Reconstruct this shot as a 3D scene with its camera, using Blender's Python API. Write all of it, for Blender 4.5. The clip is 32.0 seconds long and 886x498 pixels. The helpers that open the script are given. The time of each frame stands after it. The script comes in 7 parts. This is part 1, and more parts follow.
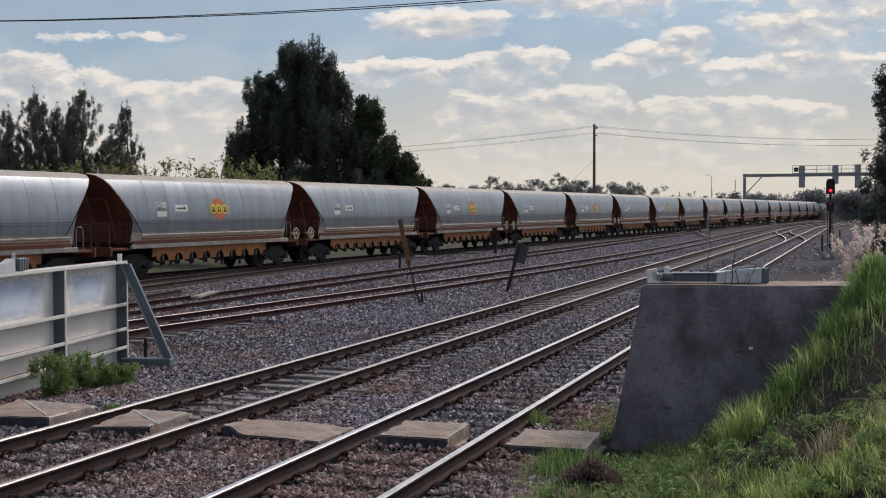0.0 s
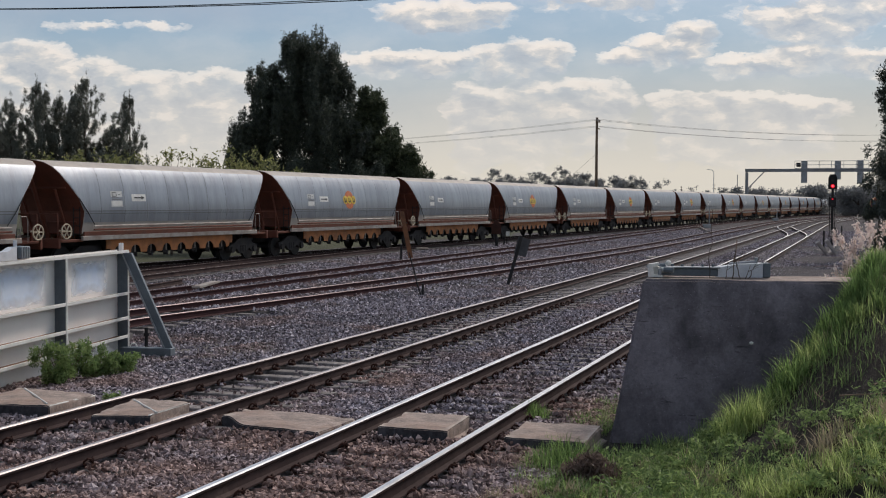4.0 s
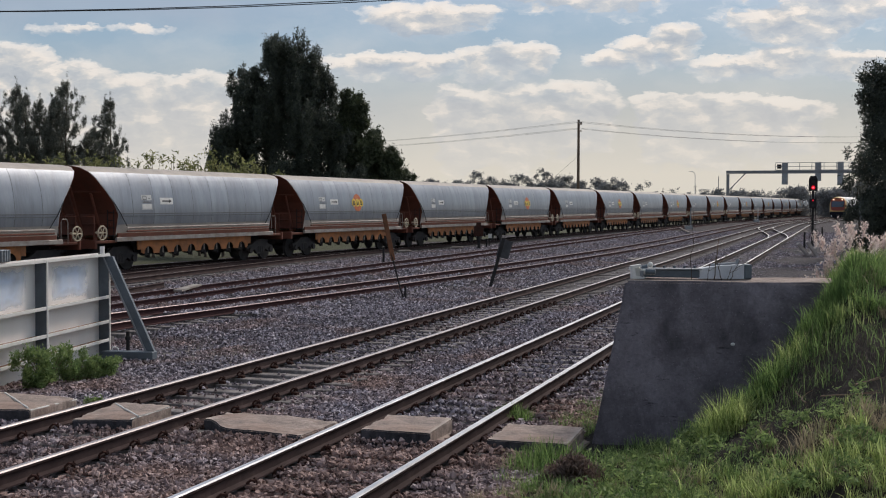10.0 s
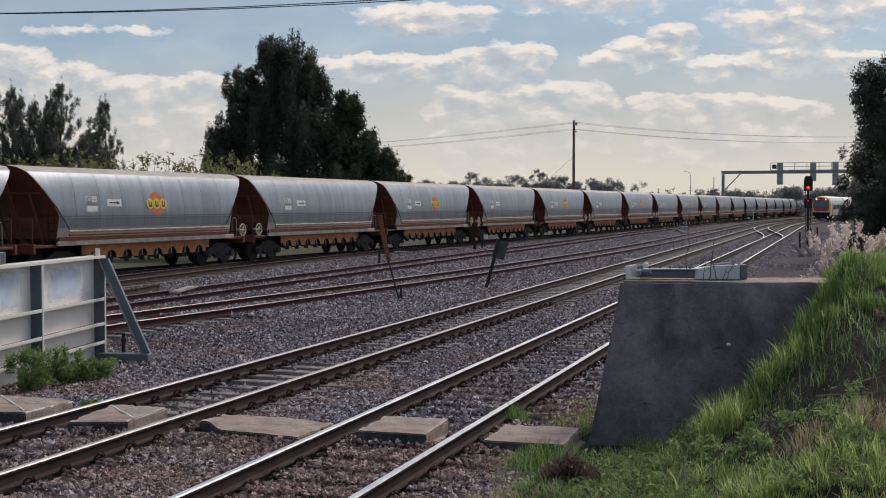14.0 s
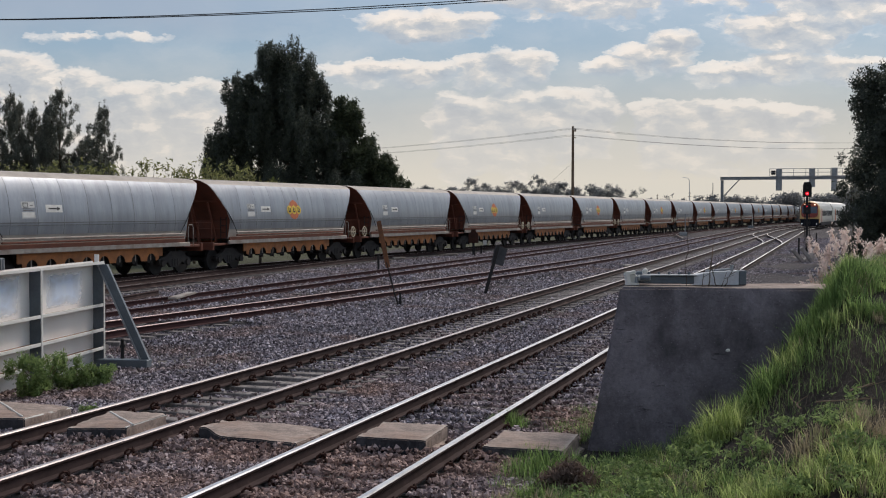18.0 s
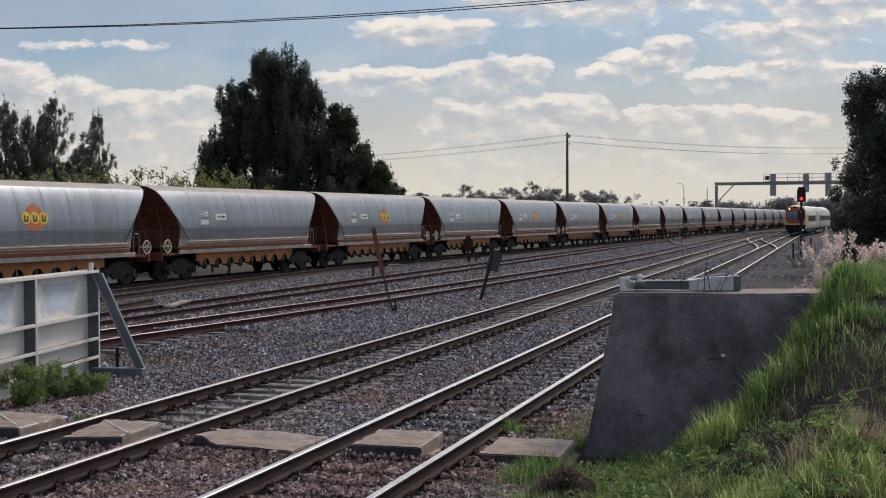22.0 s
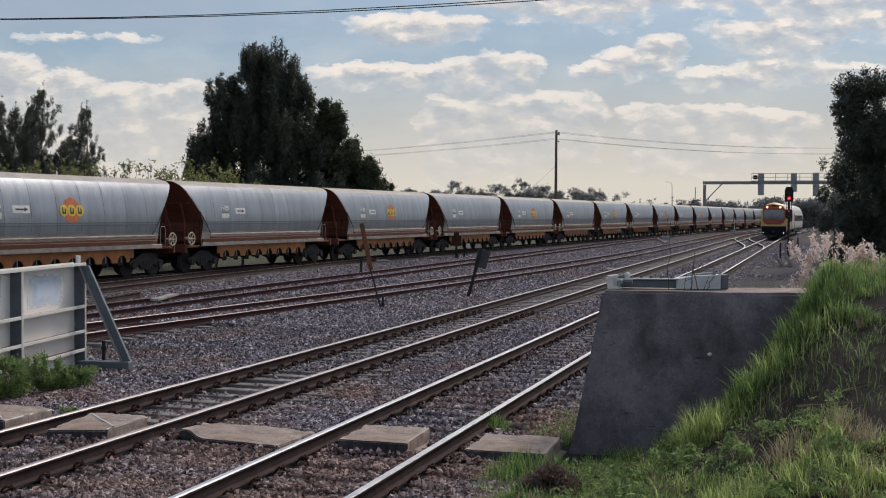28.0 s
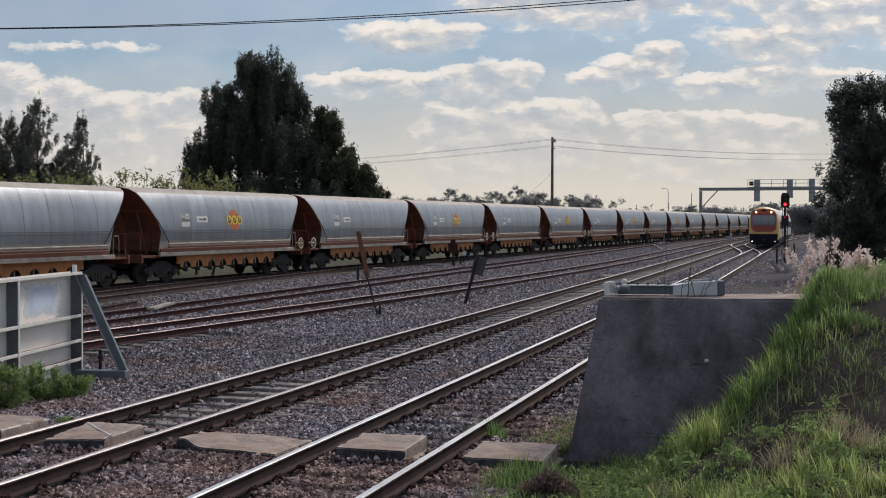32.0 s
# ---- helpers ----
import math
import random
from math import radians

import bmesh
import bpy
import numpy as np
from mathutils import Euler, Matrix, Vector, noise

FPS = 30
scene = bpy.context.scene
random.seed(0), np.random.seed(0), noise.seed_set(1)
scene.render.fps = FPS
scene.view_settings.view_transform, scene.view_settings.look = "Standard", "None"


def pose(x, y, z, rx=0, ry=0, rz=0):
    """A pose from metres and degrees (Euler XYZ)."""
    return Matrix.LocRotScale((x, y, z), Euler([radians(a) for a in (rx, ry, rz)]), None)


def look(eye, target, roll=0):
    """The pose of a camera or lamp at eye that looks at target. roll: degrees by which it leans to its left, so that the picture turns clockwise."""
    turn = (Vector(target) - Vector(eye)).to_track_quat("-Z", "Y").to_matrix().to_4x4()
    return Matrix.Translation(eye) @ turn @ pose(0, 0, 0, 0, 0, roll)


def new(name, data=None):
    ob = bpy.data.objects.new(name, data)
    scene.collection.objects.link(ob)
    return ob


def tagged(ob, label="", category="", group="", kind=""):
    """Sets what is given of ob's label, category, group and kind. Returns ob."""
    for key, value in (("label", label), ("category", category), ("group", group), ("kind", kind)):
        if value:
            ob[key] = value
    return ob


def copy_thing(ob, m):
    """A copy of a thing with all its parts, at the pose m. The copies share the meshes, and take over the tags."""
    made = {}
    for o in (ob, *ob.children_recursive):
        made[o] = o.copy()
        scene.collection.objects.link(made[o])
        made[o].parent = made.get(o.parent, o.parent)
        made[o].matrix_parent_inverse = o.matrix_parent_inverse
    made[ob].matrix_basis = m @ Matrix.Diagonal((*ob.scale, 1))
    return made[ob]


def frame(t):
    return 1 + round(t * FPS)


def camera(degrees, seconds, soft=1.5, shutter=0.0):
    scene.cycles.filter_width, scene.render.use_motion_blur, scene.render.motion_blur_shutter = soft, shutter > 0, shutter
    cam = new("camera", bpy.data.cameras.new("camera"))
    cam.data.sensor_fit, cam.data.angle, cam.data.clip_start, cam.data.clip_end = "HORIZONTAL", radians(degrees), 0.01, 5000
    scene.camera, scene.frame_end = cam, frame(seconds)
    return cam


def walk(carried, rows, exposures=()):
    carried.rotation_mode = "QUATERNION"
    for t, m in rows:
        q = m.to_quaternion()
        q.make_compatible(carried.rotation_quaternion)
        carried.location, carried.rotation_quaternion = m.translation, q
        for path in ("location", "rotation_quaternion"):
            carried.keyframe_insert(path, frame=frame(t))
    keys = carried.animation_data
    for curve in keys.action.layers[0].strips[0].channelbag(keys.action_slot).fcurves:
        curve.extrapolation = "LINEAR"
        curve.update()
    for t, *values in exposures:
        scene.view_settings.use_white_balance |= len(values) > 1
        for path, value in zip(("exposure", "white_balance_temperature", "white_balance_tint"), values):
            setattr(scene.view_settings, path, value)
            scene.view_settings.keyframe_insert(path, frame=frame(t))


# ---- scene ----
cam = camera(40.08, 32.0, soft=1.1)
EYE = (0.0, 0.0, 2.6)
# seconds, tilt, lean and turn of the hand-held camera, which stands on the bank
TURNS = [
    (0, 88.088, 0.121, 0.745), (0.5, 88.072, 0.162, 0.703), (1, 88.075, 0.179, 0.670),
    (1.5, 88.037, 0.184, 0.638), (2, 88.052, 0.220, 0.636), (2.5, 88.011, 0.286, 0.687),
    (3, 87.895, -0.025, 0.871), (3.5, 87.728, -0.297, 0.962), (5.5, 87.706, -0.530, 0.464),
    (6, 87.634, -0.540, 0.468), (6.5, 87.601, -0.396, 0.378), (7, 87.747, -0.281, 0.273),
    (7.5, 87.773, -0.355, 0.190), (8, 87.767, -0.338, 0.176), (8.5, 87.797, -0.326, 0.120),
    (9, 87.790, -0.241, 0.034), (9.5, 87.824, -0.232, -0.045), (10, 87.833, -0.252, -0.006),
    (10.5, 87.787, -0.264, 0.046), (11, 87.797, -0.180, -0.088), (11.5, 87.914, -0.066, -0.233),
    (12, 87.974, -0.017, -0.366), (12.5, 87.874, 0.060, -0.211), (13, 87.736, -0.000, 0.000),
    (13.5, 87.776, -0.132, -0.052), (14, 87.882, -0.092, -0.216), (14.5, 87.931, -0.066, -0.402),
    (16.5, 88.078, 0.151, -0.361), (17, 88.062, 0.174, -0.199), (17.5, 88.116, 0.044, -0.171),
    (18, 88.163, -0.088, -0.257), (18.5, 88.115, 0.010, -0.282), (19, 88.097, 0.018, -0.328),
    (19.5, 88.098, -0.034, -0.399), (20, 88.136, -0.036, -0.404), (20.5, 88.179, -0.012, -0.340),
    (21, 88.215, -0.038, -0.293), (21.5, 88.330, 0.039, -0.409), (22, 88.482, 0.185, -0.505),
    (22.5, 88.533, 0.203, -0.422), (23, 88.318, 0.074, -0.176), (23.5, 88.108, 0.060, 0.198),
    (24, 88.054, -0.063, 0.567), (24.5, 87.990, -0.239, 0.423), (25, 87.940, -0.462, -0.117),
    (25.5, 87.943, -0.407, -0.452), (27.5, 88.248, -0.375, -1.194), (28, 88.302, -0.387, -1.050),
    (28.5, 88.317, -0.438, -0.999), (29, 88.414, -0.382, -1.091), (29.5, 88.513, -0.319, -1.143),
    (30, 88.538, -0.393, -1.155), (30.5, 88.496, -0.368, -1.126), (31, 88.581, -0.269, -1.162),
    (31.5, 88.623, -0.251, -1.185), (32, 88.656, -0.141, -1.215)
]
walk(cam, [(t, pose(*EYE, a, b, c)) for t, a, b, c in TURNS], [(0, 0.06, 6490, 12.5), (32, 0.06, 6490, 12.5)])

# ---- world, sun ----
SUN_AZ, SUN_EL = radians(37), radians(43)      # to the right of straight ahead, and up
world = bpy.data.worlds.new("sky")
scene.world = world
world.use_nodes = True
wn = world.node_tree.nodes
sky = wn.new("ShaderNodeTexSky")
sky.sky_type = "NISHITA"
sky.sun_disc = False
sky.sun_elevation, sky.sun_rotation = SUN_EL, SUN_AZ
sky.air_density, sky.dust_density, sky.ozone_density = 1.0, 0.4, 2.0
wn["Background"].inputs["Strength"].default_value = 0.095
world.node_tree.links.new(sky.outputs["Color"], wn["Background"].inputs["Color"])

sun = new("sun", bpy.data.lights.new("sun", "SUN"))
sun.data.energy, sun.data.angle, sun.data.color = 2.1, radians(16), (1.0, 0.9, 0.78)
toward = Vector((math.sin(SUN_AZ) * math.cos(SUN_EL), math.cos(SUN_AZ) * math.cos(SUN_EL), math.sin(SUN_EL)))
sun.matrix_world = look(toward * 100, (0, 0, 0))


# ---- materials ----
class Mat:
    """A node material with a few short ways to wire it."""

    def __init__(self, name, rough=0.8, metal=0.0, spec=0.5):
        self.m = bpy.data.materials.new(name)
        self.m.use_nodes = True
        self.t = self.m.node_tree
        self.b = self.t.nodes["Principled BSDF"]
        self.b.inputs["Roughness"].default_value = rough
        self.b.inputs["Metallic"].default_value = metal
        self.b.inputs["Specular IOR Level"].default_value = spec
        self.coords = None

    def node(self, kind, **sets):
        n = self.t.nodes.new(kind)
        for k, v in sets.items():
            if k in n.inputs:
                n.inputs[k].default_value = v
        return n

    def wire(self, a, b):
        self.t.links.new(a, b)

    def place(self, space="Object"):
        if self.coords is None:
            self.coords = self.t.nodes.new("ShaderNodeTexCoord")
        return self.coords.outputs[space]

    def noise(self, scale, detail=4.0, rough=0.6, stretch=None, space="Object"):
        n = self.node("ShaderNodeTexNoise", Scale=scale, Detail=detail, Roughness=rough)
        src = self.place(space)
        if stretch:
            mp = self.node("ShaderNodeMapping")
            mp.inputs["Scale"].default_value = stretch
            self.wire(src, mp.inputs["Vector"])
            src = mp.outputs["Vector"]
        self.wire(src, n.inputs["Vector"])
        return n.outputs["Fac"]

    def voronoi(self, scale, space="Object"):
        n = self.node("ShaderNodeTexVoronoi", Scale=scale)
        self.wire(self.place(space), n.inputs["Vector"])
        return n

    def ramp(self, fac, stops):
        n = self.t.nodes.new("ShaderNodeValToRGB")
        e = n.color_ramp.elements
        while len(e) < len(stops):
            e.new(0.5)
        for i, (p, c) in enumerate(stops):
            e[i].position = p
            e[i].color = (*c, 1) if not isinstance(c, float) else (c, c, c, 1)
        self.wire(fac, n.inputs["Fac"])
        return n.outputs["Color"]

    def mix(self, fac, a, b, how="MIX"):
        n = self.t.nodes.new("ShaderNodeMix")
        n.data_type, n.blend_type = "RGBA", how
        for sock, v in ((n.inputs[0], fac), (n.inputs[6], a), (n.inputs[7], b)):
            if isinstance(v, (int, float)):
                sock.default_value = v
            elif isinstance(v, tuple):
                sock.default_value = (*v, 1)
            else:
                self.wire(v, sock)
        return n.outputs[2]

    def color(self, out):
        if isinstance(out, tuple):
            self.b.inputs["Base Color"].default_value = (*out, 1)
        else:
            self.wire(out, self.b.inputs["Base Color"])
        return self

    def bump(self, fac, strength=0.3, distance=0.02):
        n = self.node("ShaderNodeBump", Strength=strength, Distance=distance)
        self.wire(fac, n.inputs["Height"])
        self.wire(n.outputs["Normal"], self.b.inputs["Normal"])
        return self

    def roughness(self, fac, lo, hi):
        n = self.node("ShaderNodeMapRange")
        n.inputs["To Min"].default_value, n.inputs["To Max"].default_value = lo, hi
        self.wire(fac, n.inputs["Value"])
        self.wire(n.outputs["Result"], self.b.inputs["Roughness"])
        return self

    def random(self, island=False):
        if island:
            return self.t.nodes.new("ShaderNodeNewGeometry").outputs["Random Per Island"]
        return self.t.nodes.new("ShaderNodeObjectInfo").outputs["Random"]


def worn(name, base, dirt, rough=0.7, metal=0.0, scale=3.0, amount=0.5, stretch=None, bump=0.15, dist=0.01, fine=40.0):
    """A painted or bare surface with stains at one scale and grain at another."""
    m = Mat(name, rough, metal)
    a = m.ramp(m.noise(scale, 6, 0.65, stretch), [(0.5 - 0.28 * amount, base), (0.5 + 0.32 / max(amount, 0.2) * 0.5, dirt)])
    g = m.noise(fine, 3, 0.7)
    m.color(m.mix(0.25, a, m.ramp(g, [(0.3, 0.35), (0.7, 0.75)]), "OVERLAY"))
    m.bump(g, bump, dist)
    m.roughness(m.noise(scale * 2.3, 4), max(rough - 0.15, 0.05), min(rough + 0.15, 1.0))
    return m.m


def plain(name, c, rough=0.6, metal=0.0, amount=0.5):
    d = tuple(x * 0.55 + 0.01 for x in c)
    return worn(name, c, d, rough, metal, 6.0, amount)


def glow(name, c, strength):
    m = Mat(name)
    m.color(c)
    m.b.inputs["Emission Color"].default_value = (*c, 1)
    m.b.inputs["Emission Strength"].default_value = strength
    return m.m


def leafy(name, dark, light, trans=0.35):
    """Foliage: leaves differ one by one, and light shines through them."""
    m = Mat(name, 0.6)
    r = m.random(island=True)
    base = m.ramp(r, [(0.0, dark), (1.0, light)])
    big = m.noise(0.6, 3, 0.6)
    col = m.mix(0.55, base, m.ramp(big, [(0.3, 0.25), (0.7, 0.8)]), "OVERLAY")
    m.color(col)
    tr = m.t.nodes.new("ShaderNodeBsdfTranslucent")
    m.wire(col, tr.inputs["Color"])
    mx = m.t.nodes.new("ShaderNodeMixShader")
    mx.inputs[0].default_value = trans
    m.wire(m.b.outputs[0], mx.inputs[1])
    m.wire(tr.outputs[0], mx.inputs[2])
    m.wire(mx.outputs[0], m.t.nodes["Material Output"].inputs["Surface"])
    return m.m


def stony():
    m = Mat("ballast_stone", 0.9, spec=0.3)
    r = m.random(island=True)
    c = m.ramp(r, [(0.0, (0.044, 0.039, 0.046)), (0.4, (0.172, 0.15, 0.172)), (0.78, (0.345, 0.31, 0.35)), (1.0, (0.63, 0.585, 0.64))])
    rust = m.noise(0.35, 4, 0.6)
    # brake dust lies thickest round the crossing slabs
    sep = m.t.nodes.new("ShaderNodeSeparateXYZ")
    m.wire(m.place("Object"), sep.inputs[0])
    dust = m.node("ShaderNodeMapRange")
    for k, val in (("From Min", 21.0), ("From Max", 13.0), ("To Min", -0.07), ("To Max", 0.13)):
        dust.inputs[k].default_value = val
    m.wire(sep.outputs[1], dust.inputs["Value"])
    total = m.node("ShaderNodeMath")
    m.wire(rust, total.inputs[0])
    m.wire(dust.outputs["Result"], total.inputs[1])
    rust = total.outputs[0]
    c = m.mix(m.ramp(rust, [(0.43, 0.0), (0.64, 0.75)]), c, m.mix(r, (0.1, 0.058, 0.048), (0.46, 0.3, 0.235)))
    m.color(c)
    m.bump(m.noise(70, 3), 0.4, 0.004)
    return m.m


def ground_cover():
    """Crushed stone, bare soil on the bank and rough meadow beyond, running into one another."""
    m = Mat("yard_ground", 0.95, spec=0.25)
    v = m.voronoi(17.0)
    c = m.ramp(v.outputs["Distance"], [(0.0, (0.145, 0.134, 0.147)), (0.5, (0.072, 0.066, 0.073)), (1.0, (0.014, 0.013, 0.014))])
    tone = m.node("ShaderNodeSeparateColor")
    m.wire(v.outputs["Color"], tone.inputs[0])
    c = m.mix(0.5, c, m.ramp(tone.outputs[0], [(0.0, 0.12), (1.0, 0.85)]), "OVERLAY")
    c = m.mix(m.ramp(m.noise(0.3, 5, 0.65), [(0.47, 0.0), (0.7, 0.45)]), c, (0.092, 0.067, 0.063))
    c = m.mix(m.ramp(m.noise(0.11, 4, 0.6), [(0.5, 0.0), (0.72, 0.45)]), c, (0.085, 0.081, 0.088))
    ragged = m.noise(3.0, 5, 0.7)

    def share_of(name):
        a = m.t.nodes.new("ShaderNodeAttribute")
        a.attribute_name = name
        return m.ramp(m.mix(0.35, a.outputs["Fac"], ragged), [(0.42, 0.0), (0.55, 1.0)])
    bare = m.ramp(m.noise(1.6, 6, 0.7), [(0.3, (0.01, 0.009, 0.009)), (0.55, (0.028, 0.024, 0.022)), (0.78, (0.07, 0.06, 0.05))])
    rough = m.ramp(m.noise(0.05, 6, 0.7), [(0.3, (0.045, 0.05, 0.03)), (0.6, (0.08, 0.084, 0.05)), (0.8, (0.13, 0.12, 0.08))])
    c = m.mix(share_of("sand"), c, m.ramp(m.noise(9.0, 6, 0.75), [(0.3, (0.1, 0.088, 0.082)), (0.7, (0.24, 0.215, 0.2))]))
    soil = share_of("earth")
    c = m.mix(soil, c, bare)
    c = m.mix(share_of("meadow"), c, rough)
    m.color(c)
    n = m.node("ShaderNodeBump", Strength=0.9, Distance=0.045)
    n.invert = True
    m.wire(m.mix(soil, v.outputs["Distance"], m.noise(14, 6, 0.75)), n.inputs["Height"])
    m.wire(n.outputs["Normal"], m.b.inputs["Normal"])
    return m.m


def rail_side():
    m = Mat("rail_rust", 0.88, 0.0, 0.15)
    c = m.ramp(m.noise(2.2, 6, 0.7, (1, 1, 1)), [(0.3, (0.032, 0.021, 0.021)), (0.58, (0.06, 0.04, 0.039)), (0.8, (0.13, 0.092, 0.082))])
    m.color(c).bump(m.noise(60, 3), 0.25, 0.004)
    return m.m


def rail_head(name, bright):
    m = Mat(name, 0.3, 1.0)
    m.color(m.ramp(m.noise(1.4, 5, 0.7), [(0.3, tuple(0.7 * x for x in bright)), (0.7, bright)]))
    m.roughness(m.noise(5.0, 3), 0.34, 0.46)
    return m.m


def worn_head(name, film):
    """A rail head under a thin brown film, shining only when seen at a low angle."""
    m = Mat(name, 0.25, 0.6)
    m.color(m.ramp(m.noise(1.4, 5, 0.7), [(0.3, tuple(0.7 * x for x in film)), (0.7, film)]))
    m.roughness(m.noise(5.0, 3), 0.34, 0.46)
    m.b.inputs["IOR"].default_value = 1.9
    return m.m


def silver():
    """Weathered aluminium sheet, duller and streaked with dust below."""
    m = Mat("wagon_aluminium", 0.5, 0.65)
    streak = m.noise(0.9, 6, 0.7, (2.2, 1.0, 0.6))
    c = m.ramp(streak, [(0.25, (0.25, 0.274, 0.315)), (0.5, (0.305, 0.33, 0.37)), (0.78, (0.375, 0.4, 0.435))])
    grime = m.noise(1.1, 6, 0.75, (2.2, 1.0, 0.25))
    c = m.mix(m.ramp(grime, [(0.48, 0.0), (0.78, 0.5)]), c, (0.15, 0.148, 0.148))
    tint = m.random()
    c = m.mix(0.2, c, m.ramp(tint, [(0.0, 0.32), (1.0, 0.68)]), "OVERLAY")
    m.color(c)
    m.roughness(m.noise(1.5, 5, 0.7, (2.5, 1, 0.6)), 0.36, 0.52)
    m.bump(m.noise(0.8, 3, 0.5), 0.12, 0.05)
    return m.m


def overpaint():
    """A hand-rolled patch of pale blue paint that thins out at its edges."""
    m = Mat("pale_blue_overpaint", 0.7)
    sep = m.t.nodes.new("ShaderNodeSeparateXYZ")
    m.wire(m.place("Generated"), sep.inputs[0])
    fac = None
    for k in (0, 2):
        n = m.node("ShaderNodeMath")
        n.operation = "PINGPONG"
        m.wire(sep.outputs[k], n.inputs[0])
        n.inputs[1].default_value = 0.5
        fac = n.outputs[0] if fac is None else m.mix(1.0, fac, n.outputs[0], "DARKEN")
    fac = m.mix(0.3, fac, m.noise(2.2, 4, 0.6))
    m.color(m.ramp(m.noise(3.0, 5, 0.65), [(0.3, (0.62, 0.74, 0.93)), (0.7, (0.72, 0.81, 0.94))]))
    m.wire(m.ramp(fac, [(0.12, 0.0), (0.36, 0.95)]), m.b.inputs["Alpha"])
    return m.m


def concrete(name, base, dark, scale=1.2):
    m = Mat(name, 0.9, spec=0.3)
    a = m.ramp(m.noise(scale, 7, 0.72), [(0.32, dark), (0.62, base)])
    f = m.noise(28, 4, 0.75)
    c = m.mix(0.35, a, m.ramp(f, [(0.3, 0.25), (0.7, 0.8)]), "OVERLAY")
    smear = m.noise(scale * 2.6, 6, 0.7, (1, 1, 0.45))
    c = m.mix(m.ramp(smear, [(0.5, 0.0), (0.68, 0.6)]), c, tuple(0.6 * x for x in dark))
    pits = m.voronoi(11)
    c = m.mix(m.ramp(pits.outputs["Distance"], [(0.03, 0.6), (0.1, 0.0)]), c, tuple(0.3 * x for x in dark))
    scar = m.noise(2.2, 5, 0.75, (1.0, 1.0, 5.0))
    c = m.mix(m.ramp(scar, [(0.62, 0.0), (0.68, 0.7)]), c, tuple(0.4 * x for x in dark))
    scratch = m.noise(9.0, 6, 0.8, (0.45, 0.45, 3.0))
    c = m.mix(m.ramp(scratch, [(0.58, 0.0), (0.68, 0.38)]), c, tuple(0.3 * x for x in dark))
    fleck = m.voronoi(19)
    c = m.mix(m.ramp(fleck.outputs["Distance"], [(0.05, 0.55), (0.14, 0.0)]), c, tuple(min(0.7, 1.6 * x) for x in base))
    m.color(c).bump(f, 0.5, 0.012)
    return m.m


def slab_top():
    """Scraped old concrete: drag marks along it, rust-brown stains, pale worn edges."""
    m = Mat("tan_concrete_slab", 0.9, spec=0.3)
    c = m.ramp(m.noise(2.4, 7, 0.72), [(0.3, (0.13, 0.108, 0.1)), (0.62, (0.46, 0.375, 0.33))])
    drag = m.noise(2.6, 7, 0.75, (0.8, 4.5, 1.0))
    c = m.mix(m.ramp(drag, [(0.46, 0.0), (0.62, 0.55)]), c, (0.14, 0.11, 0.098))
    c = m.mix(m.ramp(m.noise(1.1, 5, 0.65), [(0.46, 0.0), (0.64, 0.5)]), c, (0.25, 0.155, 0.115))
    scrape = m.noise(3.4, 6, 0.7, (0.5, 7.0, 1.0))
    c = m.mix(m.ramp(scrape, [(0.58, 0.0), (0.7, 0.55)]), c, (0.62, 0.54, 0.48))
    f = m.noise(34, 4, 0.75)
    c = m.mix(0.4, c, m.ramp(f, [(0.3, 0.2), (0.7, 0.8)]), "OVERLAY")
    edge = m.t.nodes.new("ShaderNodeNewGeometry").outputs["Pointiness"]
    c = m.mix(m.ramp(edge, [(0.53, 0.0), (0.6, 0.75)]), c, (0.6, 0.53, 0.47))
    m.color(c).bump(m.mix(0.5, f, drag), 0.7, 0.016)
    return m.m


def bark():
    m = Mat("bark", 0.95)
    m.color(m.ramp(m.noise(4, 5, 0.7, (1, 1, 0.25)), [(0.3, (0.035, 0.026, 0.02)), (0.7, (0.12, 0.095, 0.075))]))
    m.bump(m.noise(14, 4, 0.7, (1, 1, 0.2)), 0.7, 0.05)
    return m.m


STONE, COVER = stony(), ground_cover()
RUST, HEAD, HEAD_DULL = rail_side(), rail_head("rail_head_polished", (0.9, 0.875, 0.87)), worn("rail_head_dull", (0.68, 0.6, 0.59), (0.34, 0.27, 0.26), 0.34, 0.85, 1.2, 0.6)
HEAD_WORN, HEAD_SIDING = worn_head("rail_head_worn", (0.6, 0.535, 0.52)), worn_head("rail_head_siding", (0.27, 0.195, 0.19))
RUST_RED = worn("maroon_rail_rust", (0.062, 0.029, 0.031), (0.032, 0.017, 0.019), 0.9, 0.0, 2.0, 0.6)
SILVER = silver()
OXIDE = worn("red_oxide", (0.17, 0.05, 0.028), (0.09, 0.032, 0.02), 0.75, 0.0, 1.5, 0.7)
ROOF = worn("dusty_roof_sheet", (0.47, 0.43, 0.39), (0.3, 0.27, 0.245), 0.75, 0.1, 1.2, 0.6)
ORANGE = worn("orange_underframe", (0.55, 0.205, 0.06), (0.24, 0.1, 0.04), 0.65, 0.0, 1.6, 0.7)
SILL = worn("pale_sill", (0.42, 0.39, 0.36), (0.2, 0.15, 0.12), 0.6, 0.1, 2.0, 0.7)
BLACK = worn("sooty_black_steel", (0.031, 0.031, 0.034), (0.052, 0.048, 0.046), 0.8, 0.1, 3.0, 0.6)
SEAM = plain("dark_seam", (0.17, 0.17, 0.175), 0.6, 0.3)
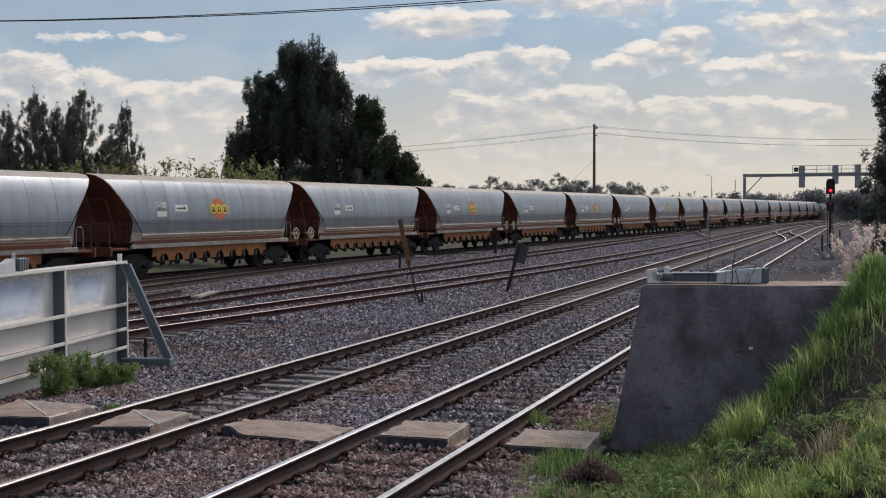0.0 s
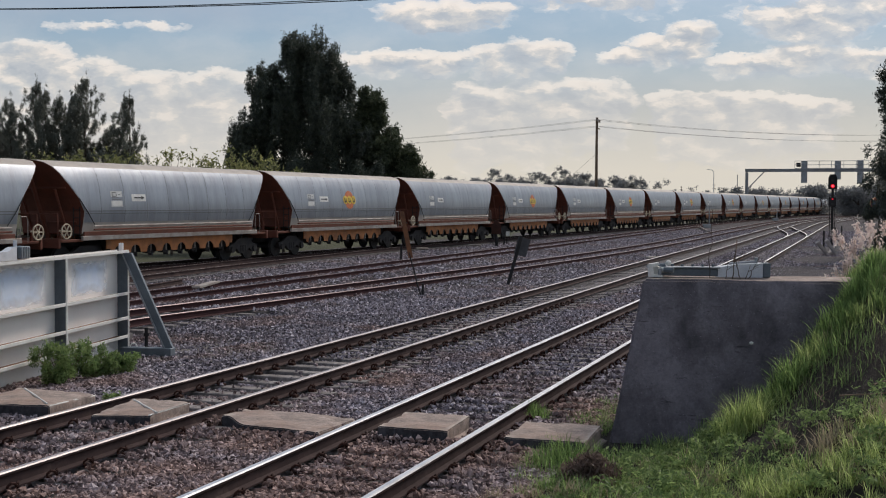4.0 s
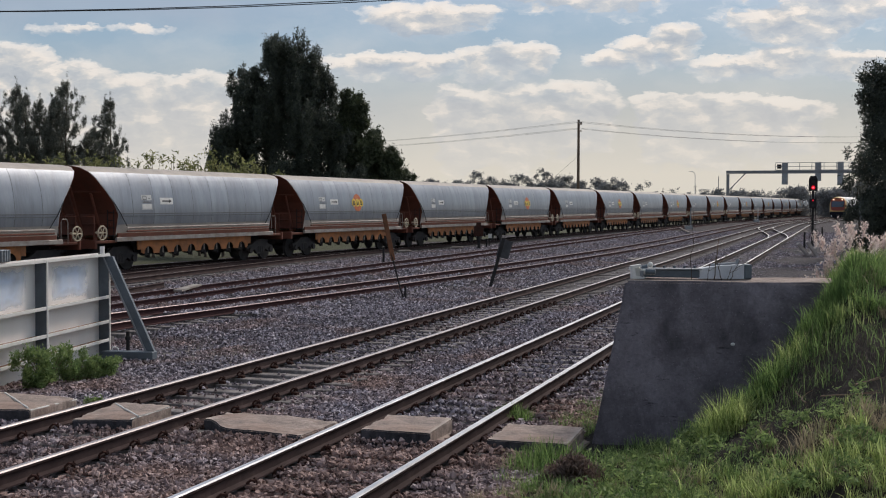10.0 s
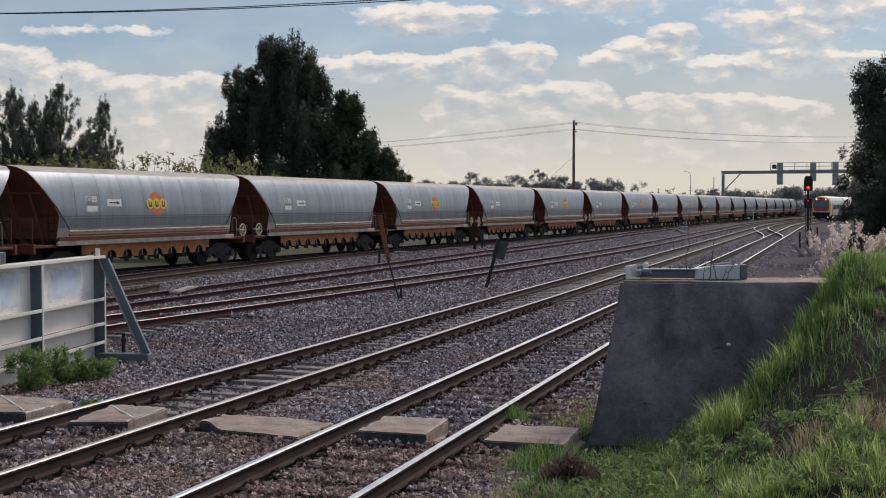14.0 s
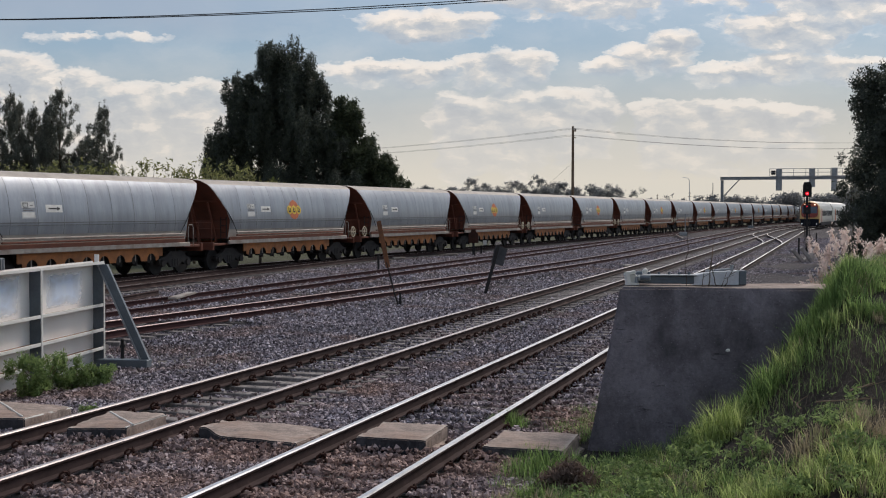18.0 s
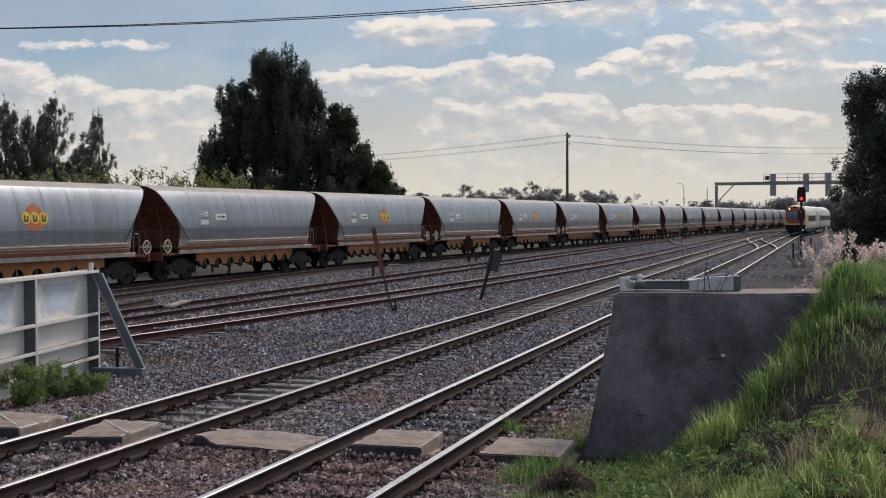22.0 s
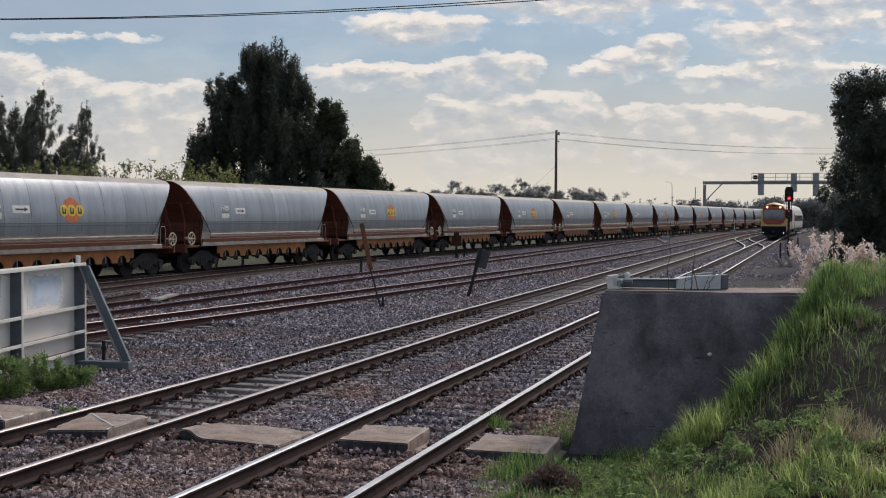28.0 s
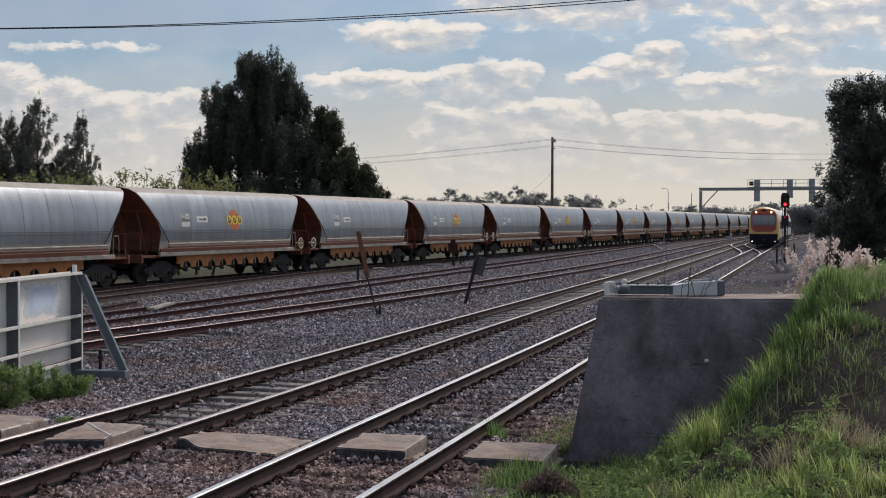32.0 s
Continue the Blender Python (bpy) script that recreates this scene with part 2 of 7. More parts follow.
WHITE = worn("white_paint", (0.72, 0.72, 0.7), (0.5, 0.48, 0.44), 0.6, 0.0, 3.0, 0.4)
LOGO_RED = plain("orange_red_paint", (0.62, 0.17, 0.06), 0.6)
LOGO_YELLOW = plain("yellow_paint", (0.85, 0.58, 0.06), 0.55)
LOGO_INK = plain("black_paint", (0.03, 0.028, 0.03), 0.6)
HANDWHEEL = worn("cream_handwheel", (0.62, 0.55, 0.42), (0.3, 0.2, 0.12), 0.6, 0.0, 8.0, 0.5)
PANEL = worn("white_barrier_sheet", (0.93, 0.92, 0.9), (0.84, 0.81, 0.77), 0.5, 0.0, 0.9, 0.6, (1, 1, 0.4))
PATCH = overpaint()
GALV = worn("galvanised_steel", (0.34, 0.36, 0.38), (0.2, 0.22, 0.25), 0.5, 0.5, 4.0, 0.5)
BLUEGREY = worn("blue_grey_steel", (0.14, 0.17, 0.2), (0.08, 0.1, 0.12), 0.6, 0.3, 3.0, 0.5)
DARKPLATE = worn("dark_faded_plate", (0.09, 0.092, 0.1), (0.05, 0.048, 0.05), 0.8, 0.0, 4.0, 0.6)
DARKRUST = worn("dark_rust", (0.075, 0.032, 0.024), (0.03, 0.018, 0.016), 0.85, 0.0, 4.0, 0.7)
PALEBOX = worn("pale_blue_grey_paint", (0.6, 0.63, 0.68), (0.42, 0.45, 0.5), 0.55, 0.0, 3.0, 0.5)
GANTRY = worn("weathered_grey_steel", (0.26, 0.27, 0.29), (0.16, 0.165, 0.18), 0.6, 0.2, 1.0, 0.5)
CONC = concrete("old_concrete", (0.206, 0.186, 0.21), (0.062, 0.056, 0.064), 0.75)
# damp slab sides, darkened further to paint in their shade
CONC_SHADED = concrete("shaded_damp_slab_side", (0.085, 0.084, 0.096), (0.018, 0.018, 0.022), 3.2)
CONC_TOP = slab_top()
CONC_PALE = concrete("bleached_concrete", (0.62, 0.58, 0.55), (0.36, 0.32, 0.3), 2.0)
SLEEPER = concrete("grey_sleeper", (0.29, 0.265, 0.258), (0.12, 0.108, 0.105), 2.0)
BARK = bark()
LEAF_DARK = leafy("dark_pine_foliage", (0.034, 0.045, 0.04), (0.086, 0.1, 0.07), 0.25)
LEAF_GREY = leafy("grey_green_foliage", (0.07, 0.078, 0.07), (0.22, 0.23, 0.19), 0.4)
LEAF_OLIVE = leafy("olive_foliage", (0.03, 0.043, 0.026), (0.1, 0.12, 0.062), 0.28)
LEAF_HEDGE = leafy("yellow_green_foliage", (0.09, 0.11, 0.035), (0.36, 0.36, 0.16), 0.5)
# pale bluish tint paints distance haze into the far foliage
LEAF_HAZED = leafy("far_woods", (0.13, 0.138, 0.15), (0.24, 0.25, 0.255), 0.35)
LEAF_WEED = leafy("fresh_weed", (0.09, 0.16, 0.055), (0.35, 0.46, 0.18), 0.55)
GRASS = leafy("green_grass", (0.042, 0.088, 0.026), (0.32, 0.47, 0.165), 0.6)
DEAD = leafy("dead_brown_foliage", (0.075, 0.052, 0.044), (0.26, 0.19, 0.16), 0.4)
LITTER = leafy("dark_plant_litter", (0.035, 0.028, 0.024), (0.13, 0.1, 0.085), 0.3)
PALE_GRASS = leafy("pale_green_grass", (0.15, 0.23, 0.06), (0.62, 0.72, 0.3), 0.65)
STRAW = leafy("dry_grass", (0.22, 0.18, 0.12), (0.5, 0.43, 0.3), 0.45)
PLUME = leafy("pink_plume", (0.78, 0.64, 0.6), (0.95, 0.87, 0.82), 0.6)
TIMBER = worn("weathered_timber", (0.22, 0.15, 0.1), (0.09, 0.06, 0.045), 0.85, 0.0, 3.0, 0.7, (1, 1, 0.2))
RUSTY = worn("rusty_plate", (0.26, 0.11, 0.05), (0.1, 0.05, 0.03), 0.85, 0.1, 4.0, 0.7)
CABLE = plain("black_cable", (0.03, 0.03, 0.032), 0.7)


# ---- drifting clouds: one high shell, clear between the clouds ----
# each cloud: how far right of straight ahead, how high, half its width, half its height (tangents)
CLOUDS = [(-0.355, 0.1119, 0.048, 0.0167), (-0.309, 0.1002, 0.048, 0.0156), (-0.253, 0.0927, 0.048, 0.0135), (-0.204, 0.0922, 0.048, 0.0135), (-0.304, 0.1420, 0.05, 0.0039),
          (-0.248, 0.1430, 0.05, 0.0039), (-0.062, 0.1166, 0.045, 0.0068), (-0.023, 0.1171, 0.038, 0.0078), (0.031, 0.1181, 0.024, 0.0099), (0.052, 0.1206, 0.026, 0.0125),
          (0.075, 0.1240, 0.022, 0.0100), (0.017, 0.0861, 0.030, 0.0115), (0.063, 0.0898, 0.045, 0.0104), (0.110, 0.0948, 0.043, 0.0094), (0.180, 0.0846, 0.025, 0.0089),
          (0.221, 0.0837, 0.048, 0.0094), (0.277, 0.0799, 0.043, 0.0083), (0.138, 0.1217, 0.023, 0.0057), (0.161, 0.1283, 0.023, 0.0089), (0.189, 0.1359, 0.023, 0.0125),
          (0.240, 0.1150, 0.045, 0.0065), (0.282, 0.1237, 0.035, 0.0089), (0.333, 0.1203, 0.048, 0.0073), (0.287, 0.1531, 0.065, 0.0115), (-0.011, 0.1558, 0.065, 0.0094),
          # the last five are out of view, added to whiten the rails' reflections
          (0.12, 0.205, 0.12, 0.022), (0.36, 0.2, 0.12, 0.025), (0.27, 0.27, 0.2, 0.045), (0.5, 0.3, 0.2, 0.06), (-0.12, 0.235, 0.1, 0.02)]



def cloud_shell():
    m = Mat("broken_cloud")
    t = m.t

    def calc(op, a, b=None, clamp=False):
        n = t.nodes.new("ShaderNodeMath")
        n.operation, n.use_clamp = op, clamp
        for sock, v in zip(n.inputs, (a, b)):
            if isinstance(v, (int, float)):
                sock.default_value = v
            elif v is not None:
                m.wire(v, sock)
        return n.outputs[0]

    xyz = t.nodes.new("ShaderNodeSeparateXYZ")
    m.wire(m.place("Object"), xyz.inputs[0])
    ahead = calc("MAXIMUM", calc("ABSOLUTE", xyz.outputs[1]), 0.05)
    px, pz = calc("DIVIDE", xyz.outputs[0], ahead), calc("DIVIDE", xyz.outputs[2], ahead)
    flat = t.nodes.new("ShaderNodeCombineXYZ")
    m.wire(px, flat.inputs[0])
    m.wire(calc("MULTIPLY", pz, 2.4), flat.inputs[1])

    def tex(scale, detail, rough):
        n = m.node("ShaderNodeTexNoise", Scale=scale, Detail=detail, Roughness=rough)
        m.wire(flat.outputs[0], n.inputs["Vector"])
        return n

    def bend_by(node, wx, wz):
        cols = t.nodes.new("ShaderNodeSeparateColor")
        m.wire(node.outputs["Color"], cols.inputs[0])
        return [calc("MULTIPLY", calc("SUBTRACT", cols.outputs[k], 0.5), w) for k, w in ((0, wx), (1, wz))]

    (ax, az), (bx, bz) = bend_by(tex(20, 3, 0.55), 0.03, 0.012), bend_by(tex(75, 5, 0.6), 0.015, 0.011)
    qx, qz = calc("ADD", px, calc("ADD", ax, bx)), calc("ADD", pz, calc("ADD", az, bz))

    def mass(rise):
        sum_ = None
        for cx, cz, w, h in CLOUDS:
            ex = calc("POWER", calc("MULTIPLY", calc("SUBTRACT", qx, cx), 1 / w), 2.0)
            up = calc("MULTIPLY", calc("SUBTRACT", qz, cz - rise), 1 / h)
            ez = calc("POWER", calc("MAXIMUM", up, calc("MULTIPLY", up, -0.15 if cz < 0.1 else (-0.22 if cz < 0.114 else -0.4))), 2.0)
            e = calc("SUBTRACT", 1.0 if h > 0.004 else 0.45, calc("ADD", ex, ez))
            sum_ = e if sum_ is None else calc("MAXIMUM", sum_, e)
        return calc("MAXIMUM", sum_, -0.7)

    def billow(dx, dz, scale, detail):
        at = t.nodes.new("ShaderNodeCombineXYZ")
        m.wire(calc("ADD", qx, dx), at.inputs[0])
        m.wire(calc("MULTIPLY", calc("ADD", qz, dz), 1.9), at.inputs[1])
        n = m.node("ShaderNodeTexNoise", Scale=scale, Detail=detail, Roughness=0.54)
        m.wire(at.outputs[0], n.inputs["Vector"])
        return n.outputs["Fac"]

    total, above = mass(0.0), mass(0.006)
    soft, lifted = billow(0, 0, 34, 8), billow(0.006, 0.008, 34, 8)
    wide = tex(7, 5, 0.6).outputs["Fac"]
    high = calc("MULTIPLY", calc("SUBTRACT", pz, 0.2), 3.0, True)
    strewn = calc("MULTIPLY", calc("SUBTRACT", wide, 0.5), calc("ADD", 1.0, calc("MULTIPLY", high, 3.0)))
    dens = calc("ADD", calc("ADD", total, calc("MULTIPLY", calc("SUBTRACT", soft, 0.5), 1.7)), strewn)
    # extra cover overhead, out of view, added to raise the ambient light
    dens = calc("ADD", dens, calc("MULTIPLY", high, 0.45))
    cover = m.ramp(dens, [(0.0, 0.0), (0.1, 0.36), (0.3, 0.84), (0.9, 0.96)])
    # the sun stands above and behind them: upper rims shine, undersides are grey
    lit = calc("SUBTRACT", soft, lifted)
    rim = calc("ADD", calc("MULTIPLY", calc("SUBTRACT", total, above), 0.62), calc("MULTIPLY", lit, 1.9))
    rim = calc("ADD", calc("SUBTRACT", rim, calc("MULTIPLY", calc("MAXIMUM", total, 0.0), 0.12)), 0.5)
    tone = m.ramp(rim, [(0.0, (0.42, 0.46, 0.51)), (0.32, (0.53, 0.555, 0.575)), (0.54, (0.68, 0.665, 0.63)), (0.77, (0.95, 0.86, 0.755)), (1.0, (1.0, 0.91, 0.8))])
    tone = m.mix(calc("MULTIPLY", calc("SUBTRACT", 0.115, pz), 14.0, True), tone, m.mix(0.5, tone, (0.72, 0.69, 0.635)))
    # pale veil of haze low over the horizon
    veil = calc("POWER", calc("SUBTRACT", 1.0, calc("MULTIPLY", pz, 5.2), True), 1.6)
    veil = calc("MULTIPLY", veil, 0.93)
    thick = calc("ADD", veil, 0.6, True)
    alpha = calc("MAXIMUM", cover, thick)
    # torn thin streaks between the heaps
    wisp = m.ramp(billow(0.4, 0.7, 11, 7), [(0.4, 0.0), (0.7, 0.5)])
    # clear gap where the sun stands
    off = t.nodes.new("ShaderNodeVectorMath")
    off.operation = "DISTANCE"
    unit = t.nodes.new("ShaderNodeVectorMath")
    unit.operation = "NORMALIZE"
    m.wire(m.place("Object"), unit.inputs[0])
    m.wire(unit.outputs["Vector"], off.inputs[0])
    off.inputs[1].default_value = toward
    gap = calc("ADD", off.outputs["Value"], calc("MULTIPLY", calc("SUBTRACT", wide, 0.5), 0.12))
    alpha = calc("MULTIPLY", alpha, calc("MULTIPLY", calc("SUBTRACT", gap, 0.16), 8.0, True))
    # a dull grey sheet of cloud high up on one side
    sheet = calc("MULTIPLY", calc("MULTIPLY", calc("SUBTRACT", calc("ADD", pz, calc("MULTIPLY", calc("SUBTRACT", wide, 0.5), 0.06)), 0.135), 40.0, True), calc("MULTIPLY", calc("SUBTRACT", -0.02, px), 5.0, True))
    near_sun = calc("MULTIPLY", calc("SUBTRACT", calc("SUBTRACT", 1.0, calc("MULTIPLY", off.outputs["Value"], 1.08), True), 0.34), 4.0, True)
    haze = m.mix(calc("MULTIPLY", cover, calc("SUBTRACT", 1.0, calc("MULTIPLY", veil, 0.7))), m.mix(calc("MULTIPLY", sheet, 0.75), m.mix(calc("MULTIPLY", calc("SUBTRACT", pz, 0.025), 9.0, True), (0.71, 0.67, 0.575), m.mix(wisp, m.mix(calc("MULTIPLY", calc("ADD", px, 0.1), 1.8, True), (0.295, 0.4, 0.49), (0.375, 0.44, 0.475)), (0.63, 0.63, 0.615))), (0.36, 0.39, 0.45)), tone)
    # unseen sky near the sun is whitened too, for brighter rail heads
    haze = m.mix(near_sun, haze, (0.92, 0.89, 0.83))
    em = t.nodes.new("ShaderNodeEmission")
    m.wire(haze, em.inputs["Color"])
    glare = calc("POWER", calc("SUBTRACT", 1.0, calc("MULTIPLY", off.outputs["Value"], 1.35), True), 2.0)
    m.wire(calc("ADD", 0.94, calc("MULTIPLY", glare, 2.2)), em.inputs["Strength"])
    clear = t.nodes.new("ShaderNodeBsdfTransparent")
    mx = t.nodes.new("ShaderNodeMixShader")
    m.wire(alpha, mx.inputs[0])
    m.wire(clear.outputs[0], mx.inputs[1])
    m.wire(em.outputs[0], mx.inputs[2])
    m.wire(mx.outputs[0], t.nodes["Material Output"].inputs["Surface"])
    m.m.cycles.emission_sampling = "NONE"
    verts, faces = [], []
    cols_n, rows_n, r = 72, 20, 2600.0
    for j in range(rows_n):
        el = radians(-1.5 + 91.0 * j / (rows_n - 1))
        for i in range(cols_n):
            az = 2 * math.pi * i / cols_n
            verts.append((r * math.cos(el) * math.sin(az), r * math.cos(el) * math.cos(az), r * math.sin(el)))
    for j in range(rows_n - 1):
        for i in range(cols_n):
            a, b = j * cols_n + i, j * cols_n + (i + 1) % cols_n
            faces.append((a, b, b + cols_n, a + cols_n))
    me = bpy.data.meshes.new("backdrop")
    me.from_pydata(verts, [], faces)
    me.materials.append(m.m)
    ob = new("backdrop", me)
    return tagged(ob, "broken bright clouds over a hazy blue sky", "sky", kind="structure")


CLOUD_SHELL = cloud_shell()


# ---- small building kit ----
def part(name, bm, material, parent=None, label="", smooth=False):
    """Links a bmesh as one mesh object under a thing or a part."""
    me = bpy.data.meshes.new(name)
    bm.to_mesh(me)
    bm.free()
    for m in material if isinstance(material, (list, tuple)) else [material]:
        me.materials.append(m)
    if smooth:
        me.polygons.foreach_set("use_smooth", [True] * len(me.polygons))
    ob = new(name, me)
    if parent:
        ob.parent = parent
    if label:
        tagged(ob, label)
    return ob


def raw(name, verts, faces, material, parent=None, label="", smooth=False):
    me = bpy.data.meshes.new(name)
    me.from_pydata([tuple(map(float, v)) for v in verts], [], [tuple(map(int, f)) for f in faces])
    me.materials.append(material)
    if smooth:
        me.polygons.foreach_set("use_smooth", [True] * len(me.polygons))
    ob = new(name, me)
    if parent:
        ob.parent = parent
    if label:
        tagged(ob, label)
    return ob


def share(name, mesh, parent, m):
    ob = new(name, mesh)
    ob.parent = parent
    ob.matrix_basis = m
    return ob


def thing(name, label, category, m=None, group="", kind=""):
    ob = new(name)
    ob.empty_display_size = 0.2
    if m is not None:
        ob.matrix_basis = m
    return tagged(ob, label, category, group, kind)


def box(bm, c, s, bevel=0.0, m=None):
    r = bmesh.ops.create_cube(bm, size=1.0, matrix=Matrix.Translation(c) @ Matrix.Diagonal((*s, 1)))
    vs = r["verts"]
    if bevel:
        es = {e for v in vs for e in v.link_edges}
        vs = list({v for f in bmesh.ops.bevel(bm, geom=list(es), offset=bevel, segments=1, affect="EDGES")["faces"] for v in f.verts} | {v for v in vs if v.is_valid})
    if m is not None:
        bmesh.ops.transform(bm, matrix=m, verts=vs)
    return vs


def rod(bm, a, b, r, seg=8, r2=None):
    a, b = Vector(a), Vector(b)
    d = b - a
    m = Matrix.Translation((a + b) / 2) @ d.to_track_quat("Z", "Y").to_matrix().to_4x4()
    bmesh.ops.create_cone(bm, cap_ends=True, segments=seg, radius1=r, radius2=r if r2 is None else r2, depth=d.length, matrix=m)


def tube(bm, pts, radii, seg=6):
    """One connected bent round bar through the points."""
    pts = [Vector(p) for p in pts]
    rows = []
    for i, p in enumerate(pts):
        d = (pts[min(i + 1, len(pts) - 1)] - pts[max(i - 1, 0)]).normalized()
        a = d.orthogonal().normalized() if abs(d.z) > 0.9 else d.cross(Vector((0, 0, 1))).normalized()
        b = d.cross(a)
        rows.append([bm.verts.new(p + (a * math.cos(k * 2 * math.pi / seg) + b * math.sin(k * 2 * math.pi / seg)) * radii[i]) for k in range(seg)])
    for r0, r1 in zip(rows, rows[1:]):
        for k in range(seg):
            bm.faces.new((r0[k], r0[(k + 1) % seg], r1[(k + 1) % seg], r1[k]))
    bm.faces.new(rows[0][::-1])
    bm.faces.new(rows[-1])


def prism(bm, pts, y0, y1, axis="y"):
    """A polygon in two axes, drawn out along the third."""
    def at(p, k):
        return {"y": (p[0], k, p[1]), "x": (k, p[0], p[1]), "z": (p[0], p[1], k)}[axis]
    a = [bm.verts.new(at(p, y0)) for p in pts]
    b = [bm.verts.new(at(p, y1)) for p in pts]
    bm.faces.new(a)
    bm.faces.new(b[::-1])
    n = len(pts)
    for i in range(n):
        bm.faces.new((a[i], b[i], b[(i + 1) % n], a[(i + 1) % n]))
    bmesh.ops.recalc_face_normals(bm, faces=bm.faces[:])


def ring(bm, c, r, thick, axis="y", seg=20, tube=6):
    vs = []
    for i in range(seg):
        a = 2 * math.pi * i / seg
        row = []
        for j in range(tube):
            b = 2 * math.pi * j / tube
            rr, off = r + thick * math.cos(b), thick * math.sin(b)
            p = (rr * math.cos(a), off, rr * math.sin(a)) if axis == "y" else (off, rr * math.cos(a), rr * math.sin(a))
            row.append(bm.verts.new((c[0] + p[0], c[1] + p[1], c[2] + p[2])))
        vs.append(row)
    for i in range(seg):
        for j in range(tube):
            bm.faces.new((vs[i][j], vs[(i + 1) % seg][j], vs[(i + 1) % seg][(j + 1) % tube], vs[i][(j + 1) % tube]))


# ---- the plan: centre lines of the five tracks, sideways place by the distance ahead ----
def bend(v):
    return 8.3e-4 * max(0.0, min(v, 330) - 146) ** 2 + max(0.0, v - 330) * 0.305


def line_1(v):
    return 0.3296 * v - 5.085 + bend(v)


def line_2(v):
    return 0.3304 * v - 8.885 + bend(v)


def line_3(v):
    if v < 27:
        return -7.51 + 0.36 * (v - 27)
    if v < 87:
        return -0.00105 * v * v + 0.513 * v - 20.6
    return 16.08 + 0.3304 * (v - 87) + bend(v)


def line_4(v):
    return 0.336 * v - 19.55 + 0.6 * bend(v)


PHI, AWAY = radians(21.9), 29.3


def along(s):
    """Place and heading on the freight line, s metres along it."""
    def straight(s):
        return Vector((s * math.sin(PHI) - AWAY * math.cos(PHI), s * math.cos(PHI) + AWAY * math.sin(PHI), 0))
    if s < 290:
        return straight(s), PHI
    r, a = 420.0, (s - 290) / 420.0
    p0 = straight(290)
    left = Vector((-math.cos(PHI), math.sin(PHI), 0))
    ahead = Vector((math.sin(PHI), math.cos(PHI), 0))
    return p0 + ahead * (r * math.sin(a)) + left * (r * (1 - math.cos(a))), PHI - a


def beside(v):
    """Metres to the right of the nearest rail."""
    return (-4.3 + 0.3296 * v) * -0.95


def smooth(a):
    a = min(1.0, max(0.0, a))
    return a * a * (3 - 2 * a)


def stairs(x, pts):
    for (x0, y0), (x1, y1) in zip(pts, pts[1:]):
        if x <= x1:
            return y0 + (y1 - y0) * max(0.0, (x - x0) / (x1 - x0))
    return pts[-1][1]


CREST = [(-10, 1.0), (3, 1.0), (7, 0.4), (9, 0.1), (10, 0.15), (12, 0.75), (14.5, 1.78), (17.5, 1.85), (24, 0.35), (32, 0.0), (60, 0.0)]


def lie(u, v):
    """The ground's height."""
    q = (u - (0.3296 * v - 4.3)) * 0.95 - (0.5 * bend(v) if v > 146 else 0)
    z = -0.255 + 0.02 * noise.noise((u * 0.7, v * 0.7, 0))
    out = (line_2(v) - u) * 0.95
    if 2.4 < out < 7.5 and 12 < v < 28:
        z -= 0.14 * smooth((out - 2.6) / 1.3) * (1 - smooth((out - 6.2) / 1.2)) * (1 - smooth((v - 24.0) / 3.2)) * smooth((v - 13) / 3)
    held = smooth((v - 11.5) / 2.2) * (1 - smooth((v - 15.2) / 1.2))
    toe = 1.4 + 0.8 * held
    if q > toe and v < 80:
        s = min(1.0, (q - toe) / (4.1 - 0.95 * toe))
        k = s ** (2.0 - 0.7 * held)
        z += (stairs(v, CREST) + 0.255) * k
        z += 0.06 * smooth((q - 1) / 2) * noise.noise((u * 1.3, v * 1.3, 3)) + 0.03 * noise.noise((u * 4, v * 4, 7)) * smooth((q - 1) / 2)
    return z


# ---- ground ----
def ground():
    us = sorted({round(x, 2) for x in [*np.arange(-14, 10, 0.3), *np.arange(-60, 60, 4.0), *np.arange(-400, 401, 40.0), *np.arange(-3200, 3201, 400.0)]})
    vs = sorted({round(x, 2) for x in [*np.arange(0, 26, 0.3), *np.arange(-30, 80, 2.0), *np.arange(-200, 500, 20.0), *np.arange(-3200, 4401, 400.0)]})
    verts = [(u, v, lie(u, v)) for v in vs for u in us]
    n = len(us)
    faces = []
    for j in range(len(vs) - 1):
        for i in range(n - 1):
            faces.append((j * n + i, j * n + i + 1, (j + 1) * n + i + 1, (j + 1) * n + i))
    me = bpy.data.meshes.new("ground")
    me.from_pydata(verts, [], faces)
    me.materials.append(COVER)
    earth, meadow, sand = [], [], []
    for u, v, z in verts:
        q = (u - (0.3296 * v - 4.3)) * 0.95 - bend(v)
        grassy = min(1.0, max(0.0, (q - 0.35) / 0.9)) if v < 40 else min(1.0, max(0.0, (q - 4.5) / 2))
        earth.append(grassy)
        sand.append(0.9 * math.exp(-((u + 4.9) / 1.8) ** 2 - ((v - 22.6) / 2.8) ** 2))
        meadow.append(min(1.0, max(0.0, (0.402 * v - 31.58 - 3.6 - u) / 1.6, (q - 11) / 2, (v - 400) / 40)))
    for key, vals in (("earth", earth), ("meadow", meadow), ("sand", sand)):
        me.attributes.new(key, "FLOAT", "POINT").data.foreach_set("value", vals)
    me.polygons.foreach_set("use_smooth", [True] * len(faces))
    return tagged(new("ground", me), "rail yard ground of grey ballast with a grassy bank", "ground", kind="structure")


ground()


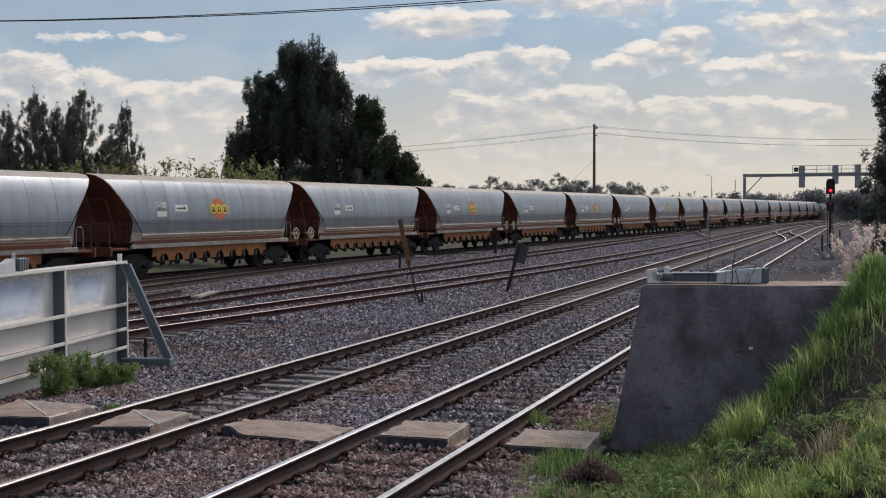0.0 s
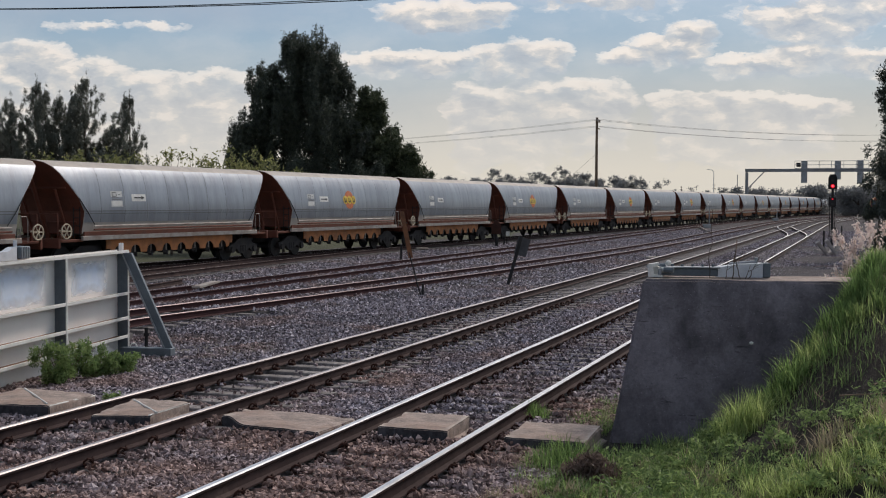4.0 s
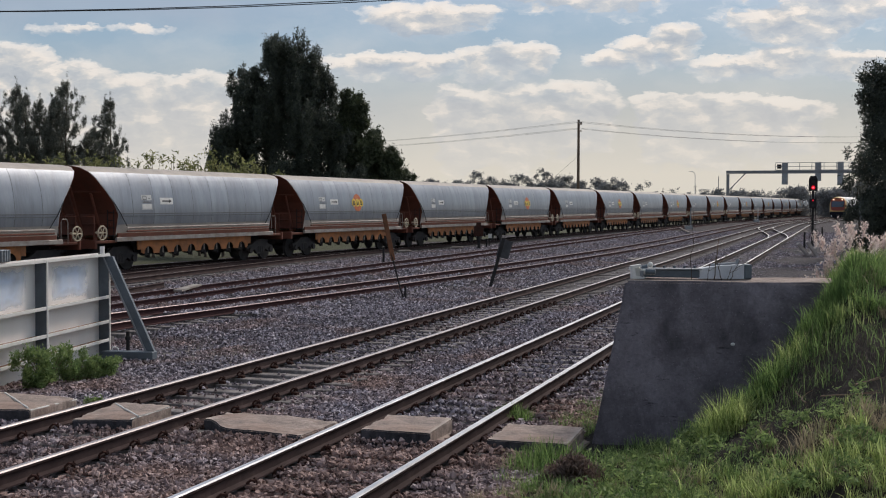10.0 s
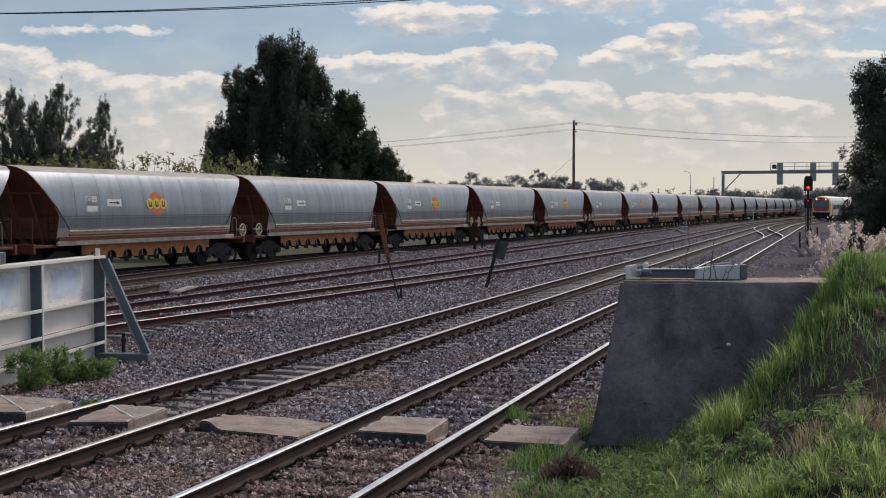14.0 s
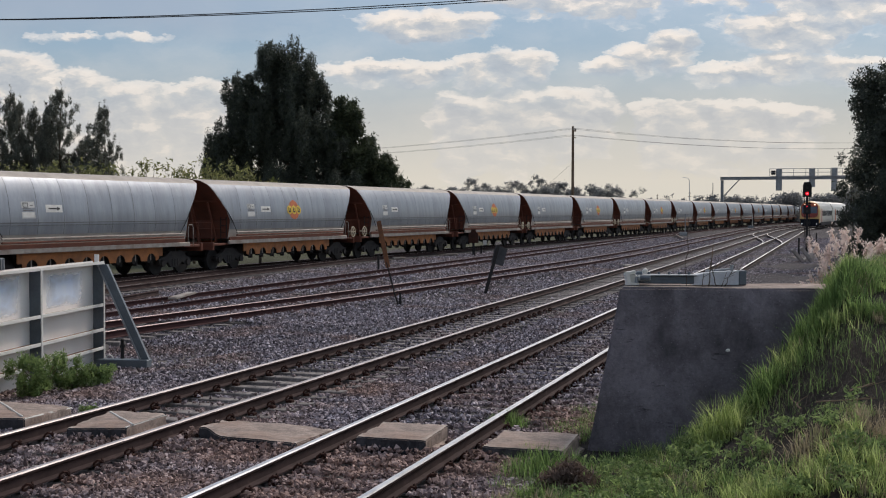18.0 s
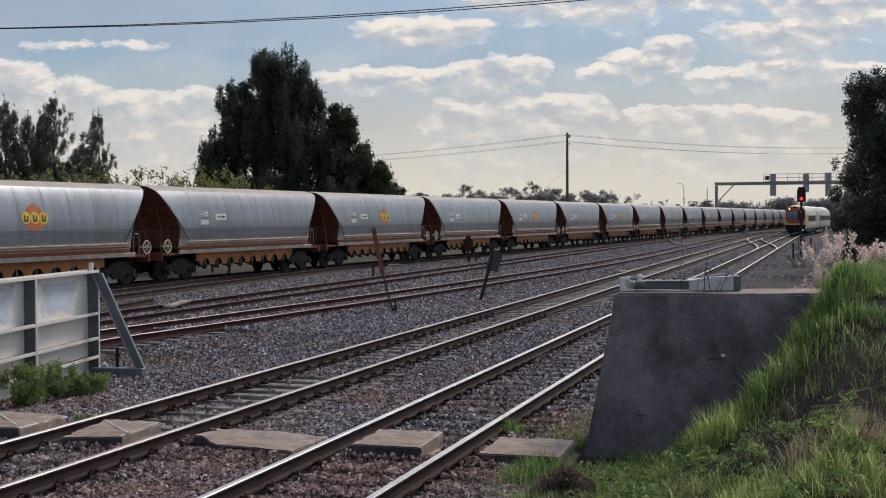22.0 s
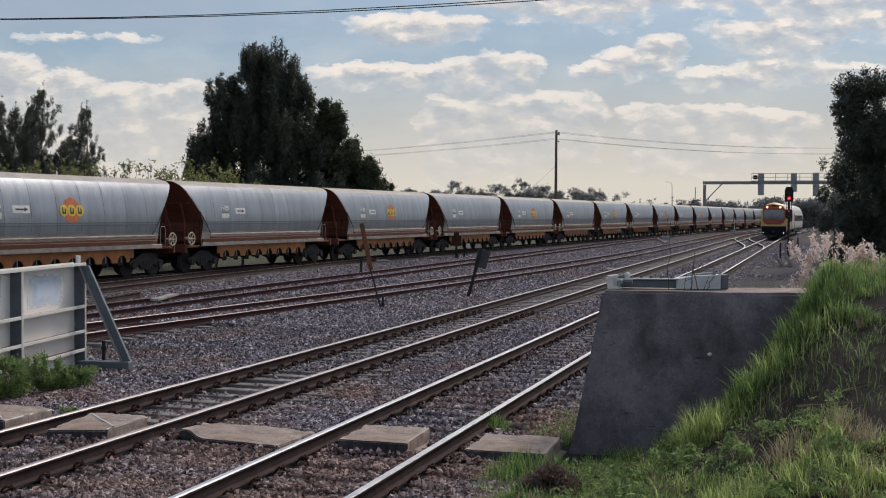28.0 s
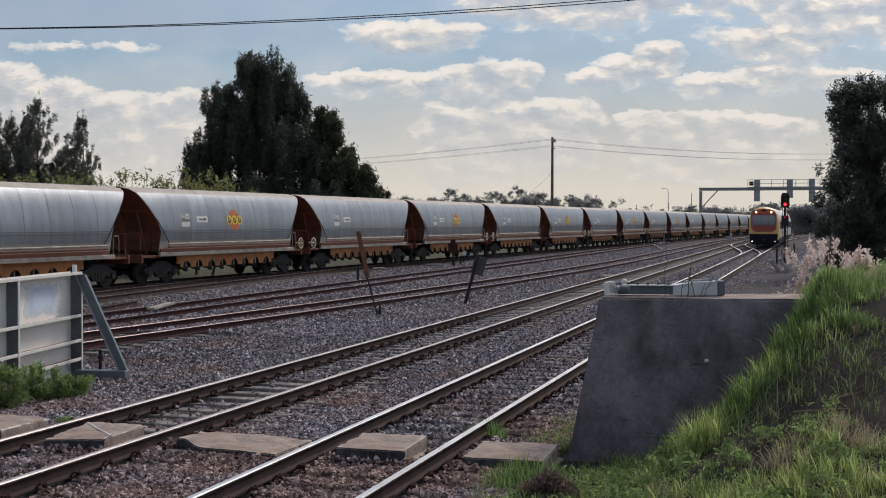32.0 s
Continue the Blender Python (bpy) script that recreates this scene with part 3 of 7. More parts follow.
# ---- tracks ----
PROFILE = [(-0.07, -0.17), (-0.07, -0.155), (-0.02, -0.135), (-0.012, -0.06), (-0.035, -0.035), (-0.036, -0.014), (-0.026, 0.0),
           (0.026, 0.0), (0.036, -0.014), (0.035, -0.035), (0.012, -0.06), (0.02, -0.135), (0.07, -0.155), (0.07, -0.17)]
# the head is worn bright on top and at its corners
BRIGHT = (5, 6, 7)


def sweep_rail(name, pts, parent, head, label="", flank=None):
    verts, faces, kinds = [], [], []
    n = len(PROFILE)
    for i, p in enumerate(pts):
        a, b = pts[max(i - 1, 0)], pts[min(i + 1, len(pts) - 1)]
        d = Vector((b[0] - a[0], b[1] - a[1])).normalized()
        for x, z in PROFILE:
            verts.append((p[0] + d.y * x, p[1] - d.x * x, (p[2] if len(p) > 2 else 0.0) + z))
        if i:
            for k in range(n):
                faces.append(((i - 1) * n + k, (i - 1) * n + (k + 1) % n, i * n + (k + 1) % n, i * n + k))
                kinds.append(1 if k in (BRIGHT if head is not HEAD_DULL else BRIGHT[1:2]) else 0)
    me = bpy.data.meshes.new(name)
    me.from_pydata(verts, [], faces)
    me.materials.append(flank or RUST)
    me.materials.append(head)
    me.polygons.foreach_set("material_index", kinds)
    ob = new(name, me)
    ob.parent = parent
    if label:
        tagged(ob, label)
    return ob


def offset_line(fn, vs, off):
    out = []
    for v in vs:
        d = Vector((fn(v + 0.5) - fn(v - 0.5), 1.0)).normalized()
        out.append((fn(v) + d.y * off, v - d.x * off))
    return out


def spaced(a, b, near=1.0):
    out, v = [], a
    while v < b:
        out.append(v)
        v += near if v < 60 else (2.5 if v < 150 else 8.0)
    return out + [b]


def sleeper_mesh():
    bm = bmesh.new()
    prism(bm, [(-0.125, -0.35), (-0.115, -0.21), (-0.1, -0.2), (0.1, -0.2), (0.115, -0.21), (0.125, -0.35)], -1.22, 1.22, "y")
    me = bpy.data.meshes.new("sleeper")
    bm.to_mesh(me)
    bm.free()
    me.materials.append(SLEEPER)
    return me


def clip_mesh():
    """A sprung rail clip: a bar bent into two standing loops on a shoulder."""
    bm = bmesh.new()
    box(bm, (0, 0.0, -0.185), (0.1, 0.1, 0.05), 0.008)
    loop = [(-0.06, -0.04, -0.165), (-0.068, -0.03, -0.125), (-0.045, 0.0, -0.098), (-0.015, 0.02, -0.11), (0.0, 0.035, -0.14),
            (0.018, 0.02, -0.108), (0.048, 0.0, -0.098), (0.07, -0.03, -0.125), (0.06, -0.04, -0.165)]
    tube(bm, loop, [0.0145] * len(loop), 5)
    me = bpy.data.meshes.new("clip")
    bm.to_mesh(me)
    bm.free()
    me.materials.append(DARKRUST)
    return me


SLEEPER_ME, CLIP_ME = sleeper_mesh(), clip_mesh()
GAUGE = 0.7535


def lay_track(fn, v0, v1, head, label, singles, clips, sink=0.0, flank=None):
    tr = thing("track", label, "railway track", kind="structure", group="tracks of the yard")
    for off in (-GAUGE, GAUGE):
        sweep_rail("rail", offset_line(fn, spaced(v0, v1), off), tr, head, "", flank)
    lone, rest = [], []
    v = v0
    while v < min(v1, 130):
        slope = fn(v + 0.5) - fn(v - 0.5)
        a = math.degrees(math.atan2(1.0, slope))
        m = pose(fn(v), v, random.uniform(-0.012, 0.006) - sink, 0, 0, a + random.uniform(-0.6, 0.6))
        (lone if singles[0] <= v <= singles[1] else rest).append(m)
        v += 0.6 / math.hypot(1, slope)
    for m in lone:
        s = share("sleeper", SLEEPER_ME, tr, m)
        if clips[0] <= m.translation.y <= clips[1]:
            for y, turn in ((-GAUGE - 0.105, 180), (-GAUGE + 0.105, 0), (GAUGE - 0.105, 180), (GAUGE + 0.105, 0)):
                share("clip", CLIP_ME, s, pose(0, y, 0, 0, 0, turn))
    if rest:
        src = [tuple(v.co) for v in SLEEPER_ME.vertices]
        fs = [tuple(p.vertices) for p in SLEEPER_ME.polygons]
        verts, faces = [], []
        for m in rest:
            k = len(verts)
            verts += [tuple(m @ Vector(c)) for c in src]
            faces += [tuple(i + k for i in f) for f in fs]
        tagged(raw("far_sleepers", verts, faces, SLEEPER, tr), kind="stuff")
    return tr


lay_track(line_1, -6, 400, HEAD, "nearest railway track with polished rails on grey sleepers", (9, 48), (10, 30), 0.034)
lay_track(line_2, -6, 400, HEAD_WORN, "railway track with polished rails on grey sleepers", (9, 48), (10, 34))
lay_track(line_3, 12, 400, HEAD_SIDING, "rusty siding track in dark ballast", (25, 60), (0, 0), 0.0, RUST_RED)
lay_track(line_4, 12, 400, HEAD_DULL, "rusty siding track beside the freight line", (28, 60), (0, 0), 0.0, RUST_RED)


def freight_track():
    tr = thing("track", "freight line track beneath the hopper wagons", "railway track", kind="structure", group="tracks of the yard")
    ss = [*np.arange(-60, 290, 10.0), *np.arange(290, 560, 6.0)]
    for off in (-GAUGE, GAUGE):
        pts = []
        for s in ss:
            p, h = along(s)
            pts.append((p.x + math.cos(h) * off, p.y - math.sin(h) * off))
        sweep_rail("rail", pts, tr, HEAD_DULL)
    src = [tuple(v.co) for v in SLEEPER_ME.vertices]
    fs = [tuple(p.vertices) for p in SLEEPER_ME.polygons]
    verts, faces = [], []
    for s in np.arange(10, 140, 0.6):
        p, h = along(s)
        m = pose(p.x, p.y, 0, 0, 0, 90 - math.degrees(h))
        k = len(verts)
        verts += [tuple(m @ Vector(c)) for c in src]
        faces += [tuple(i + k for i in f) for f in fs]
    tagged(raw("far_sleepers", verts, faces, SLEEPER, tr), kind="stuff")
    return tr


freight_track()


def line_5(v):
    """A siding that leaves the freight line on this side."""
    return 0.402 * v - 31.58 + 3.1 * max(0.0, (72 - v) / 28) ** 1.4


lay_track(line_5, 16, 72, HEAD_DULL, "rusty siding that joins the freight line", (0, 0), (0, 0))


def crossover():
    """The turnout from the nearest line to the next."""
    tr = thing("crossover", "polished crossover rails between the two main tracks", "railway track", kind="structure")
    def mid(v):
        k = smooth((v - 92) / 50)
        return line_1(v) * (1 - k) + line_2(v) * k
    for off in (-GAUGE, GAUGE):
        sweep_rail("rail", [(*p, 0.006) for p in offset_line(mid, list(np.arange(92, 143, 1.5)), off)], tr, HEAD)
    return tr


crossover()


# ---- hopper wagons ----
PITCH = 14.46
for _m in (BLACK, RUST_RED, DARKPLATE, DARKRUST):
    _m.node_tree.nodes["Principled BSDF"].inputs["Specular IOR Level"].default_value = 0.12
NOTICE = plain("faded_notice", (0.6, 0.61, 0.6), 0.6)
SECTION = [(1.30, 1.36), (1.365, 1.75), (1.425, 2.14), (1.385, 2.6), (1.31, 3.05), (1.195, 3.45), (1.06, 3.68), (0.8, 3.83), (0.4, 3.9), (0.0, 3.92)]


def inset(z):
    """How far the side sheet's end stands back from the roof's end."""
    return 1.42 * smooth_cut((3.88 - z) / 1.62)


def smooth_cut(a):
    a = min(1.0, max(0.0, a))
    return min(1.0, 1.04 * a) * (1.03 - 0.03 * a)


HALF = PITCH / 2 - 0.2


def wagon_body():
    bm = bmesh.new()
    prof = [(-y, z) for y, z in SECTION] + [(y, z) for y, z in SECTION[-2::-1]]
    rows = []
    for e in (-1, 1):
        rows.append([bm.verts.new((e * (HALF - inset(z)), y, z)) for y, z in prof])
    for i in range(len(prof) - 1):
        bm.faces.new((rows[0][i], rows[0][i + 1], rows[1][i + 1], rows[1][i]))
    bmesh.ops.recalc_face_normals(bm, faces=bm.faces[:])
    bm.normal_update()
    if bm.faces[0].normal.y > 0:
        bmesh.ops.reverse_faces(bm, faces=bm.faces[:])
    return bm


def wagon_end(e):
    """Sloping end sheet between the two sides' curved ends."""
    bm = bmesh.new()
    prev = None
    for y, z in SECTION:
        y = max(y - 0.012, 0.0)
        x = e * (HALF - inset(z) - 0.015)
        cur = [bm.verts.new((x, k * y, z - 0.01)) for k in (-1, -0.5, 0, 0.5, 1)]
        if prev:
            for i in range(4):
                bm.faces.new((prev[i], prev[i + 1], cur[i + 1], cur[i]))
        prev = cur
    bmesh.ops.remove_doubles(bm, verts=bm.verts[:], dist=0.001)
    bmesh.ops.recalc_face_normals(bm, faces=bm.faces[:])
    return bm


EDGES = [-7.0, -4.7, -3.35, -2.0, -0.65, 0.7, 2.05, 3.4, 4.75, 7.0]


def side_panel(x0, x1, side):
    """One curved aluminium sheet of the side, cut to the sloping end."""
    bm = bmesh.new()
    prev = None
    for y, z in SECTION[1:7]:
        lim = HALF - inset(z) - 0.03
        a, b = max(x0 + 0.011, -lim), min(x1 - 0.011, lim)
        if b - a < 0.05:
            a = b = (a + b) / 2
        cur = (bm.verts.new((a, side * (y + 0.014), z)), bm.verts.new((b, side * (y + 0.014), z)))
        if prev:
            bm.faces.new((prev[0], prev[1], cur[1], cur[0]))
        prev = cur
    bmesh.ops.remove_doubles(bm, verts=bm.verts[:], dist=0.001)
    return bm


def crease_rail(side):
    bm = bmesh.new()
    box(bm, (0, side * 1.437, 2.15), (2 * (HALF - 1.5), 0.02, 0.026))
    box(bm, (0, side * 1.43, 2.06), (2 * (HALF - 1.5), 0.02, 0.02))
    return bm


def seam_backing(x, side):
    """Dark joint behind the edges of two sheets."""
    bm = bmesh.new()
    prev = None
    for y, z in SECTION[1:7]:
        cur = [bm.verts.new((x + k, side * (y + 0.006), z)) for k in (-0.03, 0.03)]
        if prev:
            bm.faces.new((prev[0], prev[1], cur[1], cur[0]))
        prev = cur
    return bm


def underframe_side(side):
    """Orange side skirt between the bogies, its lower edge cut into round-headed openings."""
    bm = bmesh.new()
    n, x0, x1 = 8, -3.9, 3.9
    step = (x1 - x0) / n
    cols = [(x0, 0.66)]
    for i in range(n):
        c = x0 + (i + 0.5) * step
        cols.append((c - 0.34, 0.6))
        cols += [(c - 0.3 * math.cos(math.pi * k / 8), 0.62 + 0.27 * math.sin(math.pi * k / 8)) for k in range(9)]
        cols.append((c + 0.34, 0.6))
    cols.append((x1, 0.66))
    for y in (side * 1.22, side * 1.19):
        prev = None
        for x, z in cols:
            cur = (bm.verts.new((x, y, 1.19)), bm.verts.new((x, y, z)))
            if prev:
                bm.faces.new((prev[0], prev[1], cur[1], cur[0]))
            prev = cur
    for x in (x0 - 0.12, x1 + 0.12):
        box(bm, (x, side * 1.2, 0.98), (0.26, 0.05, 0.42), 0.01)
    return bm


def skirt_rod(x, side):
    """A pale pull rod that hangs in an opening of the skirt."""
    bm = bmesh.new()
    rod(bm, (x, side * 1.17, 0.92), (x, side * 1.17, 0.62), 0.022, 5)
    return bm


def hopper_doors():
    """Dark discharge doors and their gear under the skirt."""
    bm = bmesh.new()
    for i in range(8):
        x = -3.9 + 7.8 / 8 * (i + 0.5)
        for s in (-1, 1):
            rod(bm, (x, s * 1.1, 0.66), (x, s * 0.85, 0.66), 0.15, 10)
            box(bm, (x + 0.2, s * 1.0, 0.56), (0.1, 0.2, 0.26), 0.02)
    for s in (-1, 1):
        prism(bm, [(-3.7, 1.15), (3.7, 1.15), (3.4, 0.55), (-3.4, 0.55)], s * 0.55, s * 0.5)
    box(bm, (0, 0, 0.85), (13.0, 0.5, 0.4), 0.02)
    return bm


def sill_beam(side):
    bm = bmesh.new()
    box(bm, (0, side * 1.42, 1.2), (2 * (HALF - 1.5) + 0.4, 0.1, 0.16), 0.015)
    return bm


def lower_strake(side):
    """Maroon longitudinal between the side sheets and the sill."""
    bm = bmesh.new()
    box(bm, (0, side * 1.33, 1.345), (2 * (HALF - 1.5), 0.06, 0.17), 0.01)
    return bm


def walk_rails(side, z):
    bm = bmesh.new()
    rod(bm, (-5.2, side * 1.52, z), (5.2, side * 1.52, z), 0.035, 6)
    for x in (-5.1, -2.5, 0, 2.5, 5.1):
        rod(bm, (x, side * 1.42, z), (x, side * 1.52, z), 0.02, 5)
    return bm


def platform(e):
    bm = bmesh.new()
    x0, x1 = e * (HALF - 1.5), e * (HALF - 0.25)
    box(bm, ((x0 + x1) / 2, 0, 1.12), (abs(x1 - x0), 2.6, 0.1), 0.015)
    box(bm, (x1, 0, 1.05), (0.12, 2.7, 0.34), 0.02)
    for y in (-1.2, 1.2):
        rod(bm, (x1 - e * 0.06, y, 1.15), (x1 - e * 0.06, y, 2.05), 0.022, 6)
    rod(bm, (x1 - e * 0.06, -1.2, 2.05), (x1 - e * 0.06, -0.4, 2.05), 0.02, 6)
    rod(bm, (x1 - e * 0.06, 1.2, 2.05), (x1 - e * 0.06, 0.4, 2.05), 0.02, 6)
    return bm


def end_post(e):
    """Stanchion that props the sloping end."""
    bm = bmesh.new()
    rod(bm, (e * (HALF - 1.25), 0, 1.15), (e * (HALF - 0.25), 0, 3.55), 0.085, 6)
    for y in (-0.75, 0.75):
        rod(bm, (e * (HALF - 1.42), y, 1.15), (e * (HALF - 0.7), y, 2.9), 0.05, 6)
    return bm


def ladder(e, side):
    bm = bmesh.new()
    y0, y1 = side * 1.0, side * 1.28
    for y in (y0, y1):
        rod(bm, (e * (HALF - 1.36), y, 1.2), (e * (HALF - 1.36), y, 2.3), 0.02, 5)
    for k in range(4):
        z = 1.35 + 0.28 * k
        rod(bm, (e * (HALF - 1.36), y0, z), (e * (HALF - 1.36), y1, z), 0.016, 5)
    return bm


def grab_hoop(e, side):
    """Bent pale hand hoop at the corner of the end platform."""
    bm = bmesh.new()
    x, y = e * (HALF - 1.28), side * 1.36
    tube(bm, [(x, y, 1.12), (x, y, 1.86), (x + e * 0.06, y, 1.98), (x + e * 0.3, y, 1.98), (x + e * 0.36, y, 1.86), (x + e * 0.36, y, 1.12)], [0.017] * 6, 6)
    return bm


def end_ribs(e):
    """Flat stiffeners across the sloping end sheet."""
    bm = bmesh.new()
    for z in (1.75, 2.35, 2.95):
        box(bm, (e * (HALF - inset(z) + 0.02), 0, z), (0.05, 2.2, 0.07), 0.008)
    return bm


def coupler(e):
    bm = bmesh.new()
    rod(bm, (e * (HALF - 0.2), 0, 0.85), (e * (HALF + 0.14), 0, 0.85), 0.11, 8)
    box(bm, (e * (HALF + 0.12), 0, 0.85), (0.16, 0.3, 0.28), 0.04)
    rod(bm, (e * (HALF - 0.2), 0.4, 0.85), (e * (HALF + 0.18), 0.1, 0.6), 0.025, 6)
    return bm


def brace(e, side):
    """Bent rod from the sheet's edge down to the lower pipe."""
    bm = bmesh.new()
    tube(bm, [(e * (HALF - 1.18), side * 1.405, 2.6), (e * (HALF - 1.55), side * 1.46, 2.14), (e * (HALF - 1.95), side * 1.44, 1.68)], [0.015] * 3, 5)
    return bm


def hand_wheel(e, side, w):
    c = (e * (HALF - 0.5), side * 1.42, 1.46)
    bm = bmesh.new()
    ring(bm, c, 0.25, 0.028, "y", 18, 6)
    wheel = part("hand_wheel", bm, HANDWHEEL, w, "cream spoked brake hand wheel")
    for k in range(6):
        a = math.pi * 2 * k / 6
        bm = bmesh.new()
        rod(bm, c, (c[0] + 0.245 * math.cos(a), c[1], c[2] + 0.245 * math.sin(a)), 0.022, 5)
        part("spoke", bm, HANDWHEEL, wheel)
    bm = bmesh.new()
    rod(bm, (c[0], c[1] - side * 0.3, c[2]), (c[0], c[1] + side * 0.03, c[2]), 0.05, 8)
    part("hub", bm, HANDWHEEL, wheel)
    bm = bmesh.new()
    rod(bm, (c[0], c[1] - side * 0.28, c[2]), (c[0], c[1] - side * 0.28, 1.15), 0.05, 6)
    part("wheel_post", bm, OXIDE, w)


def decal(bm, x0, x1, z0, z1, y=-1.452):
    """A flat plate that lies on the side, bent to it."""
    n = 3
    prev = None
    for k in range(n + 1):
        z = z0 + (z1 - z0) * k / n
        yy = y
        for (ya, za), (yb, zb) in zip(SECTION, SECTION[1:]):
            if za <= z <= zb:
                yy = -(ya + (yb - ya) * (z - za) / (zb - za)) + (y + 1.425)
        cur = (bm.verts.new((x0, yy, z)), bm.verts.new((x1, yy, z)))
        if prev:
            bm.faces.new((prev[0], prev[1], cur[1], cur[0]))
        prev = cur


def disc(bm, x, z, r, y=-1.447):
    zs = np.linspace(-1, 1, 11)
    prev = None
    for k in zs:
        w = r * math.sqrt(max(0.0, 1 - k * k)) + 0.01
        zz = z + r * k
        yy = y
        for (ya, za), (yb, zb) in zip(SECTION, SECTION[1:]):
            if za <= zz <= zb:
                yy = -(ya + (yb - ya) * (zz - za) / (zb - za)) + (y + 1.425)
        cur = (bm.verts.new((x - w, yy, zz)), bm.verts.new((x + w, yy, zz)))
        if prev:
            bm.faces.new((prev[0], prev[1], cur[1], cur[0]))
        prev = cur


def wheel_mesh():
    bm = bmesh.new()
    for y in (-GAUGE, GAUGE):
        s = 1 if y > 0 else -1
        rod(bm, (0, y - 0.05, 0.46), (0, y + 0.05, 0.46), 0.46, 20)
        rod(bm, (0, y - s * 0.06, 0.46), (0, y - s * 0.04, 0.46), 0.49, 20)
    rod(bm, (0, -1.05, 0.46), (0, 1.05, 0.46), 0.08, 8)
    return bm


def bogie(parent, x):
    bg = new("bogie")
    bg.empty_display_size = 0.2
    bg.parent = parent
    bg.matrix_basis = pose(x, 0, 0)
    for s in (-1, 1):
        bm = bmesh.new()
        prism(bm, [(-1.15, 0.62), (-1.0, 0.36), (-0.75, 0.36), (-0.5, 0.5), (-0.25, 0.28), (0.25, 0.28), (0.5, 0.5), (0.75, 0.36), (1.0, 0.36), (1.15, 0.62), (0.7, 0.72), (0.35, 0.92), (-0.35, 0.92), (-0.7, 0.72)], s * 0.98, s * 1.12)
        for k in (-0.18, 0, 0.18):
            rod(bm, (k, s * 1.08, 0.34), (k, s * 1.08, 0.62), 0.07, 6)
        for k in (-0.88, 0.88):
            rod(bm, (k, s * 1.1, 0.46), (k, s * 1.2, 0.46), 0.14, 10)
        part("side_frame", bm, BLACK, bg)
    bm = bmesh.new()
    box(bm, (0, 0, 0.7), (0.4, 2.1, 0.3), 0.03)
    part("bolster", bm, BLACK, bg)
    for k in (-0.88, 0.88):
        w = part("wheelset", wheel_mesh(), BLACK, bg, smooth=False)
        w.matrix_basis = pose(k, 0, 0)
    return bg


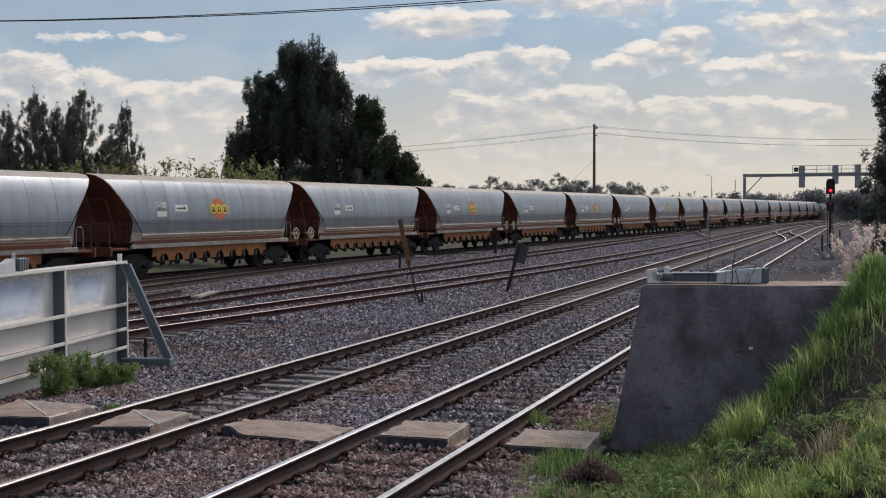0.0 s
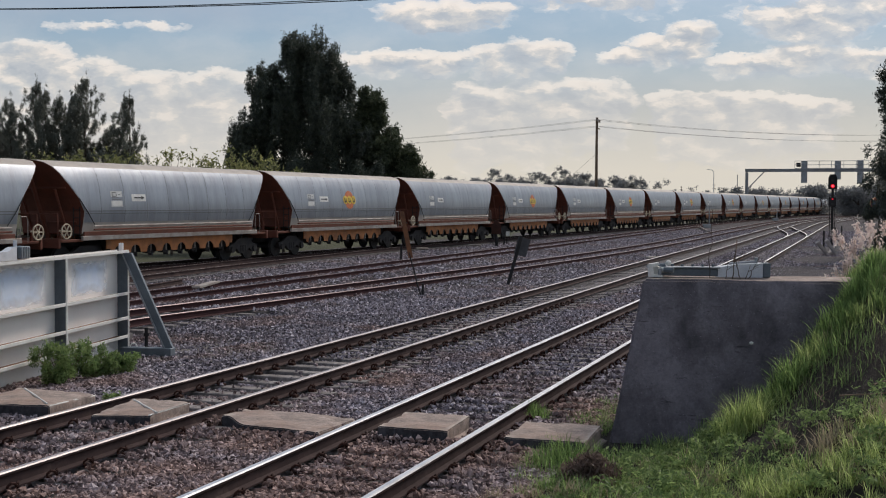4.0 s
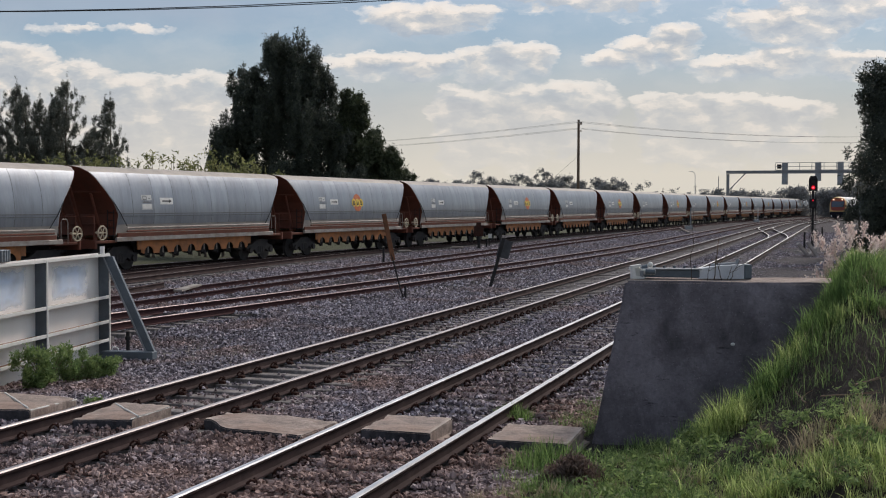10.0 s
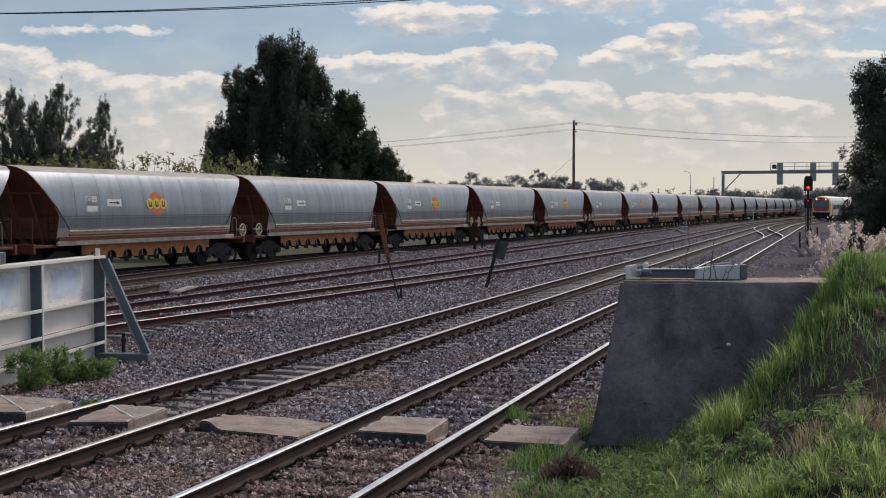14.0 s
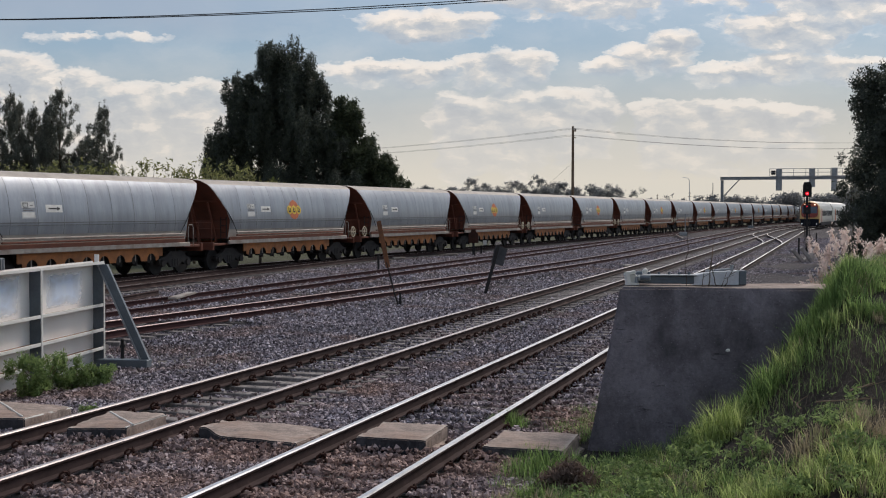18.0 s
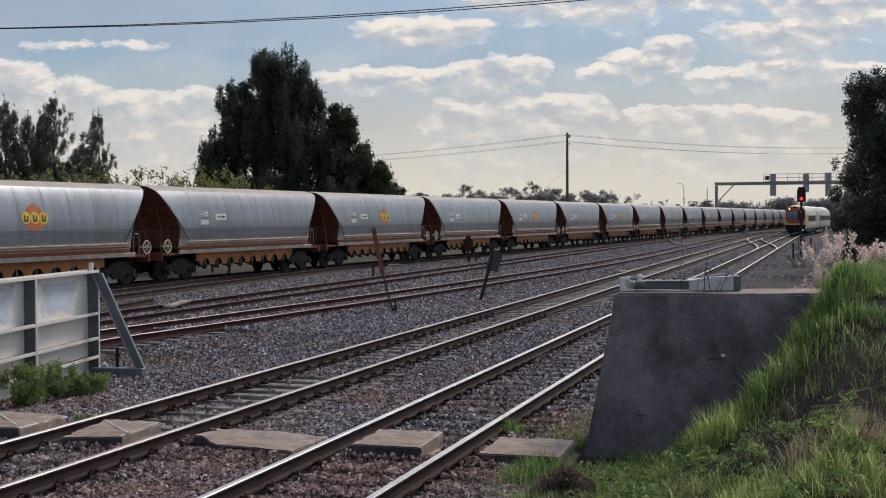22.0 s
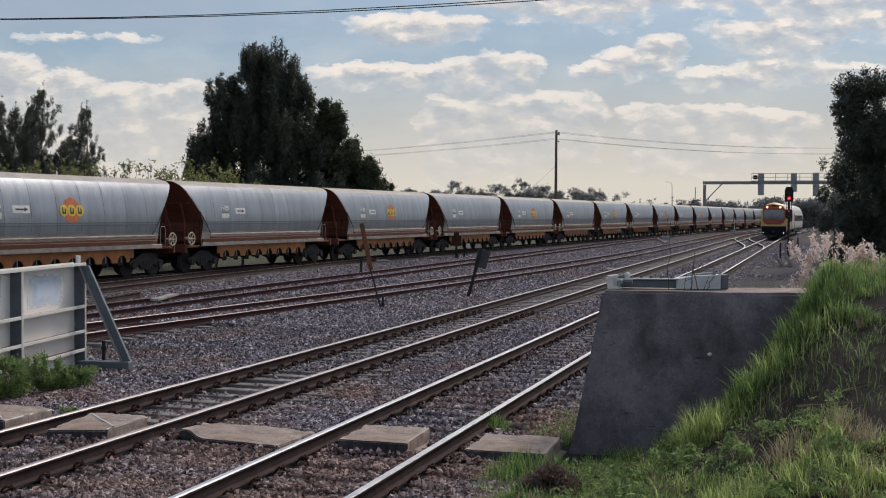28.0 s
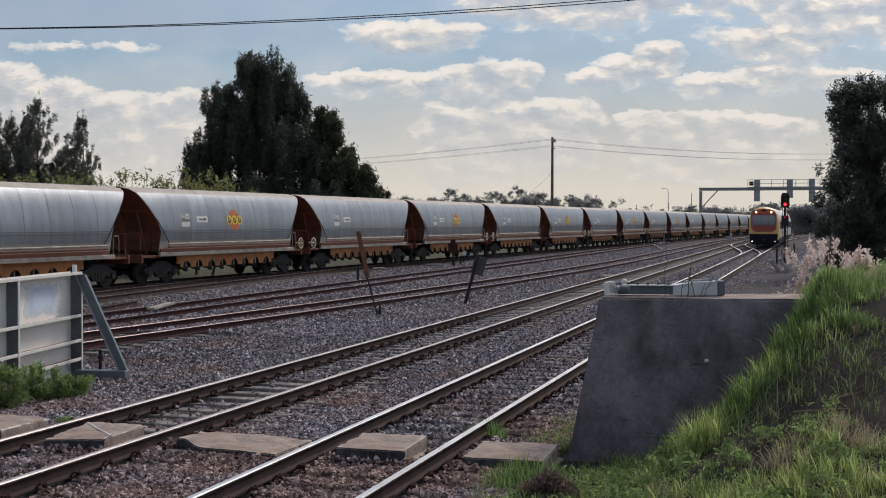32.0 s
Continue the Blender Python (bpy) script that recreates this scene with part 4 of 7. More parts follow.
def make_wagon(kind):
    logo = kind == "logo"
    wheel_end = 1 if logo else -1
    w = thing("hopper_wagon", "silver hopper wagon, orange underframe, %s" % ("round orange emblem" if logo else "white notice plates"), "freight wagon", group="wagons of the freight train")
    part("hopper_body", wagon_body(), ROOF, w, "dusty beige-topped aluminium hopper body", smooth=True)
    for e in (-1, 1):
        part("end_sheet", wagon_end(e), OXIDE, w, "rust-brown sloping end sheet")
        part("end_platform", platform(e), OXIDE, w)
        part("end_post", end_post(e), OXIDE, w)
        part("coupler", coupler(e), BLACK, w)
        if e > 0:
            part("grab_hoop", grab_hoop(e, -1), SILL, w, "pale bent hand hoop")
        part("end_ribs", end_ribs(e), OXIDE, w)
        part("end_ladder", ladder(e, -1), BLACK, w)
        part("corner_brace", brace(e, -1), BLACK, w)
        bogie(w, e * 5.15)
    for s in (-1, 1):
        part("crease_rail", crease_rail(s), SEAM, w)
        if s < 0:
            for x in EDGES[1:-1]:
                part("side_seam", seam_backing(x, s), SEAM, w)
            for x0, x1 in zip(EDGES, EDGES[1:]):
                part("side_panel", side_panel(x0, x1, s), SILVER, w, smooth=True)
        part("lower_strake", lower_strake(s), OXIDE, w)
        part("side_sill", sill_beam(s), SILL, w, "pale dirty side sill")
        part("underframe_skirt", underframe_side(s), ORANGE, w, "orange scalloped underframe skirt")
    for i in range(8):
        part("skirt_rod", skirt_rod(-3.9 + 7.8 / 8 * (i + 0.5), -1), SILL, w)
    for z in (1.5, 1.62):
        part("side_pipe", walk_rails(-1, z), SILL if z > 1.6 else OXIDE, w)
    part("discharge_gear", hopper_doors(), BLACK, w)
    hand_wheel(wheel_end, -1, w)
    # plates on the side: a notice of small lines, an arrow plate, and the emblem
    x = -3.77
    bm = bmesh.new()
    decal(bm, x - 0.35, x + 0.3, 2.3, 2.86, -1.44)
    plate = part("notice_plate", bm, NOTICE, w, "pale notice plate with small print")
    bm = bmesh.new()
    decal(bm, x - 0.3, x + 0.24, 2.34, 2.5, -1.446)
    part("notice_block", bm, WHITE, plate)
    bm = bmesh.new()
    for z0, z1, a, b in ((2.55, 2.585, -0.3, 0.2), (2.61, 2.635, -0.3, 0.1), (2.8, 2.83, -0.28, -0.02), (2.66, 2.69, -0.28, -0.02), (2.69, 2.8, -0.28, -0.245), (2.69, 2.8, -0.055, -0.02), (2.72, 2.75, 0.06, 0.2)):
        decal(bm, x + a, x + b, z0, z1, -1.446)
    part("notice_text", bm, SEAM, plate)
    bm = bmesh.new()
    decal(bm, x + 0.85, x + 1.7, 2.5, 2.76, -1.44)
    plate = part("arrow_plate", bm, WHITE, w, "white plate with a dark arrow")
    bm = bmesh.new()
    decal(bm, x + 0.98, x + 1.42, 2.605, 2.655, -1.446)
    decal(bm, x + 1.42, x + 1.5, 2.57, 2.69, -1.446)
    decal(bm, x + 1.5, x + 1.58, 2.6, 2.66, -1.446)
    part("arrow", bm, LOGO_INK, plate)
    if logo:
        lx = 0.15
        bm = bmesh.new()
        disc(bm, lx, 2.6, 0.47)
        em = part("emblem", bm, LOGO_RED, w, "orange-red round emblem with three yellow blocks")
        for k in (-0.44, 0.0, 0.44):
            bm = bmesh.new()
            disc(bm, lx + k, 2.6, 0.215, -1.453)
            part("emblem_block", bm, LOGO_YELLOW, em)
            bm = bmesh.new()
            decal(bm, lx + k - 0.1, lx + k + 0.1, 2.48, 2.54, -1.459)
            decal(bm, lx + k - 0.1, lx + k - 0.03, 2.54, 2.72, -1.459)
            decal(bm, lx + k + 0.04, lx + k + 0.1, 2.54, 2.68, -1.459)
            part("emblem_mark", bm, LOGO_INK, em)
    return w


 

def rolled(t):
    """Metres run by the freight train, whose pace wavers a little."""
    return 10.1 * t + stairs(t, [(0, 0.4), (7, 0.65), (13, 0.75), (17, 0.5), (20, 0.2), (23, -0.03), (28, -0.1), (32, 0.0)])


START = 20.57
WAGON = {k: make_wagon(k) for k in ("logo", "plain")}


def on_line(s):
    p, h = along(s)
    return pose(p.x, p.y, 0, 0, 0, 90 - math.degrees(h))


TRAIN = []
for n in range(-12, 14):
    for kind, off in (("plain", PITCH / 2), ("logo", -PITCH / 2)):
        s0 = START + 2 * PITCH * n + off
        first = WAGON.pop(kind, None)
        if first:
            first.matrix_basis = on_line(s0)
            TRAIN.append((first, s0))
            if kind == "plain":
                PLAIN = first
            else:
                LOGO = first
        else:
            TRAIN.append((copy_thing(PLAIN if kind == "plain" else LOGO, on_line(s0)), s0))


# ---- passenger railcars ----
YELLOW = worn("yellow_cab_paint", (0.66, 0.41, 0.15), (0.5, 0.31, 0.11), 0.45, 0.0, 3.0, 0.4)
CABORANGE = plain("orange_cab_band", (0.5, 0.12, 0.05), 0.45)
MAROON = plain("maroon_nose_paint", (0.33, 0.062, 0.045), 0.45)
NAVY = plain("navy_skirt", (0.008, 0.01, 0.018), 0.8)
NAVY.node_tree.nodes["Principled BSDF"].inputs["Specular IOR Level"].default_value = 0.15
CARSIDE = worn("pale_car_side", (0.55, 0.55, 0.53), (0.4, 0.4, 0.4), 0.4, 0.3, 2.0, 0.4)
LAMP = glow("head_lamp", (1.0, 0.62, 0.42), 2.6)
LOWLAMP = glow("low_lamp", (0.9, 0.95, 1.0), 2.5)


def glass(name, tint):
    m = Mat(name, 0.05)
    m.color(tint)
    m.b.inputs["Coat Weight"].default_value = 1.0
    return m.m


# bluish base colour stands in for the sky reflected in the panes
PANE = glass("sky_reflection_glass", (0.09, 0.125, 0.185))

CAR = [(-1.38, 0.75), (-1.45, 1.2), (-1.45, 2.7), (-1.3, 3.3), (-0.95, 3.76), (-0.45, 3.98), (0.0, 4.05)]
CAR = CAR + [(-y, z) for y, z in CAR[-2::-1]]


def railcar(cab):
    c = thing("railcar", "two-tone railcar with a yellow cab front" if cab else "pale silver trailing railcar", "passenger train", group="cars of the passenger train")
    front = 12.4 if cab else 12.5
    bm = bmesh.new()
    a = [bm.verts.new((-12.3, y, z)) for y, z in CAR]
    b = [bm.verts.new((front - 1.3 if cab else 12.3, y, z)) for y, z in CAR]
    for i in range(len(CAR) - 1):
        bm.faces.new((a[i], a[i + 1], b[i + 1], b[i]))
    bm.faces.new(a)
    bm.faces.new(b[::-1])
    bmesh.ops.recalc_face_normals(bm, faces=bm.faces[:])
    part("car_body", bm, CARSIDE, c)
    for s in (-1, 1):
        for k in range(9):
            x = -10.4 + 2.3 * k
            if abs(x) > 10.6:
                continue
            bm = bmesh.new()
            box(bm, (x, s * 1.452, 2.2), (1.6, 0.03, 0.8), 0.01)
            part("side_window", bm, PANE, c)
        bm = bmesh.new()
        box(bm, (0, s * 1.4, 0.62), (20, 0.06, 0.5), 0.02)
        part("side_skirt", bm, NAVY, c)
        bm = bmesh.new()
        box(bm, (8.6, s * 1.455, 1.9), (1.2, 0.03, 2.0), 0.02)
        part("side_door", bm, CABORANGE, c)
    for x in (-8.5, 8.5):
        bogie(c, x)
    if cab:
        bm = bmesh.new()
        a = [bm.verts.new((front - 1.3, y * 1.005, z * 1.003)) for y, z in CAR]
        b = [bm.verts.new((front - 0.35, y * 0.985, 0.75 + (z - 0.75) * 0.985)) for y, z in CAR]
        d = [bm.verts.new((front, y * 0.9, 0.8 + (z - 0.75) * 0.93)) for y, z in CAR]
        for r0, r1 in ((a, b), (b, d)):
            for i in range(len(CAR) - 1):
                bm.faces.new((r0[i], r0[i + 1], r1[i + 1], r1[i]))
        bm.faces.new(d)
        bmesh.ops.recalc_face_normals(bm, faces=bm.faces[:])
        part("cab_front", bm, YELLOW, c, "yellow rounded cab front")
        bm = bmesh.new()
        prism(bm, [(-1.2, 2.05), (-1.08, 1.72), (-0.75, 1.56), (0.75, 1.56), (1.08, 1.72), (1.2, 2.05), (1.22, 3.3), (1.1, 3.42), (-1.1, 3.42), (-1.22, 3.3)], front + 0.004, front + 0.03, "x")
        part("front_mask", bm, MAROON, c, "maroon surround of the windscreen")
        bm = bmesh.new()
        prism(bm, [(-1.04, 2.2), (1.04, 2.2), (1.08, 2.5), (1.06, 3.2), (-1.06, 3.2), (-1.08, 2.5)], front + 0.026, front + 0.05, "x")
        part("windscreen", bm, PANE, c)
        bm = bmesh.new()
        prism(bm, [(-1.12, 2.1), (-1.02, 1.78), (-0.72, 1.63), (0.72, 1.63), (1.02, 1.78), (1.12, 2.1)], front + 0.026, front + 0.045, "x")
        part("nose_band", bm, MAROON, c, "maroon curved nose band")
        bm = bmesh.new()
        prism(bm, [(-1.18, 3.36), (1.18, 3.36), (1.02, 3.62), (0.55, 3.8), (-0.55, 3.8), (-1.02, 3.62)], front + 0.032, front + 0.05, "x")
        part("top_band", bm, CABORANGE, c)
        bm = bmesh.new()
        box(bm, (front + 0.056, 0, 3.66), (0.03, 0.5, 0.14), 0.01)
        part("destination_box", bm, NAVY, c)
        for y in (-0.45, 0.4):
            bm = bmesh.new()
            rod(bm, (front + 0.06, y, 2.2), (front + 0.06, y + 0.3, 2.75), 0.014, 5)
            part("wiper", bm, BLACK, c)
        bm = bmesh.new()
        prism(bm, [(-1.36, 1.36), (1.36, 1.36), (1.3, 0.6), (1.05, 0.3), (-1.05, 0.3), (-1.3, 0.6)], front - 0.45, front + 0.06, "x")
        part("front_skirt", bm, NAVY, c, "dark navy coupler skirt")
        for y in (-0.72, 0.72):
            bm = bmesh.new()
            rod(bm, (front + 0.0, y, 3.5), (front + 0.07, y, 3.5), 0.1, 12)
            part("head_lamp", bm, LAMP, c, "lit head lamp")
        for y in (-1.08, 1.08):
            bm = bmesh.new()
            rod(bm, (front + 0.03, y, 0.62), (front + 0.09, y, 0.62), 0.055, 10)
            part("low_lamp", bm, LOWLAMP, c, "lit white marker lamp")
        bm = bmesh.new()
        box(bm, (front + 0.25, 0, 0.75), (0.5, 0.3, 0.3), 0.04)
        part("coupler", bm, BLACK, c)
    return c


RAILCARS = [(railcar(True), 11.9), (railcar(False), 35.9)]


# ---- leaves, stones and blades ----
def leaf_mesh(name, blobs, count, size, material, parent=None, seed=1, long=1.6, droop=0.2, shell=0.55, label=""):
    """Many small leaf sprays strewn through a crown of overlapping clumps; blobs: x, y, z and three half sizes."""
    rng = np.random.default_rng(seed)
    b = np.array(blobs, float)
    vol = (b[:, 3] * b[:, 4] * b[:, 5]) ** 0.75
    pick = rng.choice(len(b), count, p=vol / vol.sum())
    d = rng.normal(size=(count, 3))
    d /= np.linalg.norm(d, axis=1)[:, None]
    rad = shell + (1 - shell) * rng.random(count) ** 0.6
    rad *= 1 + 0.07 * rng.normal(size=count)
    p = b[pick, :3] + d * rad[:, None] * b[pick, 3:]
    # gather the leaves into tufts
    tufts = rng.integers(0, count, count // 9)
    home = p[tufts[rng.integers(0, len(tufts), count)]]
    k = rng.random(count) < 0.6
    p[k] = home[k] + rng.normal(size=(k.sum(), 3)) * size * 1.1
    ax = d * 0.7 + rng.normal(size=(count, 3)) * 0.6
    ax[:, 2] -= droop
    ax /= np.linalg.norm(ax, axis=1)[:, None]
    side = np.cross(ax, rng.normal(size=(count, 3)))
    side /= np.linalg.norm(side, axis=1)[:, None] + 1e-9
    s = size * (0.6 + 0.8 * rng.random(count))[:, None]
    if size > 0.05:
        # far foliage: three-cornered sprays
        v = np.stack([p - ax * s * 0.5 * long - side * s * 0.3, p - ax * s * 0.3 * long + side * s * 0.36, p + ax * s * 0.55 * long], 1).reshape(-1, 3)
        f = np.arange(count * 3).reshape(-1, 3)
    else:
        v = np.stack([p - ax * s * 0.5 * long, p + side * s * 0.36, p + ax * s * 0.5 * long, p - side * s * 0.36], 1).reshape(-1, 3)
        f = np.arange(count * 4).reshape(-1, 4)
    me = bpy.data.meshes.new(name)
    me.from_pydata(v.tolist(), [], f.tolist())
    me.materials.append(material)
    ob = new(name, me)
    ob.parent = parent
    if label:
        tagged(ob, label)
    return ob


def limb(bm, a, b, r0, r1, seed, bits=4):
    rng = random.Random(seed)
    a, b = Vector(a), Vector(b)
    pts, radii = [a], [r0]
    for i in range(1, bits + 1):
        k = i / bits
        pts.append(a.lerp(b, k) + Vector((rng.uniform(-1, 1), rng.uniform(-1, 1), 0)) * (b - a).length * 0.04 * (1 - k))
        radii.append(r0 + (r1 - r0) * k)
    tube(bm, pts, radii, 7)


def tree(name, at, blobs, count, size, leaf, label, seed, trunk=0.35, droop=0.2, shell=0.55, group="", long=1.6, fine=None, more=0, rise=0.0):
    t = thing(name, label, "tree", pose(*at), group)
    bm = bmesh.new()
    top = max(b[2] for b in blobs)
    limb(bm, (0, 0, -0.1), (0.2, 0, top * 0.85), trunk, trunk * 0.2, seed, 6)
    for i, b in enumerate(blobs):
        z0 = b[2] * rise if rise else max(0.5, min(b[2] * 0.55, top * 0.6))
        limb(bm, (0, 0, z0), (b[0] * 0.85, b[1] * 0.85, b[2]), trunk * 0.35, trunk * 0.08, seed + i, 4)
    part("trunk", bm, BARK, t)
    core = [(*b[:3], b[3] * 0.68, b[4] * 0.68, b[5] * 0.7) for b in blobs] if fine else blobs
    leaf_mesh("crown", core, count, size, leaf, t, seed, long, droop, 0.2 if fine else shell)
    if fine:
        leaf_mesh("outer_sprays", fine, more, size * 0.85, leaf, t, seed + 1, long, droop, 0.3)
    return t


def stones():
    """Loose ballast lying over the track bed."""
    rng = np.random.default_rng(5)
    n = 400000
    v = 10.5 + 27 * rng.random(n) ** 1.6
    lo, hi = -0.40 * v - 0.4, 0.3296 * v - 4.3 + 1.15 + 3.2 * np.clip((v - 18.5) / 5, 0, 1)
    u = lo + (hi - lo) * rng.random(n)
    raised, sunk = np.zeros(n, bool), np.zeros(n, bool)
    keep = rng.random(n) < np.clip((hi - lo) / 11.0, 0, 1)
    keep &= rng.random(n) < np.clip(1.2 - (v - 10) / 26, 0.2, 1)
    c, s = math.cos(radians(18.3)), math.sin(radians(18.3))
    for base, slope in ((-5.085, 0.3296), (-8.885, 0.3304)):
        q = (u - (slope * v + base)) * c
        hyp = math.hypot(1, slope)
        step = 0.6 / hyp
        foot = ((u - base) * slope + v) / hyp ** 2
        near_rail = np.minimum(abs(q - GAUGE), abs(q + GAUGE)) < 0.085
        keep &= ~near_rail
        on_sleeper = (abs(q) < 1.25) & (abs((foot + 6 + step / 2) % step - step / 2) < 0.125)
        raised |= on_sleeper
        if base < -6:
            sunk = (abs(q) < 0.7) & (v > 15.2) & (v < 21.5) & ~on_sleeper
        keep &= ~(on_sleeper & (rng.random(n) < (np.where((v > 15.0) & (v < 21), 0.95, np.where(v < 26, 0.62, 0.5)) if base < -6 else 0.55)))
    sandy = np.exp(-((u + 4.9) / 1.7) ** 2 - ((v - 22.6) / 2.6) ** 2)
    keep &= rng.random(n) > 0.8 * sandy
    bank = np.zeros(n)
    for cu, cv, w, l in SLABS:
        du, dv = u - cu, v - cv
        away = np.maximum(abs(du * c - dv * s) - w / 2, abs(du * s + dv * c) - l / 2)
        keep &= away > 0.0
        bank = np.maximum(bank, (0.12 if w > 1.5 else 0.07) * np.clip(1 - away / 0.35, 0, 1))
    u, v, raised, sunk, bank = u[keep], v[keep], raised[keep], sunk[keep], bank[keep]
    n = len(u)
    z = np.array([lie(a, b) for a, b in zip(u, v)]) + 0.05 * raised - 0.035 * sunk + bank * rng.random(n) ** 0.5
    r = 0.015 + 0.019 * rng.random(n) ** 1.9
    base = np.array([(math.cos(a + 0.9 * k) * (1.0 - 0.28 * k), math.sin(a + 0.9 * k) * (1.0 - 0.28 * k), 1.3 * k - 0.65) for k in (0, 1) for a in (0.0, 2.1, 4.2)], float)
    tris = np.array([(3, 4, 5), (0, 1, 3), (1, 4, 3), (1, 2, 4), (2, 5, 4), (2, 0, 5), (0, 3, 5)])
    turn = rng.random(n) * 6.28
    pts = base[None] + rng.normal(size=(n, 6, 3)) * 0.3
    pts *= np.stack([r * 1.25, r * 1.0, r * 0.95], 1)[:, None, :]
    tilt = rng.normal(size=n)[:, None] * 0.5
    px, pz = pts[..., 0].copy(), pts[..., 2].copy()
    pts[..., 0], pts[..., 2] = px * np.cos(tilt) - pz * np.sin(tilt), px * np.sin(tilt) + pz * np.cos(tilt)
    cs, sn = np.cos(turn)[:, None], np.sin(turn)[:, None]
    x = pts[..., 0] * cs - pts[..., 1] * sn + u[:, None]
    y = pts[..., 0] * sn + pts[..., 1] * cs + v[:, None]
    zz = pts[..., 2] + (z + r * (0.25 + 0.75 * rng.random(n)))[:, None]
    vv = np.stack([x, y, zz], -1).reshape(-1, 3)
    ff = (np.arange(n)[:, None, None] * 6 + tris[None]).reshape(-1, 3)
    me = bpy.data.meshes.new("ballast")
    me.from_pydata(vv.tolist(), [], ff.tolist())
    me.materials.append(STONE)
    tagged(new("ballast", me), "loose grey and rust-stained crushed stone ballast", "gravel", kind="stuff")
    # farther off, coarser heaps of the same stone
    n = 170000
    v = 30 + 95 * rng.random(n) ** 1.25
    u = (0.402 * v - 30.0) + (0.3296 * v + 2.0 - 0.402 * v + 30.0) * rng.random(n)
    for base, slope in ((-5.085, 0.3296), (-8.885, 0.3304)):
        q = (u - (slope * v + base)) * c
        k = np.minimum(abs(q - GAUGE), abs(q + GAUGE)) > 0.1
        u, v = u[k], v[k]
    heap = np.zeros(len(u))
    for fn in (line_3, line_4):
        q = (u - np.array([fn(x) for x in v])) * 0.93
        k = np.minimum(abs(q - GAUGE), abs(q + GAUGE)) > 0.06
        u, v, q, heap = u[k], v[k], q[k], heap[k]
        heap = np.maximum(heap, 0.1 * np.clip((1.9 - abs(q)) / 0.5, 0, 1))
    n = len(u)
    r = 0.02 + 0.021 * rng.random(n) ** 1.6
    fan = np.array([(1, 0, 0), (0, 1, 0), (-1, 0, 0), (0, -1, 0), (0, 0, 1)], float)
    pts = (fan[None] * np.array([1.1, 1.1, 1.0]) + rng.normal(size=(n, 5, 3)) * 0.3) * r[:, None, None] * 1.35
    rise = np.array([lie(a, b) if a > 0.3296 * b - 3.0 else -0.255 for a, b in zip(u, v)])
    pts += np.stack([u, v, heap + rise], 1)[:, None, :]
    ff = (np.arange(n)[:, None, None] * 5 + np.array([(0, 1, 4), (1, 2, 4), (2, 3, 4), (3, 0, 4)])[None]).reshape(-1, 3)
    me = bpy.data.meshes.new("ballast")
    me.from_pydata(pts.reshape(-1, 3).tolist(), [], ff.tolist())
    me.materials.append(STONE)
    return tagged(new("ballast", me), "grey crushed stone between the farther tracks", "gravel", kind="stuff")


def blades(name, spots, material, label, seed, parent=None, kind="stuff"):
    """Bent grass blades; spots: rows of place, height and lean."""
    rng = np.random.default_rng(seed)
    spots = np.array(spots, float)
    n = len(spots)
    p, h = spots[:, :3], spots[:, 3]
    az = rng.random(n) * 6.28
    out = np.stack([np.cos(az), np.sin(az), np.zeros(n)], 1)
    lean = (0.12 + 0.62 * rng.random(n) ** 1.4) * spots[:, 4]
    side = np.stack([-np.sin(az + 0.6), np.cos(az + 0.6), np.zeros(n)], 1)
    w = (0.0016 + 0.002 * rng.random(n))[:, None] * np.clip(h / 0.2, 0.7, 1.5)[:, None]
    up = np.array([0, 0, 1.0])

    def at(f):
        return p + up * (h * f * (1 - 0.38 * lean * f))[:, None] + out * (h * lean * 1.1 * f * f)[:, None]
    rows = [at(0.0), at(0.4), at(0.75)]
    v = np.stack([q + k * side * w * g for q, g in zip(rows, (0.9, 1.0, 0.75)) for k in (-1, 1)] + [at(1.0)], 1).reshape(-1, 3)
    k = np.arange(n)[:, None] * 7
    f = np.concatenate([k + np.array([t]) for t in ((0, 1, 3), (0, 3, 2), (2, 3, 5), (2, 5, 4), (4, 5, 6))]).tolist()
    me = bpy.data.meshes.new(name)
    me.from_pydata(v.tolist(), [], f)
    me.materials.append(material)
    ob = new(name, me)
    ob.parent = parent
    return tagged(ob, label, "grass" if parent is None else "", kind=kind if parent is None else "")


# ---- old concrete block and the slabs across the tracks ----
def rough_solid(bm, cuts=3, amount=0.02, bevel=0.03, scale=2.0):
    bmesh.ops.bevel(bm, geom=bm.edges[:], offset=bevel, segments=2, affect="EDGES")
    bmesh.ops.subdivide_edges(bm, edges=[e for e in bm.edges if e.calc_length() > 0.2], cuts=cuts, use_grid_fill=True)
    for v in bm.verts:
        v.co += Vector(noise.noise_vector(v.co * scale)) * amount + Vector(noise.noise_vector(v.co * 9)) * amount * 0.35


